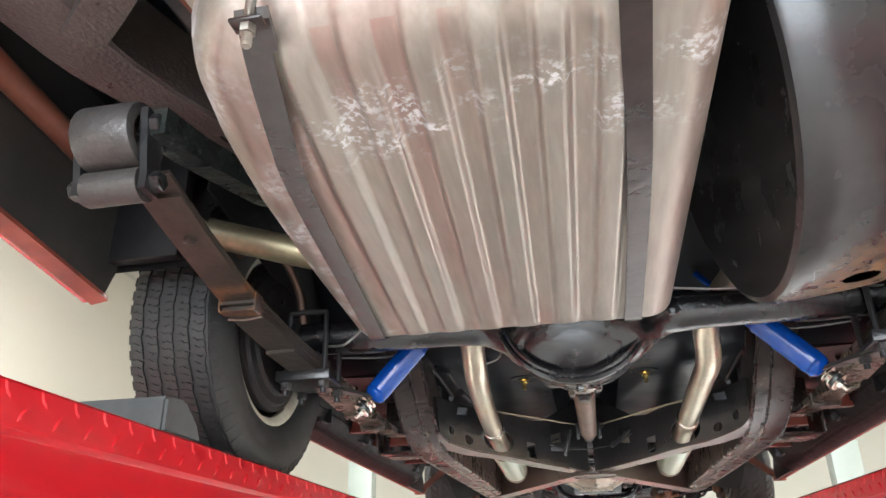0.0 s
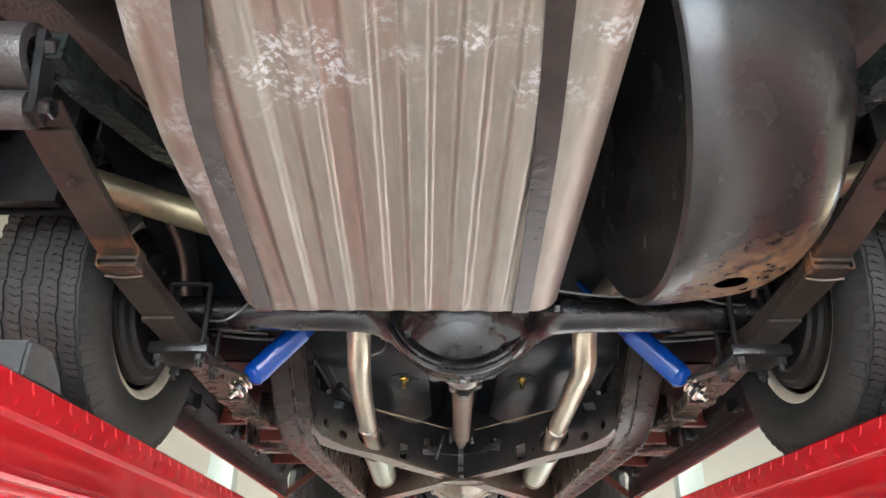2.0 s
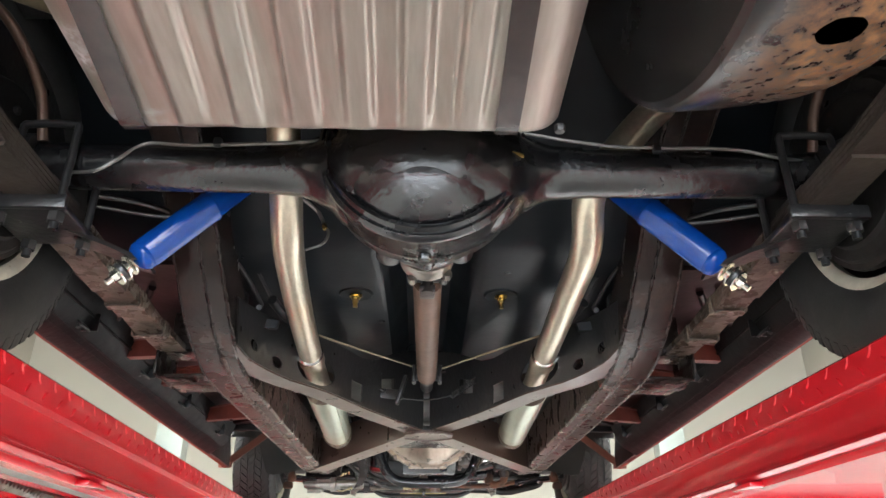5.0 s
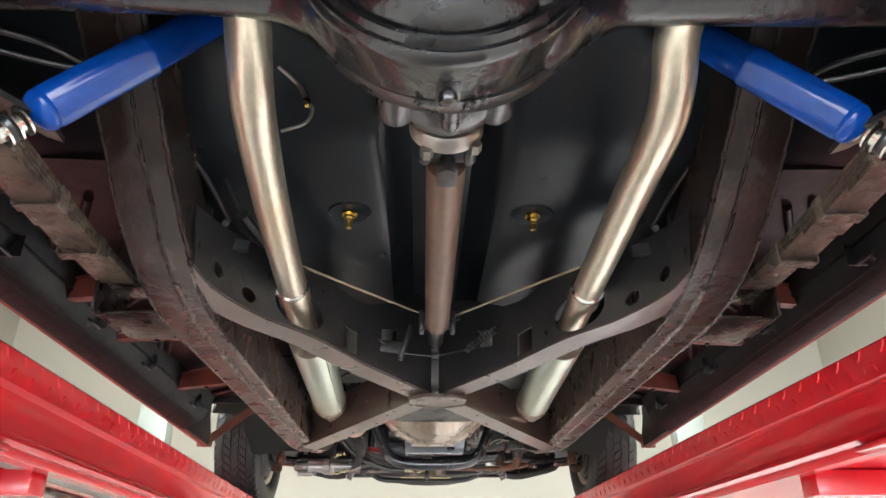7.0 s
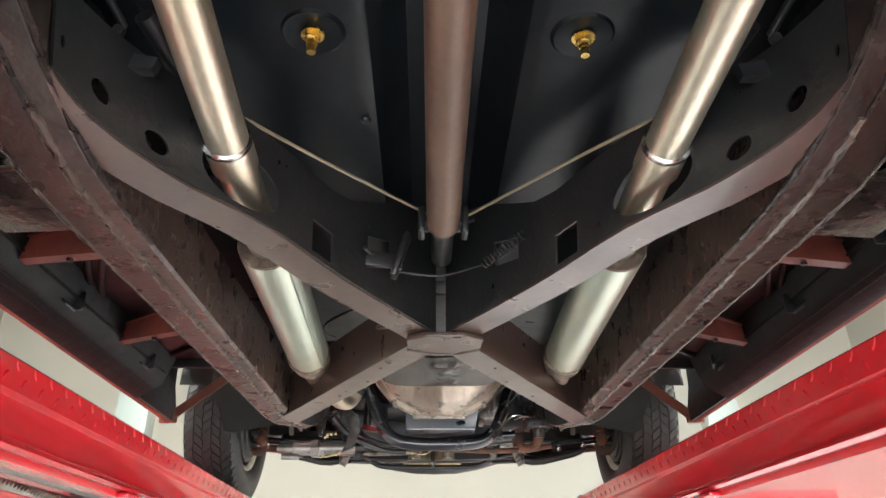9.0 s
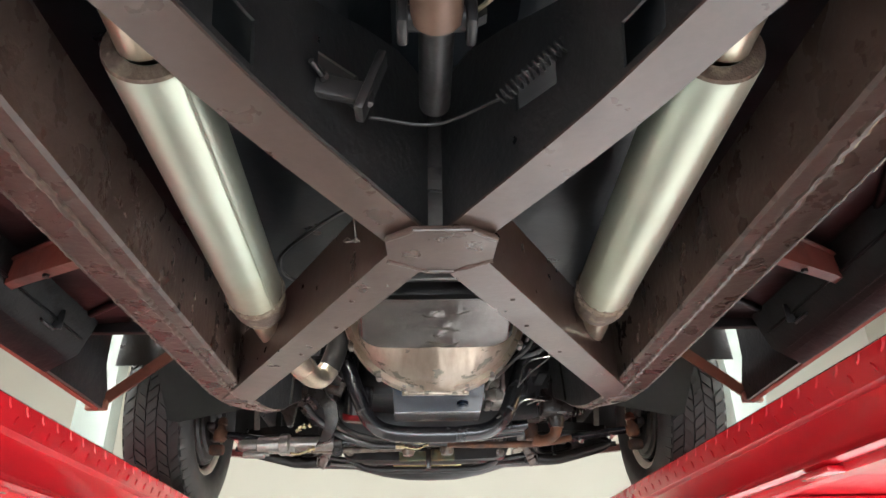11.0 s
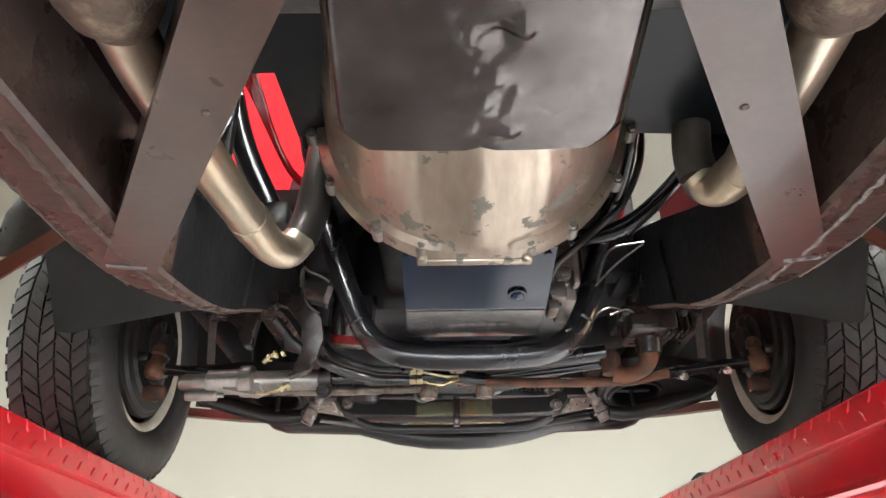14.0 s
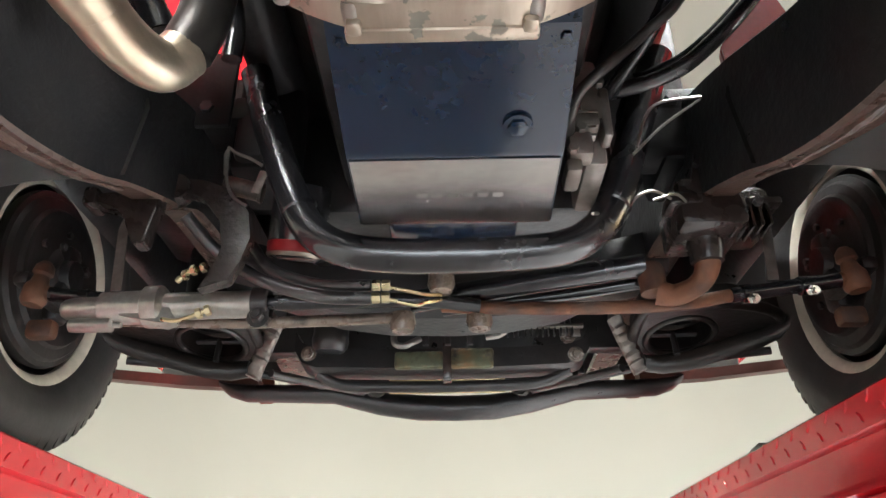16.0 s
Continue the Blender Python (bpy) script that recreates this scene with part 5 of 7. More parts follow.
def tank_z(x, y):
    """Height of the underside: a gentle slope with pressed ribs."""
    z = 1.872 - (y + 0.9) * 0.068
    rib = 0.0055 * max(-1, min(1, 3.2 * math.sin(2 * math.pi * (x + 0.083) / 0.073)))
    fade = max(0, min(1, (x + 0.375) / 0.02)) * max(0, min(1, (0.075 - x) / 0.015)) * max(0.15, min(1, (y + 1.08) / 0.06)) * max(0.1, min(1, (-0.245 - y) / 0.06))
    return z + rib * fade


def tank_row(y, drop):
    row = []
    r = 0.05
    for x in xs:
        e = min(x - xs[0], xs[-1] - x)
        up = r - math.sqrt(max(0, r * r - (r - e) ** 2)) if e < r else 0
        row.append((tank_x(x, y), y, tank_z(x, y) + up * (0.8 if x > -0.1 else 1.3) + drop))
    return row


bm = bmesh.new()
rows = []
for k in range(9):
    a = math.pi / 2 * (1 - k / 8)
    rows.append(tank_row(-1.02 - 0.075 * math.sin(a), 0.085 * (1 - math.cos(a))))
for y in np.linspace(-1.01, -0.27, 40):
    rows.append(tank_row(y, 0))
for k in range(6):
    a = math.pi / 2 * k / 5
    rows.append(tank_row(-0.262 + 0.022 * math.sin(a), 0.022 * (1 - math.cos(a))))
back = [(x, -1.1, 2.03) for x, y, z in rows[0]]
front = [(x, -0.236, 2.0) for x, y, z in rows[-1]]
loft(bm, [back] + rows + [front], closed=False)
shell = sub("shell", bm, TANK, tank, "", 60)
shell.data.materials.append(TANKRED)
cols = len(xs) - 1
# every other rib band is redder, in narrower strips towards the right
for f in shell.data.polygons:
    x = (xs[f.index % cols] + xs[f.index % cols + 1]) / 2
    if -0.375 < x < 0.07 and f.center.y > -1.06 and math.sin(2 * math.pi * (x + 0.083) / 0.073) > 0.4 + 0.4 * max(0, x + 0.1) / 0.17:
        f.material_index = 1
bm = bmesh.new()
prism(bm, [(-0.34, -1.1, 1.985), (0.188, -1.1, 1.985), (0.188, -0.21, 1.965), (-0.46, -0.21, 1.965), (-0.46, -0.6, 1.97), (-0.425, -0.98, 1.98)], (0, 0, 0.006))
sub("seam_flange", bm, TANK, tank)
bm = boxes(((-0.13, -0.68, 2.08), (0.58, 0.86, 0.2), 0.03))
sub("upper_half", bm, TANK, tank)
for pts, w in (([(-0.293, -1.1), (-0.306, -1.05), (-0.333, -0.93), (-0.352, -0.83), (-0.37, -0.63), (-0.386, -0.43), (-0.399, -0.27)], 0.016), ([(0.07, -1.1), (0.073, -1.02), (0.087, -0.757), (0.094, -0.4), (0.095, -0.27)], 0.0155)):
    bm = bmesh.new()
    sec = []
    for p in smooth_path([(x, y, 0) for x, y in pts], 8):
        z = 1.863 - (p.y + 0.9) * 0.068 + 0.006 * max(0, (-1.02 - p.y) / 0.06)
        sec.append([(p.x - w, p.y, z), (p.x + w, p.y, z), (p.x + w, p.y, z + 0.0025), (p.x - w, p.y, z + 0.0025)])
    for yy, up in ((-0.252, 0.004), (-0.241, 0.014), (-0.236, 0.03)):
        sec.append([(q[0], yy, q[2] + up) for q in sec[len(sec) - 1]])
    st = sub("strap", loft(bm, sec), STRAP, tank, "dark steel tank strap")
    x = pts[0][0]
    bm = bmesh.new()
    prism(bm, [(x - 0.018, -1.1, 1.884), (x + 0.018, -1.1, 1.884), (x + 0.016, -1.07, 1.868), (x - 0.012, -1.07, 1.868)], (0, -0.004, 0.012))
    box(bm, (x, -1.105, 1.875), (0.034, 0.02, 0.005), 0.002)
    sub("strap_end", bm, STRAP, tank)
    bm = bmesh.new()
    tube(bm, [(x, -1.105, 1.848), (x, -1.105, 1.98)], 0.0045, 12)
    bolt(bm, (x, -1.105, 1.872), (0, 0, -1), 0.0085, 0.009)
    for k in range(14):
        if k < 5:
            lathe(bm, [(0.0045, -0.001), (0.0056, 0), (0.0045, 0.001)], Matrix.Translation((x, -1.105, 1.85 + 0.0028 * k)), 12)
        lathe(bm, [(0.0045, -0.001), (0.0056, 0), (0.0045, 0.001)], Matrix.Translation((x, -1.105, 1.885 + 0.0028 * k)), 12)
    sub("strap_bolt", bm, CHROMED, tank, "threaded strap bolt with a bright nut")
bm = bmesh.new()
bolt(bm, (0.17, -0.25, 1.842), (0, 0, -1), 0.008, 0.01)
sub("drain_fitting", bm, IRON, tank)

# -- spare wheel well --
m = axis((0.40, -0.5, 2.155), (1, 0, 0.15))
prof = [(0, -0.14), (0.2, -0.145), (0.325, -0.152), (0.35, -0.155), (0.36, -0.15), (0.366, -0.138), (0.369, -0.09), (0.37, -0.03), (0.368, 0.015), (0.362, 0.045), (0.35, 0.075), (0.33, 0.1), (0.295, 0.123), (0.24, 0.137), (0, 0.142)]
bm = bmesh.new()
lathe(bm, prof, m, 96)
# the rusted-through drain hole
hole = Vector((0.412, -0.505, 1.79))
near = [e for e in bm.edges if (e.verts[0].co - hole).length < 0.1]
bmesh.ops.subdivide_edges(bm, edges=near, cuts=4, use_grid_fill=True)
for f in [f for f in bm.faces if ((f.calc_center_median().x - hole.x) / 0.027) ** 2 + ((f.calc_center_median().y - hole.y) / 0.021) ** 2 < 1 and f.calc_center_median().z < 1.9]:
    bm.faces.remove(f)
for v in {w for e in bm.edges if e.is_boundary for w in e.verts}:
    if (v.co - hole).length < 0.1:
        d = Vector(((v.co.x - hole.x) / 0.027, (v.co.y - hole.y) / 0.021))
        ragged = 1 + 0.06 * noise.noise(v.co * 90)
        v.co.x, v.co.y = hole.x + 0.027 * d.x / d.length * ragged, hole.y + 0.021 * d.y / d.length * ragged
for v in bm.verts:
    k = noise.noise(v.co * 6) * 0.003
    v.co += (v.co - Vector((0.4, -0.5, 2.175))).normalized() * k
part("spare_wheel_well", bm, WELL, car, "black spare wheel well with a rusted drain hole", 30)

# -- exhaust --
for s in (-1, 1):
    ex = group_part("exhaust", (s * 0.31, 1.2, 1.8), "bright aluminized twin exhaust run")
    e = 0.012 * (1 + s)
    p = [(0.25 + e, -0.1, 2.17), (0.256 + e, -0.07, 2.08), (0.257 + e, -0.03, 1.99), (0.257 + e, 0.04, 1.905), (0.26 + e, 0.1, 1.855), (0.266 + e, 0.17, 1.838), (0.278 + e * 0.6, 0.32, 1.832), (0.288 + e * 0.3, 0.5, 1.822), (0.297, 0.74, 1.808), (0.302, 0.98, 1.798)]
    if s > 0:
        p[:3] = [(0.52, -0.02, 2.13), (0.42, -0.005, 2.07), (0.33, 0.012, 1.975)]
    sub("tailpipe", tubes(([(s * x, y, z) for x, y, z in p], 0.0288, 28)), PIPE, ex, "bright tinted exhaust tailpipe")
    q = axis((s * 0.297, 0.70, 1.8105), (s * 0.006, 0.24, -0.0125))
    bm = bmesh.new()
    lathe(bm, [(0.028, -0.005), (0.0325, 0.0), (0.033, 0.01), (0.033, 0.05), (0.028, 0.052)], q, 28)
    sub("sleeve", bm, PIPE, ex)
    bm = bmesh.new()
    lathe(bm, [(0.0285, -0.009), (0.033, -0.006), (0.0335, 0.0), (0.0315, 0.004)], q, 28)
    sub("sleeve_weld", bm, CHROME, ex)
    a, b2 = Vector((s * 0.299, 0.985, 1.798)), Vector((s * 0.326, 1.73, 1.803))
    d = b2 - a
    L = d.length
    bm = bmesh.new()
    lathe(bm, [(0.028, 0), (0.047, 0.002), (0.05, 0.008), (0.05, L - 0.12), (0.0495, L - 0.09)], axis(a, d), 40)
    sub("muffler", bm, MUFFLER, ex, "satin steel round muffler with a lap seam")
    bm = bmesh.new()
    lathe(bm, [(0.05, L - 0.1), (0.051, L - 0.095), (0.05, L - 0.05), (0.045, L - 0.025), (0.033, L - 0.005), (0.029, L)], axis(a, d), 120)
    for v in bm.verts:
        if v.co.y < b2.y - 0.08:
            v.co.y += noise.noise(v.co * 45) * 0.012 + noise.noise(v.co * 160) * 0.012 - 0.006
    sub("muffler_cone", bm, WELD, ex, "burnt brown muffler cone")
    ma = axis(a, d)
    for k, (at, r) in enumerate(((L - 0.103, 0.0035), (L - 0.097, 0.0042), (L - 0.09, 0.003))):
        ring = [ma @ Vector((0.0495 * math.cos(2 * math.pi * i / 48), 0.0495 * math.sin(2 * math.pi * i / 48), at + 0.004 * noise.noise(Vector((i * 0.4, k, s))))) for i in range(49)]
        sub("weld_crust", bead(ring, r, 80 + k, 0.006), CRUST, ex, "pale crusty weld scale")
    bm = bmesh.new()
    lathe(bm, [(0.03, -0.002), (0.048, -0.001), (0.05, 0.003), (0.03, 0.003)], axis(a, d), 40)
    sub("muffler_end", bm, WELD, ex)
    off = Vector((-s * 0.037, 0, -0.036)) if s < 0 else Vector((0.05, 0, -0.012))
    sub("lap_seam", tubes(([a + off + d * 0.02, a + off + d * 0.86], 0.0022, 6)), MUFFLER, ex)
    # rust pinholes in lines
    if s < 0:
        p = [(-0.331, 1.71, 1.803), (-0.331, 1.82, 1.803), (-0.322, 1.98, 1.81), (-0.313, 2.14, 1.823), (-0.304, 2.225, 1.828), (-0.285, 2.272, 1.838), (-0.266, 2.282, 1.866)]
        h = [(-0.266, 2.282, 1.866), (-0.25, 2.275, 1.91), (-0.235, 2.25, 1.97), (-0.225, 2.24, 2.05), (-0.22, 2.24, 2.16)]
    else:
        p = [(0.331, 1.71, 1.803), (0.342, 1.82, 1.806), (0.362, 1.96, 1.828), (0.378, 2.06, 1.846), (0.375, 2.115, 1.855), (0.362, 2.135, 1.868), (0.352, 2.135, 1.885)]
        h = [(0.352, 2.135, 1.885), (0.347, 2.13, 1.92), (0.348, 2.12, 1.96), (0.352, 2.12, 2.0), (0.352, 2.13, 2.04)]
    sub("down_pipe", tubes((p, 0.0285, 28)), PIPE, ex, "bent tinted exhaust down pipe")
    sub("header_pipe", tubes((h, 0.0288, 28)), HEADER if s < 0 else PALEHEADER, ex, "grey-black exhaust header pipe" if s < 0 else "olive-grey exhaust header pipe")
    bm = bmesh.new()
    lathe(bm, [(0.026, -0.014), (0.03, -0.012), (0.03, 0.012), (0.026, 0.014)], axis(h[-1], (0, 0.2, 1)), 28, True)
    sub("header_flange", bm, HEADER, ex)
    i = 3
    sub("pipe_joint", lathe(bmesh.new(), [(0.0285, -0.01), (0.0305, -0.008), (0.0305, 0.03), (0.0285, 0.032)], axis(p[i], Vector(p[i + 1]) - Vector(p[i])), 28), PIPE, ex)
# a tailpipe crossing behind the axle on either side
part("cross_tailpipe", tubes(([(-0.9, -0.41, 2.1), (-0.76, -0.385, 2.05), (-0.6, -0.36, 2.005), (-0.5, -0.33, 1.985), (-0.4, -0.28, 1.985), (-0.3, -0.2, 2.03), (-0.28, -0.15, 2.1)], 0.03, 24)), OLDPIPE, car, "dull olive-brass tailpipe behind the axle")
part("cross_tailpipe", tubes(([(0.9, -0.41, 2.1), (0.76, -0.385, 2.06), (0.62, -0.36, 2.04), (0.5, -0.3, 2.06)], 0.03, 24)), OLDPIPE, car, "dull olive-brass tailpipe behind the axle")

# -- gearbox, bellhousing, engine --
bm = bmesh.new()
prof = []
for y, z, a, b2 in ((1.84, 2.0, 0.18, 0.16), (1.93, 1.995, 0.2, 0.188), (1.97, 1.99, 0.21, 0.212), (2.05, 1.99, 0.218, 0.228), (2.11, 1.99, 0.222, 0.232), (2.115, 1.99, 0.236, 0.243), (2.145, 1.99, 0.238, 0.245), (2.15, 1.99, 0.2, 0.2)):
    row = []
    for k in range(112):
        t = 2 * math.pi * k / 112
        rib = 1 + (0.022 * max(0, math.cos(16 * (t - 1.5 * math.pi))) ** 2 if 1.2 * math.pi < t < 1.8 * math.pi and 1.9 < y < 2.1 else 0)
        flat = max(-0.235, math.sin(t) * b2) if y > 2.1 else math.sin(t) * b2 * rib
        row.append((0.015 + a * math.cos(t), y, z + flat))
    prof.append(row)
loft(bm, prof)
bell = part("bellhousing", bm, CAST, car, "stained cast aluminium bellhousing with flaking dirt", 50)
for k, (x, z) in enumerate(((-0.197, 1.87), (-0.125, 1.79), (-0.062, 1.762), (0.092, 1.762), (0.155, 1.79), (0.23, 1.87), (-0.232, 1.96), (0.262, 1.96))):
    bm = bmesh.new()
    d = Vector((x - 0.015, 0, z - 1.99)).normalized()
    c = Vector((x, 2.13, z)) - d * 0.004
    lathe(bm, [(0, -0.012), (0.008, -0.012), (0.0095, -0.006), (0.0095, 0.012), (0, 0.012)], axis(c, (0, 1, 0)), 16)
    bolt(bm, c + Vector((0, -0.012, 0)), (0, -1, 0), 0.006, 0.006)
    part("bolt_boss", bm, CASTBR, bell, "dull grey bolt boss")
bm = boxes(((0.014, 2.15, 1.757), (0.165, 0.016, 0.01), 0.003), ((-0.06, 2.14, 1.757), (0.014, 0.016, 0.014), 0.004), ((0.088, 2.14, 1.757), (0.014, 0.016, 0.014), 0.004))
part("bottom_flange", bm, CAST, bell)
# dented sheet under the gearbox
bm = bmesh.new()
nx, ny = 72, 48
rnd = random.Random(9)
dents = [(rnd.gauss(0.02, 0.025), rnd.uniform(0.15, 0.85), rnd.uniform(0.006, 0.013), rnd.uniform(-0.0075, 0.006)) for _ in range(32)]
rows = []
for j in range(ny + 1):
    v = j / ny
    row = []
    hw = 0.157 + 0.012 * v - (0.03 * max(0, (v - 0.8) / 0.2) ** 2)
    for i in range(nx + 1):
        u = -1 + 2 * i / nx
        x, y = 0.012 + hw * u, 1.695 + 0.245 * v
        z = 1.812 - 0.012 * v + 0.003 * abs(u) ** 3 + 0.008 * max(0, abs(u) - 0.94) / 0.06
        for dx, dv, r, h in dents:
            z += h * math.exp(-((x - dx) ** 2 + (0.245 * (v - dv)) ** 2) / (r * r))
        row.append((x, y, z))
    rows.append(row)
loft(bm, rows, closed=False)
solid(bm, 0.003)
part("inspection_cover", bm, SHEET, car, "dented grey sheet-metal inspection cover", 80)
part("gearbox", boxes(((0.01, 1.62, 1.95), (0.26, 0.5, 0.2), 0.04), ((0.01, 1.4, 1.93), (0.14, 0.16, 0.13), 0.03)), IRON, car, "dark cast gearbox")
part("gearbox_crossmember", boxes(((0.01, 1.72, 1.838), (0.42, 0.045, 0.03), 0.004)), BLACK, car)
part("clamp_rod", boxes(((0.01, 1.645, 1.838), (0.34, 0.01, 0.014), 0.003)), LINE, car, "bright flat steel cross bar")
bm = bmesh.new()
tube(bm, [(-0.11, 1.47, 1.9), (-0.157, 1.493, 1.89), (-0.226, 1.57, 1.89), (-0.274, 1.633, 1.89), (-0.294, 1.68, 1.89), (-0.296, 1.736, 1.89), (-0.28, 1.8, 1.9)], 0.0035, 8)
part("vent_hose", bm, IRON, car)
bm = bmesh.new()
tube(bm, [(-0.13, 1.38, 1.87), (-0.126, 1.4, 1.84), (-0.122, 1.427, 1.803)], 0.0012, 6)
part("hanging_wire", bm, LINE, car)
bm = bmesh.new()
tube(bm, [(-0.14, 1.43, 1.803), (-0.136, 1.433, 1.808), (-0.13, 1.43, 1.802), (-0.122, 1.427, 1.803), (-0.114, 1.43, 1.798), (-0.108, 1.425, 1.8), (-0.104, 1.42, 1.808)], 0.0014, 6)
tube(bm, [(-0.142, 1.428, 1.8), (-0.134, 1.424, 1.796), (-0.122, 1.427, 1.8), (-0.112, 1.433, 1.803)], 0.0014, 6)
bmesh.ops.create_uvsphere(bm, u_segments=10, v_segments=6, radius=0.004, matrix=Matrix.Translation((-0.122, 1.427, 1.801)))
part("spring_pin", bm, CHROMED, car, "dull steel spring pin on a thin wire")
# oil pan
bm = bmesh.new()
x0, x1 = -0.093, 0.139
secs = [(2.16, 1.93, 1.80, 0.0), (2.175, 1.93, 1.79, 0.0), (2.2, 1.94, 1.785, 0.0), (2.325, 1.98, 1.757, 0.0), (2.334, 1.98, 1.757, 0.0), (2.512, 2.0, 1.778, 0.008), (2.518, 2.0, 1.785, 0.008), (2.56, 2.02, 1.86, 0.01)]
loft(bm, [[(x0 - w, y, lo), (x1 + w, y, lo), (x1 + w + 0.004, y, hi), (x0 - w - 0.004, y, hi)] for y, hi, lo, w in secs])
pan = part("oil_pan", bm, OILPAN, car, "blue-black sheet-steel oil pan with a drain plug", 15)
bm = bmesh.new()
lathe(bm, [(0, 0), (0.0155, 0), (0.0155, 0.003), (0, 0.003)], axis((0.088, 2.29, 1.764), (0, -0.22, -1)), 24)
bolt(bm, (0.088, 2.29, 1.763), (0, -0.22, -1), 0.0105, 0.005)
part("drain_plug", bm, OILPAN, pan)
# pale face: the bright wall's reflection in the pan, put into its colour
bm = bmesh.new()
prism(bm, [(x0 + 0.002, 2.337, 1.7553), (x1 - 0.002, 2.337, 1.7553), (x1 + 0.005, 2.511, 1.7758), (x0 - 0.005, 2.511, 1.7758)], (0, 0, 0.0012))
part("skid_face", bm, PANSHEEN, pan, "underside of the pan, pale with a painted reflection")
for bx in (x0 + 0.012, x1 - 0.012):
    part("pan_bolt", bolt(bmesh.new(), (bx, 2.19, 1.788), (0, -0.25, -1), 0.006, 0.005), OILPAN, pan)
part("sump_step", boxes(((0.02, 2.6, 1.85), (0.19, 0.16, 0.05), 0.01)), OILPAN, pan)
for k in range(6):
    part("embossed_bar", boxes(((-0.016 + 0.018 * k, 2.425, 1.7656), (0.012, 0.01, 0.001), 0)), SHEET, pan)
bm = boxes(((0.02, 2.55, 2.08), (0.36, 0.85, 0.26), 0.03), ((-0.17, 2.55, 2.2), (0.14, 0.7, 0.16), 0.03, Matrix.Rotation(0.7, 4, "Y")), ((0.21, 2.55, 2.2), (0.14, 0.7, 0.16), 0.03, Matrix.Rotation(-0.7, 4, "Y")))
part("engine_block", bm, IRON, car, "greasy dark engine block")
for s in (-1, 1):
    man = part("exhaust_manifold", tubes(([(0.02 + s * 0.27, 2.22, 2.13), (0.02 + s * 0.285, 2.5, 2.12), (0.02 + s * 0.27, 2.85, 2.12)], 0.042, 18)), IRON, car, "dark cast-iron exhaust manifold")
    for k in range(4):
        part("manifold_runner", tubes(([(0.02 + s * 0.16, 2.3 + 0.15 * k, 2.2), (0.02 + s * 0.23, 2.3 + 0.15 * k, 2.2), (0.02 + s * 0.275, 2.29 + 0.15 * k, 2.13)], 0.026, 12)), IRON, man)
    bm = bmesh.new()
    loft(bm, [[(0.02 + s * x, y, z) for x, z in ((0.1, 2.1), (0.17, 2.06), (0.3, 2.19), (0.335, 2.25), (0.33, 2.34), (0.27, 2.38), (0.12, 2.3))] for y in (2.19, 2.24, 2.6, 3.0)])
    part("cylinder_head", bm, IRON, car, "greasy dark cylinder head")
    # red inner fender above the rail, with a black splash apron at its foot
    bm = bmesh.new()
    hi = (0.5, 2.8) if s < 0 else (0.6, 2.2)
    lo = 2.3 if s < 0 else 2.07
    loft(bm, [[(s * 0.56, y, lo), (s * 0.575, y, lo + 0.05), (s * hi[0], y, hi[1]), (s * (hi[0] + 0.01), y, hi[1]), (s * 0.587, y, lo + 0.05), (s * 0.57, y, lo - 0.01)] for y in (2.19, 2.6, 3.0, 3.6)])
    part("inner_fender", bm, INRED, car, "glossy red inner fender panel")
    bm = bmesh.new()
    loft(bm, [[(s * 0.565, y, lo + 0.01), (s * 0.6, y, 1.97), (s * 0.62, y, 1.95), (s * 0.63, y, 1.96), (s * 0.578, y, lo + 0.03)] for y in (2.47, 2.8, 3.3, 3.6)])
    part("splash_apron", bm, BLACK, car, "black splash apron")
    # engine mount between the bent tube and the rail
    x = -0.275 if s < 0 else 0.35
    mount = part("engine_mount", boxes(((x, 2.655, 2.1), (0.1, 0.085, 0.28), 0.015)), MATT, car, "black welded engine mount")
    part("mount_arm", boxes(((s * 0.4, 2.66, 2.055), (0.2, 0.1, 0.045), 0.01)), MATT, mount)
    part("mount_block", boxes(((x + s * 0.03, 2.7, 2.0), (0.06, 0.14, 0.1), 0.015)), MATT, mount)
    part("mount_bolt", bolt(bmesh.new(), (s * 0.37, 2.61, 2.05), (0, -1, 0), 0.012, 0.012), IRON, mount)
    part("apron_tray", boxes(((s * 0.47, 3.1, 2.2), (0.24, 0.42, 0.03), 0.008), ((s * 0.43, 3.15, 2.1), (0.12, 0.2, 0.16), 0.02)), BLACK, car, "black tray beside the radiator")
    bm = boxes(((s * 0.5, 2.95, 2.06), (0.16, 0.28, 0.1), 0.02))
    lathe(bm, [(0.03, -0.1), (0.06, -0.1), (0.065, 0.1), (0.03, 0.1)], Matrix.Translation((s * 0.47, 3.05, 1.95)), 24, True)
    part("spring_tower", bm, IRON, car)
    part("firewall_side", boxes(((s * 0.505, 2.19, 2.19), (0.27 if s < 0 else 0.25, 0.02, 0.58), 0.004), ((s * 0.78, 2.1, 2.15), (0.28, 0.02, 0.5), 0.004)), MATT, car)
part("firewall", boxes(((0.06, 2.165, 2.38), (0.62, 0.02, 0.4), 0.004)), MATT, car)
part("radiator_panel", boxes(((0, 3.3, 2.25), (1.2, 0.04, 0.75), 0.005)), BLACK, car)
part("front_cover", boxes(((0.02, 2.84, 2.02), (0.56, 0.26, 0.22), 0.03)), BLACK, car, "black engine front cover")
part("fan_shroud", boxes(((0.0, 3.05, 2.2), (0.66, 0.1, 0.55), 0.05)), BLACK, car)
part("linkage_tube", tubes(([(-0.475, 2.3, 2.4), (-0.413, 2.35, 2.13), (-0.35, 2.38, 1.985)], 0.023, 16)), GLOSS, car, "gloss-black linkage tube")
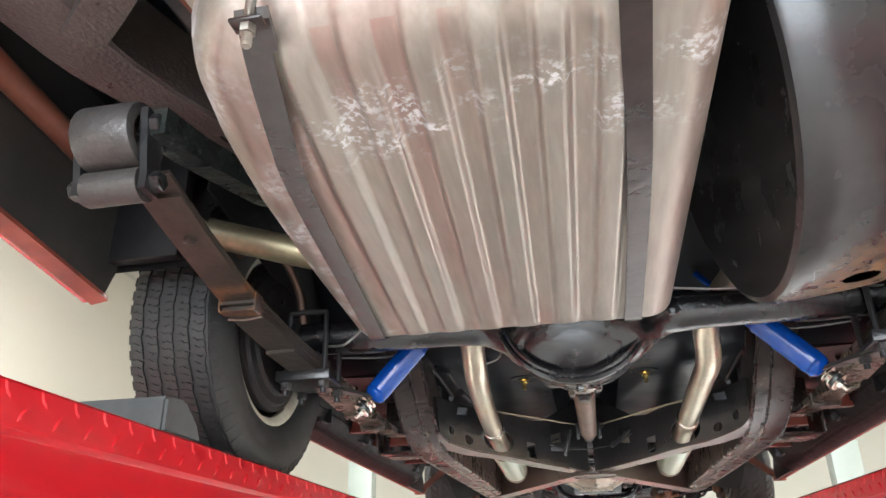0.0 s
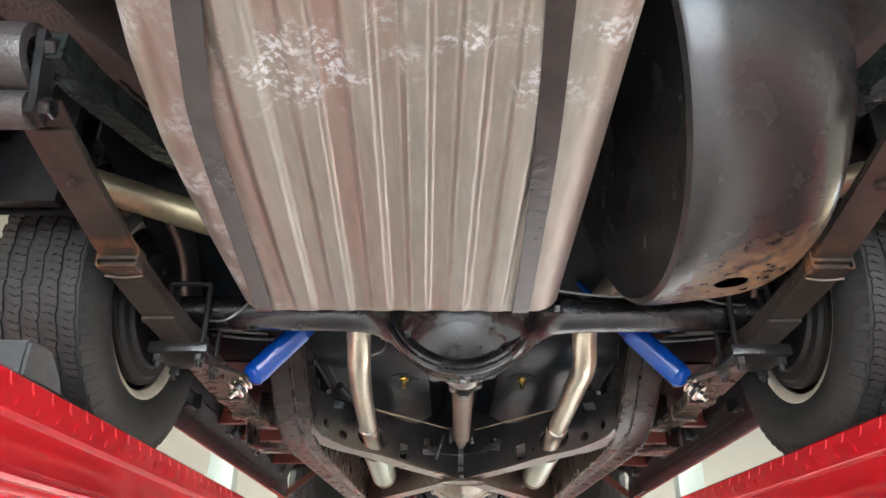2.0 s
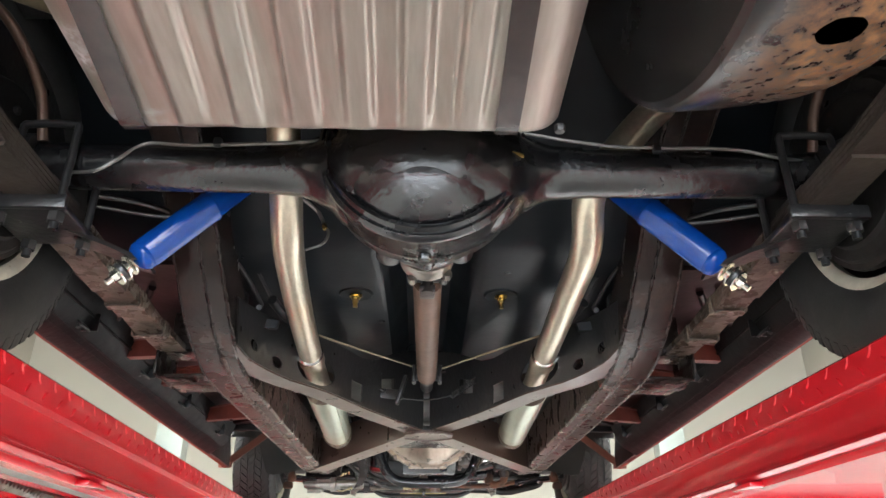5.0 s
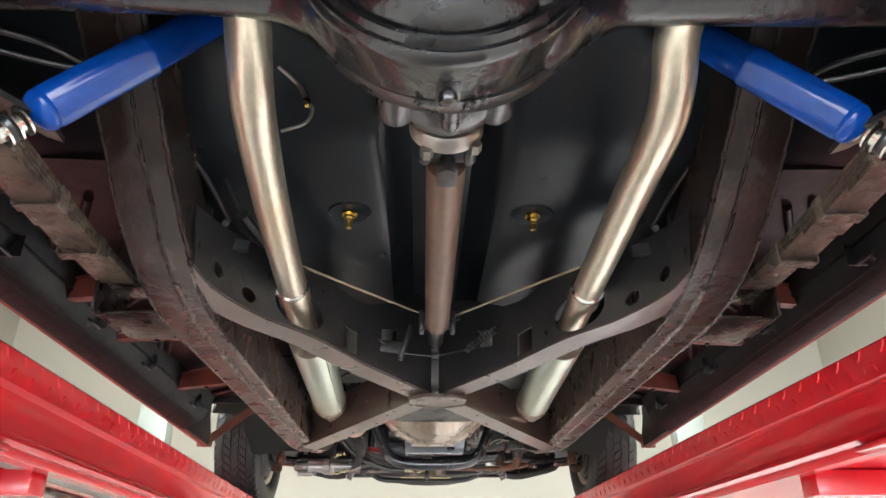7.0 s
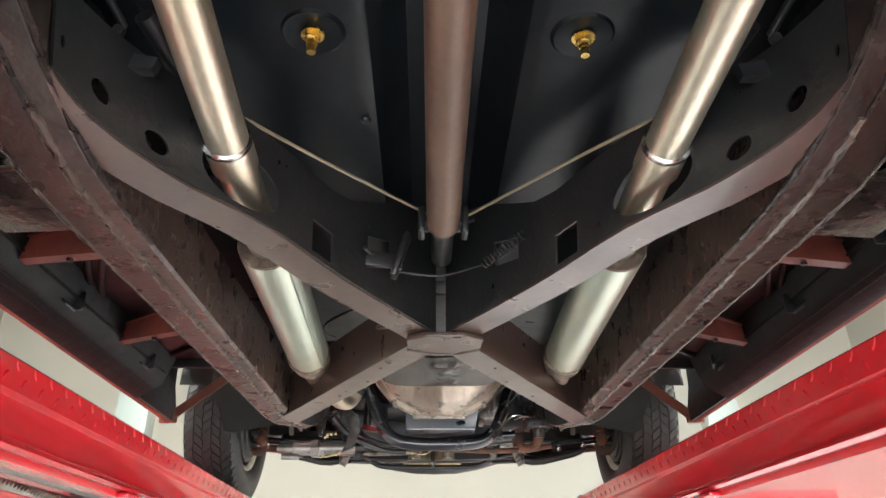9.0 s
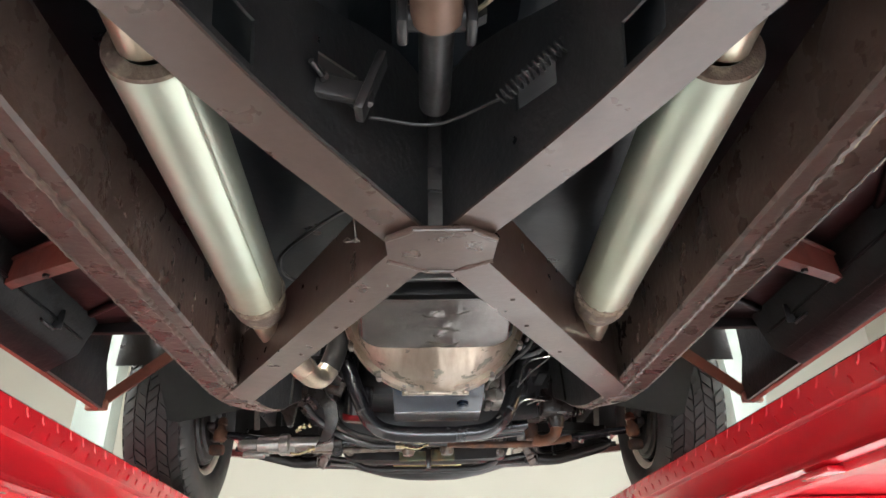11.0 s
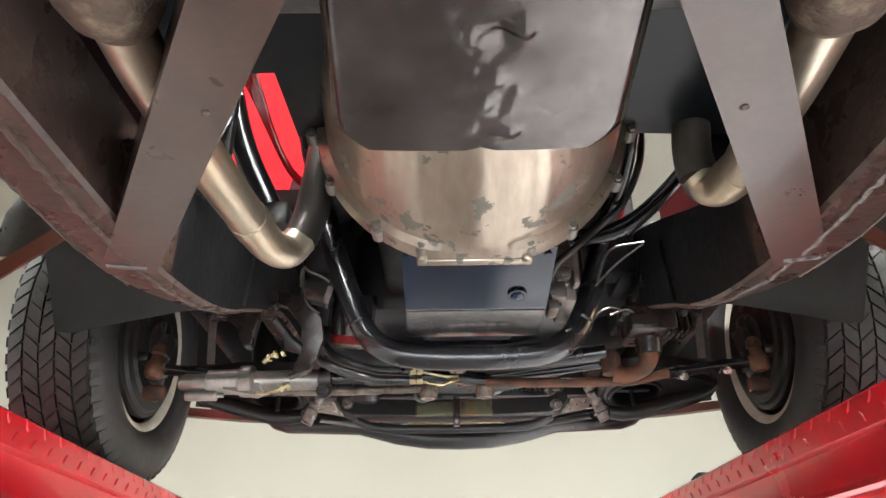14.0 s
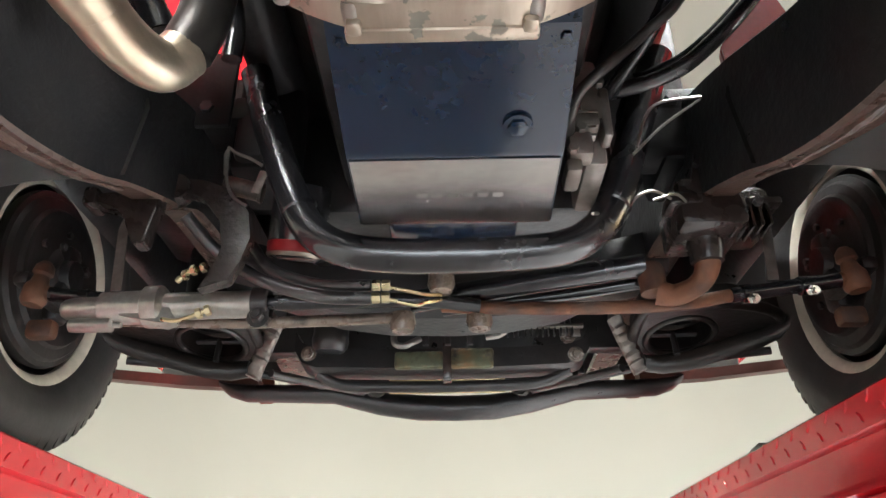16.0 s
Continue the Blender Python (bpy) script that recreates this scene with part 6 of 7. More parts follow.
part("booster_box", boxes(((-0.42, 2.84, 2.13), (0.17, 0.28, 0.14), 0.02)), MATT, car, "black box beside the engine")
part("column_plate", boxes(((-0.385, 2.61, 2.09), (0.11, 0.012, 0.15), 0.004)), MATT, car, "black steel column plate")
part("linkage_joint", boxes(((-0.335, 2.385, 1.965), (0.05, 0.05, 0.05), 0.01)), IRON, car)
for k, (pts, r) in enumerate((([(-0.33, 2.2, 2.35), (-0.3, 2.3, 2.18), (-0.27, 2.4, 2.05), (-0.27, 2.42, 1.98)], 0.014), ([(0.18, 2.5, 1.96), (0.3, 2.45, 1.958), (0.36, 2.42, 1.985), (0.43, 2.38, 2.05), (0.53, 2.34, 2.17)], 0.011), ([(0.2, 2.52, 1.985), (0.31, 2.47, 1.985), (0.37, 2.44, 2.012), (0.44, 2.4, 2.075), (0.54, 2.36, 2.19)], 0.012), ([(0.21, 2.5, 1.93), (0.262, 2.3, 1.93), (0.277, 2.17, 1.99), (0.275, 2.13, 2.1), (0.26, 2.1, 2.2)], 0.009))):
    part("heater_hose", tubes((pts, r, 12)), GLOSS, car, "black engine bay hose")
part("dipstick_tube", tubes(([(0.165, 2.42, 1.845), (0.158, 2.36, 1.83), (0.165, 2.33, 1.84), (0.187, 2.31, 1.852), (0.232, 2.3, 1.89), (0.275, 2.28, 1.925), (0.31, 2.26, 2.0), (0.32, 2.25, 2.1)], 0.0065, 12)), HEADER, car, "bent grey steel dipstick tube")
for k in range(5):
    part("red_cable", tubes(([(-0.395 - 0.012 * k, 2.2, 2.36), (-0.395 - 0.01 * k, 2.27, 2.29), (-0.385 - 0.004 * k, 2.38, 2.23), (-0.36, 2.5 + 0.01 * k, 2.17), (-0.3, 2.56, 2.12)], 0.005, 8)), CARRED, car, "red electrical cable")
for pts in ([(0.264, 2.5, 1.871), (0.31, 2.5, 1.917), (0.369, 2.5, 1.962)], [(0.267, 2.49, 1.875), (0.285, 2.49, 1.925), (0.31, 2.49, 1.95), (0.371, 2.5, 1.966)], [(0.255, 2.55, 1.8), (0.27, 2.55, 1.83), (0.3, 2.56, 1.85), (0.34, 2.6, 1.86)], [(0.3, 2.56, 1.835), (0.335, 2.57, 1.85), (0.36, 2.6, 1.855)], [(0.2, 2.5, 1.78), (0.23, 2.55, 1.81), (0.25, 2.58, 1.84)]):
    part("engine_wire", tubes((pts, 0.0022, 8)), RAM, car)
bm = boxes(((0.2, 2.5, 1.9), (0.03, 0.12, 0.17), 0.008), ((0.185, 2.43, 1.905), (0.055, 0.02, 0.03), 0.006), ((0.18, 2.42, 1.86), (0.045, 0.03, 0.022), 0.006), ((0.176, 2.42, 1.825), (0.03, 0.03, 0.035), 0.006), ((0.212, 2.425, 1.875), (0.012, 0.03, 0.075), 0.004), ((0.167, 2.44, 1.8), (0.02, 0.05, 0.02), 0.005))
lathe(bm, [(0, -0.03), (0.012, -0.03), (0.014, -0.02), (0.017, -0.018), (0.017, 0.02), (0, 0.02)], axis((0.196, 2.43, 1.882), (0.1, -1, -0.1)), 18)
for bx, bz in ((0.168, 1.895), (0.206, 1.915), (0.178, 1.845), (0.165, 1.815)):
    bolt(bm, (bx, 2.408, bz), (0, -1, 0), 0.007, 0.008)
for k in range(4):
    box(bm, (0.186, 2.412, 1.872 - 0.012 * k), (0.03 - 0.004 * k, 0.012, 0.004), 0.001)
part("starter_bracket", bm, CASTBR, car, "rough grey starter bracket")
bm = bmesh.new()
lathe(bm, [(0, -0.03), (0.012, -0.03), (0.0145, -0.026), (0.0145, 0.024), (0.017, 0.026), (0.017, 0.03), (0, 0.03)], axis((-0.298, 2.62, 1.905), (1, 0.2, -0.2)), 20)
pump = part("fuel_pump", bm, SPRING, car, "small brownish fuel pump")
part("pump_plate", boxes(((-0.268, 2.6, 1.903), (0.014, 0.003, 0.04), 0.001, Matrix.Rotation(0.25, 4, "Y"))), SPRING, pump, "pale printed plate")
for pts in ([(-0.323, 2.6, 1.968), (-0.322, 2.6, 1.94), (-0.318, 2.6, 1.905), (-0.305, 2.6, 1.878), (-0.282, 2.6, 1.861)], [(-0.323, 2.6, 1.968), (-0.31, 2.6, 1.957), (-0.285, 2.6, 1.945), (-0.268, 2.6, 1.933)], [(-0.325, 2.605, 1.967), (-0.33, 2.61, 1.96), (-0.33, 2.62, 1.93)]):
    part("pump_wire", tubes((pts, 0.0026, 8)), LINE, pump)
# oil filter
bm = bmesh.new()
lathe(bm, [(0, -0.055), (0.034, -0.055), (0.042, -0.05), (0.045, -0.04), (0.045, 0.06), (0, 0.06)], axis((-0.222, 2.68, 1.872), (0.1, -0.36, 1)), 32)
of = part("oil_filter", bm, GLOSS, car, "black oil filter with a red and white band")
bm = bmesh.new()
lathe(bm, [(0.0445, -0.046), (0.0462, -0.042), (0.0462, -0.03), (0.045, -0.028)], axis((-0.222, 2.68, 1.872), (0.1, -0.36, 1)), 32)
part("red_band", bm, DARKRED, of)
bm = bmesh.new()
lathe(bm, [(0.0435, -0.0525), (0.0453, -0.0505), (0.0464, -0.046)], axis((-0.222, 2.68, 1.872), (0.1, -0.36, 1)), 32)
part("rim_band", bm, CHROMED, of)
# red gusset between frame and engine bay, its shade put into the colour
bm = bmesh.new()
prism(bm, [(0.412, 2.49, 1.985), (0.408, 2.49, 2.045), (0.5, 2.49, 2.185), (0.535, 2.49, 2.06)], (0.01, 0.03, 0.01))
bmesh.ops.bevel(bm, geom=bm.edges[:], offset=0.003, segments=2, affect="EDGES")
part("red_gusset", bm, DARKRED, car, "red gusset panel with shade in its colour")
# U-shaped tube under the engine
CROSSY = 2.54
path = [(-0.275, 2.06), (-0.258, 2.0), (-0.237, 1.935), (-0.205, 1.85), (-0.175, 1.79), (-0.13, 1.757), (-0.06, 1.745), (0.02, 1.743), (0.1, 1.745), (0.17, 1.754), (0.212, 1.779), (0.24, 1.822), (0.27, 1.9), (0.302, 1.99), (0.335, 2.08)]
cross = part("tube_crossmember", tubes(([(x, CROSSY, z) for x, z in path], 0.0235, 28)), GLOSS, car, "gloss-black bent tube crossmember")
for x, z, w in ((-0.19, 1.818, -0.5), (0.238, 1.818, 0.5)):
    bm = lathe(bmesh.new(), [(0.0228, -0.005), (0.0256, -0.001), (0.0256, 0.002), (0.0228, 0.005)], axis((x, CROSSY, z), (w, 0, 1)), 24)
    part("tube_weld", bm, GLOSS, cross)

# -- steering --
bm = bmesh.new()
ax = axis((-0.6, 2.74, 1.761), (1, 0, 0.015))
lathe(bm, [(0, 0), (0.012, 0.0), (0.016, 0.006), (0.019, 0.02), (0.019, 0.06), (0.026, 0.064), (0.027, 0.13), (0.033, 0.133), (0.034, 0.137), (0.034, 0.158), (0.03, 0.162), (0.022, 0.165), (0.022, 0.305), (0.0, 0.305)], ax, 32)
ram = part("steering_ram", bm, RAM, car, "satin steel power steering ram")
bm = bmesh.new()
lathe(bm, [(0, 0.02), (0.0105, 0.02), (0.0115, 0.03), (0.0115, 0.085), (0.005, 0.088), (0.005, 0.1), (0, 0.1)], axis((-0.6, 2.735, 1.732), (1, 0, 0)), 20)
prism(bm, [(-0.50, 2.72, 1.742), (-0.43, 2.72, 1.728), (-0.415, 2.72, 1.735), (-0.425, 2.72, 1.76), (-0.5, 2.72, 1.755)], (0, 0.03, 0))
part("valve_body", bm, RAM, ram)
bm = bmesh.new()
lathe(bm, [(0.0225, -0.014), (0.026, -0.012), (0.026, 0.012), (0.0225, 0.014)], axis((-0.285, 2.74, 1.766), (1, 0, 0)), 24, True)
box(bm, (-0.285, 2.735, 1.742), (0.026, 0.02, 0.03), 0.004)
bolt(bm, (-0.285, 2.726, 1.737), (0, -1, 0), 0.011, 0.012, 0.004, 0.017)
part("ram_clamp", bm, IRON, ram)
part("ram_rod", tubes(([(-0.3, 2.74, 1.767), (-0.05, 2.745, 1.77), (0.06, 2.76, 1.765)], 0.012, 16)), GLOSS, ram)
for pts, r, nuts, d in (([(-0.42, 2.725, 1.8), (-0.405, 2.72, 1.812), (-0.385, 2.71, 1.815)], 0.005, ((-0.41, 2.722, 1.809), (-0.395, 2.715, 1.814), (-0.378, 2.71, 1.816)), (1, -0.2, 0.15)), ([(-0.43, 2.715, 1.732), (-0.405, 2.712, 1.728), (-0.38, 2.71, 1.735), (-0.355, 2.71, 1.745)], 0.0035, ((-0.375, 2.71, 1.737), (-0.362, 2.71, 1.742)), (1, 0, 0.4))):
    bm = bmesh.new()
    tube(bm, pts, r, 10)
    for p in nuts:
        bolt(bm, p, d, 0.0085, 0.008)
    part("ram_fitting", bm, PALEBRASS, ram, "brass hydraulic hose fitting")
for dz in (0, 0.02):
    bm = bmesh.new()
    tube(bm, [(-0.075, 2.66, 1.734 + dz), (-0.04, 2.67, 1.73 + dz), (-0.02, 2.68, 1.738 + dz * 0.6), (0.0, 2.7, 1.75 + dz * 0.4)], 0.003, 8)
    for k in range(2):
        bolt(bm, (-0.1 + 0.014 * k, 2.655, 1.735 + dz), (1, 0, 0), 0.008, 0.012)
    part("line_fitting", bm, PALEBRASS, car, "brass pipe union with a bent line")
part("hydraulic_hose", tubes(([(-0.1, 2.655, 1.735), (-0.18, 2.66, 1.742), (-0.27, 2.67, 1.775), (-0.34, 2.66, 1.82), (-0.38, 2.62, 1.86)], 0.01, 14)), BLACK, car, "black rubber hydraulic hose")
part("hydraulic_hose", tubes(([(-0.1, 2.655, 1.755), (-0.18, 2.67, 1.765), (-0.26, 2.69, 1.8), (-0.3, 2.7, 1.85)], 0.009, 14)), BLACK, car, "black rubber hydraulic hose")
part("drag_link", tubes(([(0.0, 2.775, 1.772), (0.08, 2.765, 1.763), (0.2, 2.765, 1.76), (0.36, 2.765, 1.762), (0.47, 2.77, 1.78)], 0.0108, 16)), RUST, car, "rusty brown steering link")
part("centre_link", tubes(([(-0.55, 2.785, 1.76), (-0.3, 2.785, 1.752), (-0.05, 2.785, 1.757)], 0.0095, 16)), SPRING, car, "dark rust-streaked steering link")
for s in (-1, 1):
    bm = bmesh.new()
    tube(bm, [(s * 0.465, 2.77, 1.779), (s * 0.56, 2.77, 1.792), (s * 0.645, 2.768, 1.802)], 0.0125, 16)
    for t in (0.49, 0.585):
        lathe(bm, [(0.0125, -0.008), (0.0155, -0.007), (0.0155, 0.007), (0.0125, 0.008)], axis((s * t, 2.77, 1.782 + (t - 0.49) * 0.13), (1, 0, 0.13)), 18, True)
    tie = part("tie_rod_sleeve", bm, GLOSS, car, "black tie rod adjusting sleeve")
    for t in (0.492, 0.588):
        bm = bmesh.new()
        bolt(bm, (s * t, 2.755, 1.767 + (t - 0.49) * 0.13), (0.2 * s, -1, -0.4), 0.009, 0.01, 0.006)
        part("clamp_bolt", bm, CHROME, tie)
    bm = bmesh.new()
    lathe(bm, [(0, -0.022), (0.016, -0.022), (0.021, -0.014), (0.021, 0.008), (0.015, 0.018), (0.012, 0.03), (0.017, 0.034), (0.015, 0.048), (0.008, 0.056), (0.0, 0.056)], axis((s * 0.668, 2.765, 1.803), (-0.1 * s, 0, 1)), 24)
    tube(bm, [(s * 0.645, 2.768, 1.802), (s * 0.668, 2.765, 1.803)], 0.013, 14)
    part("tie_rod_end", bm, RUST, car, "rust-streaked tie rod end joint")
    # lower control arm
    bm = bmesh.new()
    cx, cy, n = s * 0.457, 3.027, 40
    poly = [(s * 0.365, 2.915), (s * 0.52, 2.905), (s * 0.62, 2.94), (s * 0.642, 2.99), (s * 0.57, 3.07), (s * 0.47, 3.13), (s * 0.4, 3.12), (s * 0.368, 3.05)]
    ring_o, ring_i = [], []
    for k in range(n):
        a = 2 * math.pi * k / n
        d = Vector((math.cos(a), math.sin(a)))
        best = 9
        for (ax0, ay0), (ax1, ay1) in zip(poly, poly[1:] + poly[:1]):
            ex_, ey_ = ax1 - ax0, ay1 - ay0
            den = d.x * ey_ - d.y * ex_
            if abs(den) > 1e-9:
                t = ((ax0 - cx) * ey_ - (ay0 - cy) * ex_) / den
                u = ((ax0 - cx) * d.y - (ay0 - cy) * d.x) / den
                if t > 0 and -1e-6 <= u <= 1 + 1e-6:
                    best = min(best, t)
        ring_o.append((cx + d.x * best, cy + d.y * best))
        ring_i.append((cx + d.x * 0.064, cy + d.y * 0.078))
    zf = lambda y: 1.806 - (y - 3.03) * 0.1
    loft(bm, [[(x, y, zf(y) + h) for x, y in r] + [(r[0][0], r[0][1], zf(r[0][1]) + h)] for r, h in ((ring_o, 0.045), (ring_o, 0.0), ([(cx + (x - cx) * 1.12, cy + (y - cy) * 1.12) for x, y in ring_i], 0.0), (ring_i, 0.008), (ring_i, 0.05))], closed=False)
    bmesh.ops.remove_doubles(bm, verts=bm.verts, dist=0.0003)
    arm = part("lower_control_arm", bm, ARM, car, "grimy pressed-steel lower control arm")
    rim = [(x, y, zf(y) + 0.006) for x, y in ring_o[::2]]
    part("arm_rim", tubes((rim + rim[:1], 0.011, 12, 2)), ARM, arm)
    rim = [(x, y, zf(y) + 0.001) for x, y in ring_i[::2]]
    part("hole_rim", tubes((rim + rim[:1], 0.0065, 10, 2)), ARM, arm)
    bm = bmesh.new()
    tube(bm, [(s * 0.4, 3.08, 1.83), (s * 0.52, 3.08, 1.83)], 0.006, 8)
    tube(bm, [(s * 0.46, 3.08, 1.835), (s * 0.46, 3.07, 1.785)], 0.0065, 10)
    part("shock_stud", bm, IRON, arm)
    # deep rolled flange along the front edge
    bm = bmesh.new()
    bar = [(0.642, 2.97, 1.802, 0.016), (0.632, 2.985, 1.793, 0.019), (0.6, 3.01, 1.784, 0.02), (0.54, 3.045, 1.774, 0.02), (0.48, 3.08, 1.765, 0.021), (0.435, 3.1, 1.764, 0.02), (0.4, 3.1, 1.768, 0.018)]
    loft(bm, [[(s * x, y + 0.016 * math.cos(a), z + 0.01 + w * 1.0 * math.sin(a)) for a in [2 * math.pi * k / 12 for k in range(12)]] for x, y, z, w in bar])
    part("front_flange", bm, ARM, arm)
    bm = bmesh.new()
    sec = []
    for k in range(25):
        t = k / 24
        c = Vector((s * (0.332 + 0.052 * t), 3.02 + 0.055 * t, 1.845 - 0.094 * t))
        e = 0.0022 * math.sin(k * 1.6) + 0.001 * math.sin(k * 4.1 + s)
        sec.append([c + Vector((i * s, j, 0.5 * i)) for i, j in ((-0.013 - e, -0.004), (-0.009, -0.009 - e), (0.009, -0.009 - e), (0.013 + e, -0.004), (0.012, 0.008), (-0.012, 0.008))])
    part("bump_bracket", loft(bm, sec), CASTBR, arm, "rough grey cast bump bracket")
    # sway rod and front bracket
    bm = lathe(bmesh.new(), [(0, -0.02), (0.02, -0.02), (0.026, -0.013), (0.026, 0.004), (0.02, 0.012), (0, 0.012)], axis((s * 0.189, 3.53, 1.858), (s * 0.2, 1, 0.1)), 24)
    part("strut_bushing", bm, FLAP, car, "round black rubber strut bushing")
    part("strut_rod", tubes(([(s * 0.36, 3.12, 1.775), (s * 0.26, 3.3, 1.8), (s * 0.215, 3.44, 1.83), (s * 0.196, 3.5, 1.852), (s * 0.189, 3.55, 1.86)], 0.0085, 12), ([(s * 0.75, 3.3, 1.87), (s * 0.5, 3.36, 1.86), (s * 0.3, 3.43, 1.842), (s * 0.21, 3.47, 1.835)], 0.01, 12)), BLACK, car, "black steel strut rod")
    bm = boxes(((s * 0.5, 3.63, 1.9), (0.035, 0.012, 0.09), 0.002), ((s * 0.535, 3.61, 1.9), (0.018, 0.012, 0.07), 0.002))
    part("valance_bracket", bm, LIP, car, "red-brown flat bracket")
    bm = bmesh.new()
    lathe(bm, [(0, -0.012), (0.016, -0.012), (0.018, 0), (0.016, 0.01), (0, 0.01)], axis((s * 0.56, 3.55, 1.885), (0, -1, -0.3)), 18)
    part("rubber_stop", bm, OXIDE, car)
    bm = bmesh.new()
    loft(bm, [[(s * x, 3.58, z), (s * x, 3.63, z), (s * x, 3.63, z + 0.016), (s * x, 3.58, z + 0.016)] for x, z in ((0.58, 1.892), (0.7, 1.905), (0.9, 1.917))])
    part("front_valance", bm, LIP, car, "brown-black lower front valance")
    # brake hose strip in the wheel house
    bm = bmesh.new()
    loft(bm, [[(s * (x - 0.009), y, z), (s * (x + 0.009), y, z), (s * (x + 0.009), y + 0.003, z), (s * (x - 0.009), y + 0.003, z)] for x, y, z in ((0.565, 2.83, 2.03), (0.575, 2.82, 1.95), (0.57, 2.82, 1.89), (0.565, 2.82, 1.83))])
    part("shield_strip", bm, CASTBR, car, "rough grey steel strip")
    # upright and ball joints
    bm = boxes(((s * 0.735, 2.945, 1.9), (0.035, 0.05, 0.16), 0.015), ((s * 0.7, 2.83, 1.832), (0.03, 0.14, 0.026), 0.01))
    lathe(bm, [(0, -0.02), (0.03, -0.02), (0.036, -0.01), (0.036, 0.02), (0, 0.02)], axis((s * 0.735, 2.95, 1.92), (s, 0, 0)), 24)
    for q, w in ((2.9, 1.96), (3.0, 1.95), (2.91, 1.86)):
        bolt(bm, (s * 0.728, q, w), (-s, 0, 0), 0.008, 0.008)
    part("steering_knuckle", bm, IRON, car)
    bm = boxes(((s * 0.70, 2.86, 1.775), (0.05, 0.03, 0.035), 0.01))
    part("ball_joint", bm, RUST, car)
# curved suspension crossmember
bm = bmesh.new()
loft(bm, [[(x, y - 0.05, z + 0.034), (x, y - 0.035, z + 0.014), (x, y + 0.05, z + 0.012), (x, y + 0.06, z + 0.1), (x, y - 0.05, z + 0.1)] for x, y, z in ((-0.42, 2.95, 1.88), (-0.3, 2.95, 1.845), (-0.2, 2.95, 1.81), (-0.1, 2.95, 1.795), (0.02, 2.95, 1.792), (0.12, 2.95, 1.797), (0.22, 2.95, 1.815), (0.3, 2.95, 1.85), (0.42, 2.95, 1.88))])
part("suspension_crossmember", bm, BLACK, car, "black curved suspension crossmember")
part("relay_rod", tubes(([(-0.05, 2.8, 1.79), (0.15, 2.75, 1.8), (0.32, 2.72, 1.812)], 0.019, 18), ([(0.0, 2.8, 1.775), (0.2, 2.78, 1.79), (0.32, 2.76, 1.8)], 0.011, 14)), GLOSS, car, "gloss-black relay rods")
for x, y, z in ((-0.065, 2.79, 1.752), (0.06, 2.785, 1.752), (0.0, 2.72, 1.79)):
    bm = lathe(bmesh.new(), [(0, -0.02), (0.017, -0.018), (0.022, -0.006), (0.02, 0.012), (0, 0.014)], Matrix.Translation((x, y, z)), 20)
    part("link_joint", bm, SPRING, car)
# steering box and pitman arm on the right
bm = boxes(((0.4, 2.66, 1.86), (0.1, 0.12, 0.08), 0.012), ((0.47, 2.7, 1.88), (0.08, 0.1, 0.07), 0.015))
lathe(bm, [(0.0, -0.035), (0.024, -0.035), (0.027, -0.02), (0.03, 0.02), (0, 0.02)], axis((0.4, 2.665, 1.825), (0, -0.1, 1)), 24)
tube(bm, [(0.41, 2.6, 1.95), (0.4, 2.64, 1.9)], 0.012, 10)
prism(bm, [(0.37, 2.6, 1.88), (0.43, 2.6, 1.88), (0.412, 2.6, 2.0), (0.4, 2.6, 2.0)], (0, 0.01, 0))
box(bm, (0.36, 2.62, 1.862), (0.05, 0.05, 0.02), 0.006)
box(bm, (0.47, 2.635, 1.866), (0.075, 0.04, 0.012), 0.004)
steer = part("steering_box", bm, KICK, car, "greasy dark steering box")
for k in range(5):
    part("rib", boxes(((0.432 + 0.013 * k, 2.64, 1.842 + 0.002 * k), (0.004, 0.05, 0.05), 0.001)), KICK, steer)
for bx, bz in ((0.404, 1.975), (0.385, 1.917), (0.46, 1.85)):
    part("box_bolt", bolt(bmesh.new(), (bx, 2.598, bz), (0, -1, 0), 0.007, 0.008), IRON, steer)
bm = bmesh.new()
tube(bm, [(0.4, 2.665, 1.805), (0.402, 2.675, 1.79), (0.398, 2.69, 1.775), (0.385, 2.705, 1.765), (0.36, 2.72, 1.76), (0.335, 2.725, 1.767)], [0.018, 0.019, 0.017, 0.016, 0.017, 0.02], 18)
lathe(bm, [(0, -0.022), (0.02, -0.02), (0.022, 0.018), (0.016, 0.03), (0, 0.03)], axis((0.33, 2.725, 1.785), (0, 0, 1)), 20)
part("pitman_arm", bm, RUST, car, "rusty orange pitman arm")
# brackets on the left
bm = bmesh.new()
arc = [(-0.40, 1.905), (-0.37, 1.9), (-0.33, 1.885), (-0.298, 1.845), (-0.29, 1.8), (-0.302, 1.76), (-0.315, 1.735)]
loft(bm, [[(x - 0.022, 2.6, z - 0.006), (x + 0.018, 2.6, z + 0.008), (x + 0.018, 2.622, z + 0.008), (x - 0.022, 2.622, z - 0.006)] for x, z in arc])
lathe(bm, [(0, -0.015), (0.022, -0.015), (0.024, 0.01), (0, 0.01)], axis((-0.39, 2.6, 1.89), (0, 1, 0)), 18)
part("idler_bracket", bm, KICK, car, "dark curved idler bracket")
bm = bmesh.new()
prism(bm, [(-0.487, 2.55, 1.858), (-0.405, 2.55, 1.862), (-0.401, 2.55, 1.872), (-0.39, 2.55, 1.868), (-0.394, 2.55, 1.84), (-0.403, 2.55, 1.778), (-0.418, 2.55, 1.777), (-0.43, 2.55, 1.8), (-0.436, 2.55, 1.824), (-0.452, 2.55, 1.837), (-0.487, 2.55, 1.843)], (0, 0.03, 0))
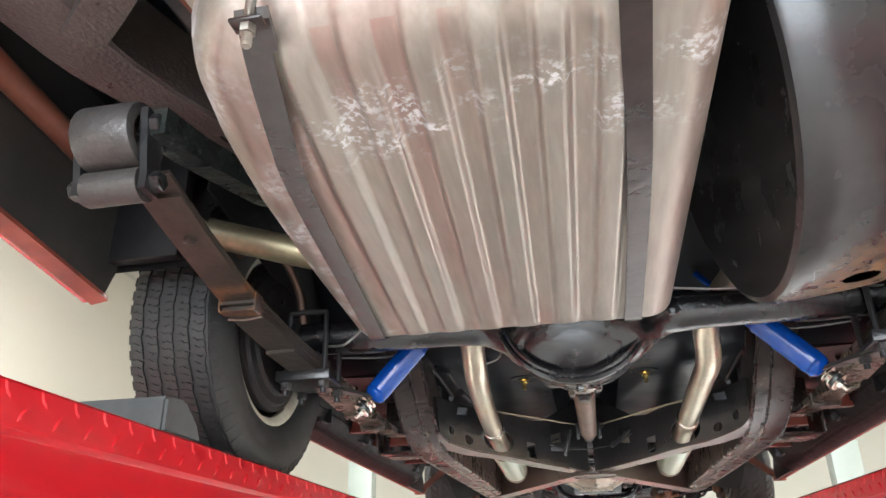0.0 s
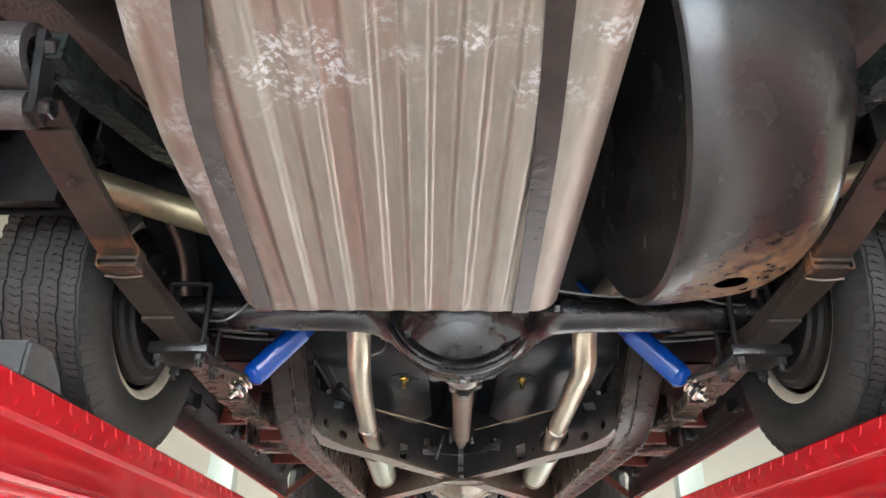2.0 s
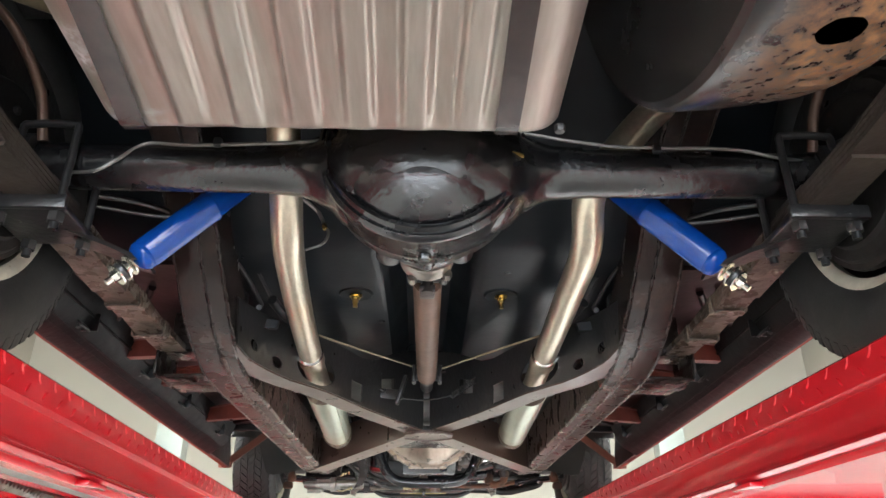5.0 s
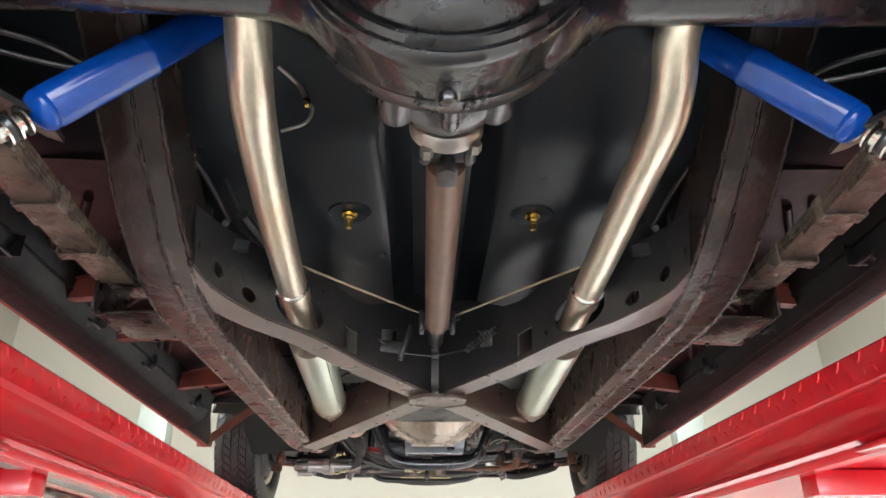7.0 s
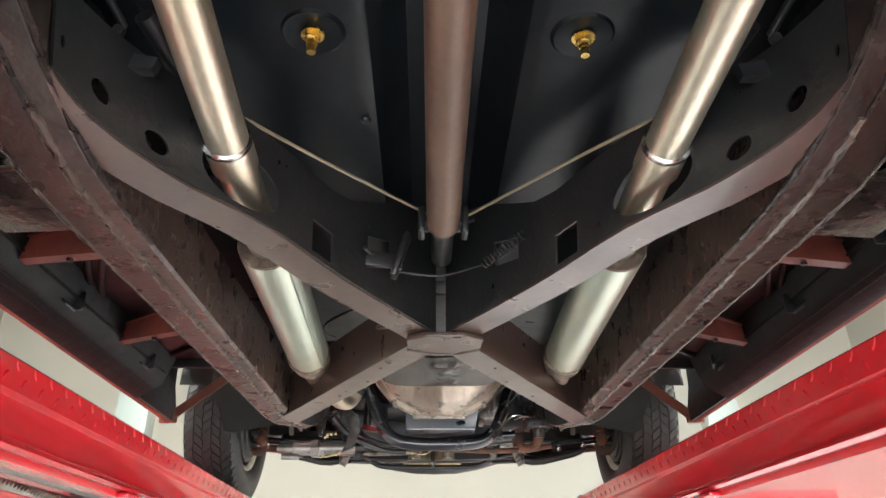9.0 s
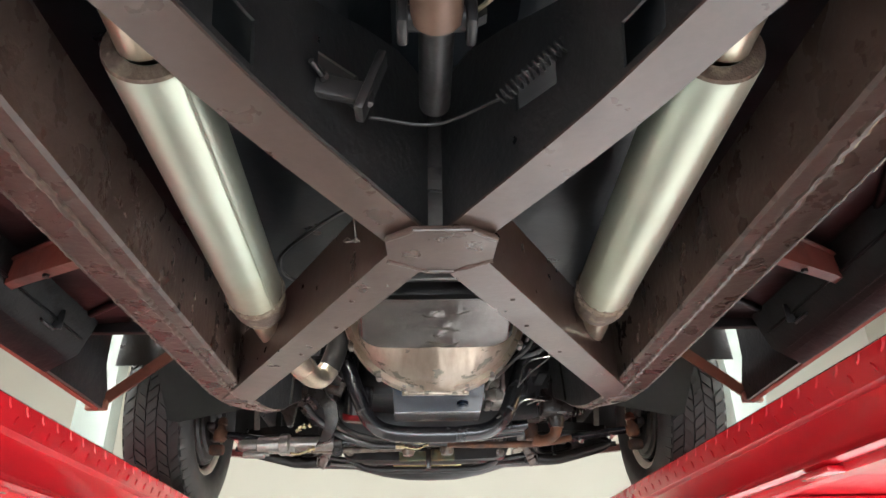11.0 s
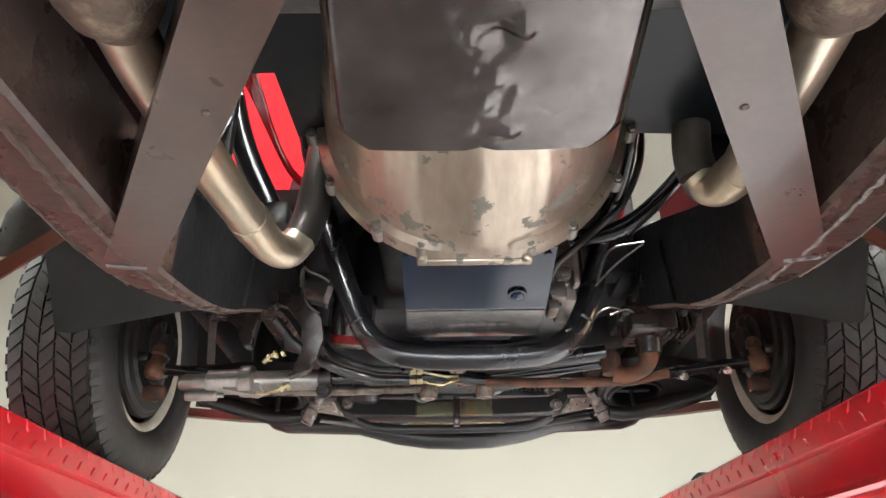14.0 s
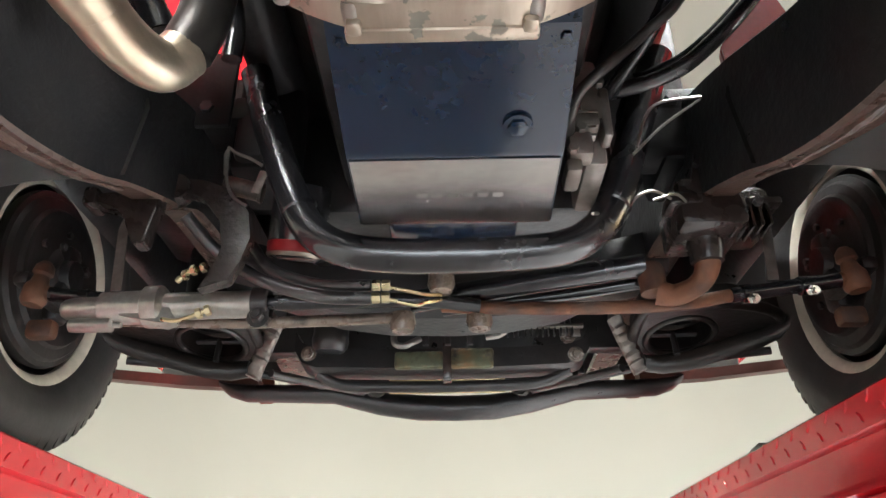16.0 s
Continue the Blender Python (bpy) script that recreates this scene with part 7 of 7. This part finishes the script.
bmesh.ops.bevel(bm, geom=bm.edges[:], offset=0.003, segments=2, affect="EDGES")
box(bm, (-0.487, 2.56, 1.85), (0.02, 0.04, 0.03), 0.006)
part("stop_bracket", bm, KICK, car, "dark brown cast stop bracket")
# radiator foot, front beam
bm = bmesh.new()
loft(bm, [[(x, 3.12, z + 0.004), (x, 3.128, z), (x, 3.19, z), (x, 3.2, z + 0.05), (x, 3.12, z + 0.045)] for x, z in ((-0.315, 1.82), (-0.3, 1.795), (-0.27, 1.783), (-0.1, 1.778), (0.1, 1.778), (0.25, 1.783), (0.285, 1.795), (0.3, 1.82))])
rad = part("radiator_support", bm, IRON, car, "black lower radiator support tray")
part("support_lip", tubes(([(-0.27, 3.16, 1.785), (-0.22, 3.17, 1.763), (-0.1, 3.17, 1.757), (0.1, 3.17, 1.757), (0.2, 3.17, 1.763), (0.26, 3.16, 1.785)], 0.012, 12)), IRON, rad)
part("filter_can", lathe(bmesh.new(), [(0, -0.045), (0.028, -0.045), (0.036, -0.036), (0.038, -0.02), (0.036, -0.01), (0.036, 0.06), (0, 0.06)], axis((-0.235, 3.09, 1.855), (0.05, -0.1, 1)), 24), IRON, rad, "dark round canister")
part("can_strap", lathe(bmesh.new(), [(0.0365, -0.006), (0.039, -0.004), (0.039, 0.004), (0.0365, 0.006)], axis((-0.235, 3.09, 1.87), (0.05, -0.1, 1)), 24, True), GLOSS, rad)
bm = bmesh.new()
for x, w, h in ((-0.055, 0.1, 0.036), (0.054, 0.088, 0.042)):
    box(bm, (x, 3.114, 1.777 + h / 2), (w, 0.02, h), 0.006)
bmesh.ops.subdivide_edges(bm, edges=bm.edges[:], cuts=3, use_grid_fill=True)
for v in bm.verts:
    v.co += Vector((0, 1, 0.4)) * noise.noise(v.co * 60) * 0.004
part("radiator_tank", bm, VERD, rad, "corroded green and brown radiator tank")
part("radiator_strap", boxes(((0.003, 3.094, 1.788), (0.017, 0.006, 0.075), 0.002), ((0.003, 3.11, 1.752), (0.017, 0.035, 0.005), 0.001)), STRAP, rad)
for k in range(12):
    part("cooling_fin", boxes(((0.13 + 0.012 * k, 3.1, 1.875), (0.003, 0.02, 0.07), 0.001)), IRON, rad)
part("fin_rail", boxes(((0.2, 3.095, 1.858), (0.17, 0.012, 0.008), 0.002)), CHROMED, rad)
for bx, bz in ((0.255, 1.845), (0.268, 1.805), (-0.285, 1.815)):
    part("support_bolt", bolt(bmesh.new(), (bx, 3.118, bz), (0, -1, -0.2), 0.011, 0.009, 0.004, 0.016), SPRING, rad)
part("corner_tab", boxes(((0.26, 3.11, 1.85), (0.04, 0.006, 0.02), 0.002)), CASTBR, rad)
part("drain_pipe", tubes(([(-0.1, 3.03, 1.86), (-0.1, 3.03, 1.812), (-0.095, 3.03, 1.8), (-0.08, 3.03, 1.797), (-0.066, 3.03, 1.803), (-0.05, 3.04, 1.815)], 0.0065, 10)), LINE, rad)
part("drain_pipe", tubes(([(0.145, 3.03, 1.87), (0.13, 3.03, 1.84), (0.11, 3.03, 1.818), (0.08, 3.03, 1.812)], 0.0065, 10)), LINE, rad)
for k in range(3):
    part("hanging_clip", boxes(((-0.04 + 0.045 * k, 3.08, 1.835), (0.012, 0.01, 0.04), 0.002)), IRON, rad)
part("front_lower_panel", boxes(((0, 3.47, 1.945), (0.66, 0.015, 0.2), 0.004)), MATT, car, "black lower front panel")
bm = bmesh.new()
sec = []
for x, z, h in ((-0.6, 1.892, 0.02), (-0.575, 1.872, 0.035), (-0.53, 1.858, 0.045), (-0.45, 1.856, 0.045), (-0.3, 1.85, 0.05), (-0.18, 1.818, 0.06), (-0.08, 1.803, 0.065), (0.02, 1.8, 0.065), (0.12, 1.803, 0.065), (0.22, 1.82, 0.06), (0.33, 1.85, 0.05), (0.48, 1.856, 0.045), (0.54, 1.858, 0.045), (0.585, 1.872, 0.035), (0.61, 1.892, 0.02)):
    sec.append([(x, 3.55 + 0.035 * math.cos(a), z - 0.02 + h / 2 + h / 2 * math.sin(a)) for a in [2 * math.pi * k / 14 for k in range(14)]])
loft(bm, sec)
part("front_beam", bm, BLACK, car, "black curved front beam", 50)
for s in (-1, 1):
    bm = loft(bmesh.new(), [[(s * x, y, z), (s * x, y + 0.05, z + 0.004), (s * x, y + 0.05, z + 0.03), (s * x, y, z + 0.026)] for x, y, z in ((0.5, 3.53, 1.868), (0.68, 3.52, 1.875), (0.9, 3.5, 1.893))])
    part("valance_edge", bm, VALANCE, car, "dark red-brown lower valance edge")
part("grille_panel", boxes(((0, 3.75, 2.04), (1.7, 0.03, 0.16), 0.01), ((0, 3.5, 2.02), (1.2, 0.5, 0.02), 0.004)), BLACK, car)
part("yellow_panel", boxes(((0.0, 3.3, 1.797), (0.265, 0.006, 0.034), 0.002)), YELLOWISH, car, "dull yellow sheet panel")
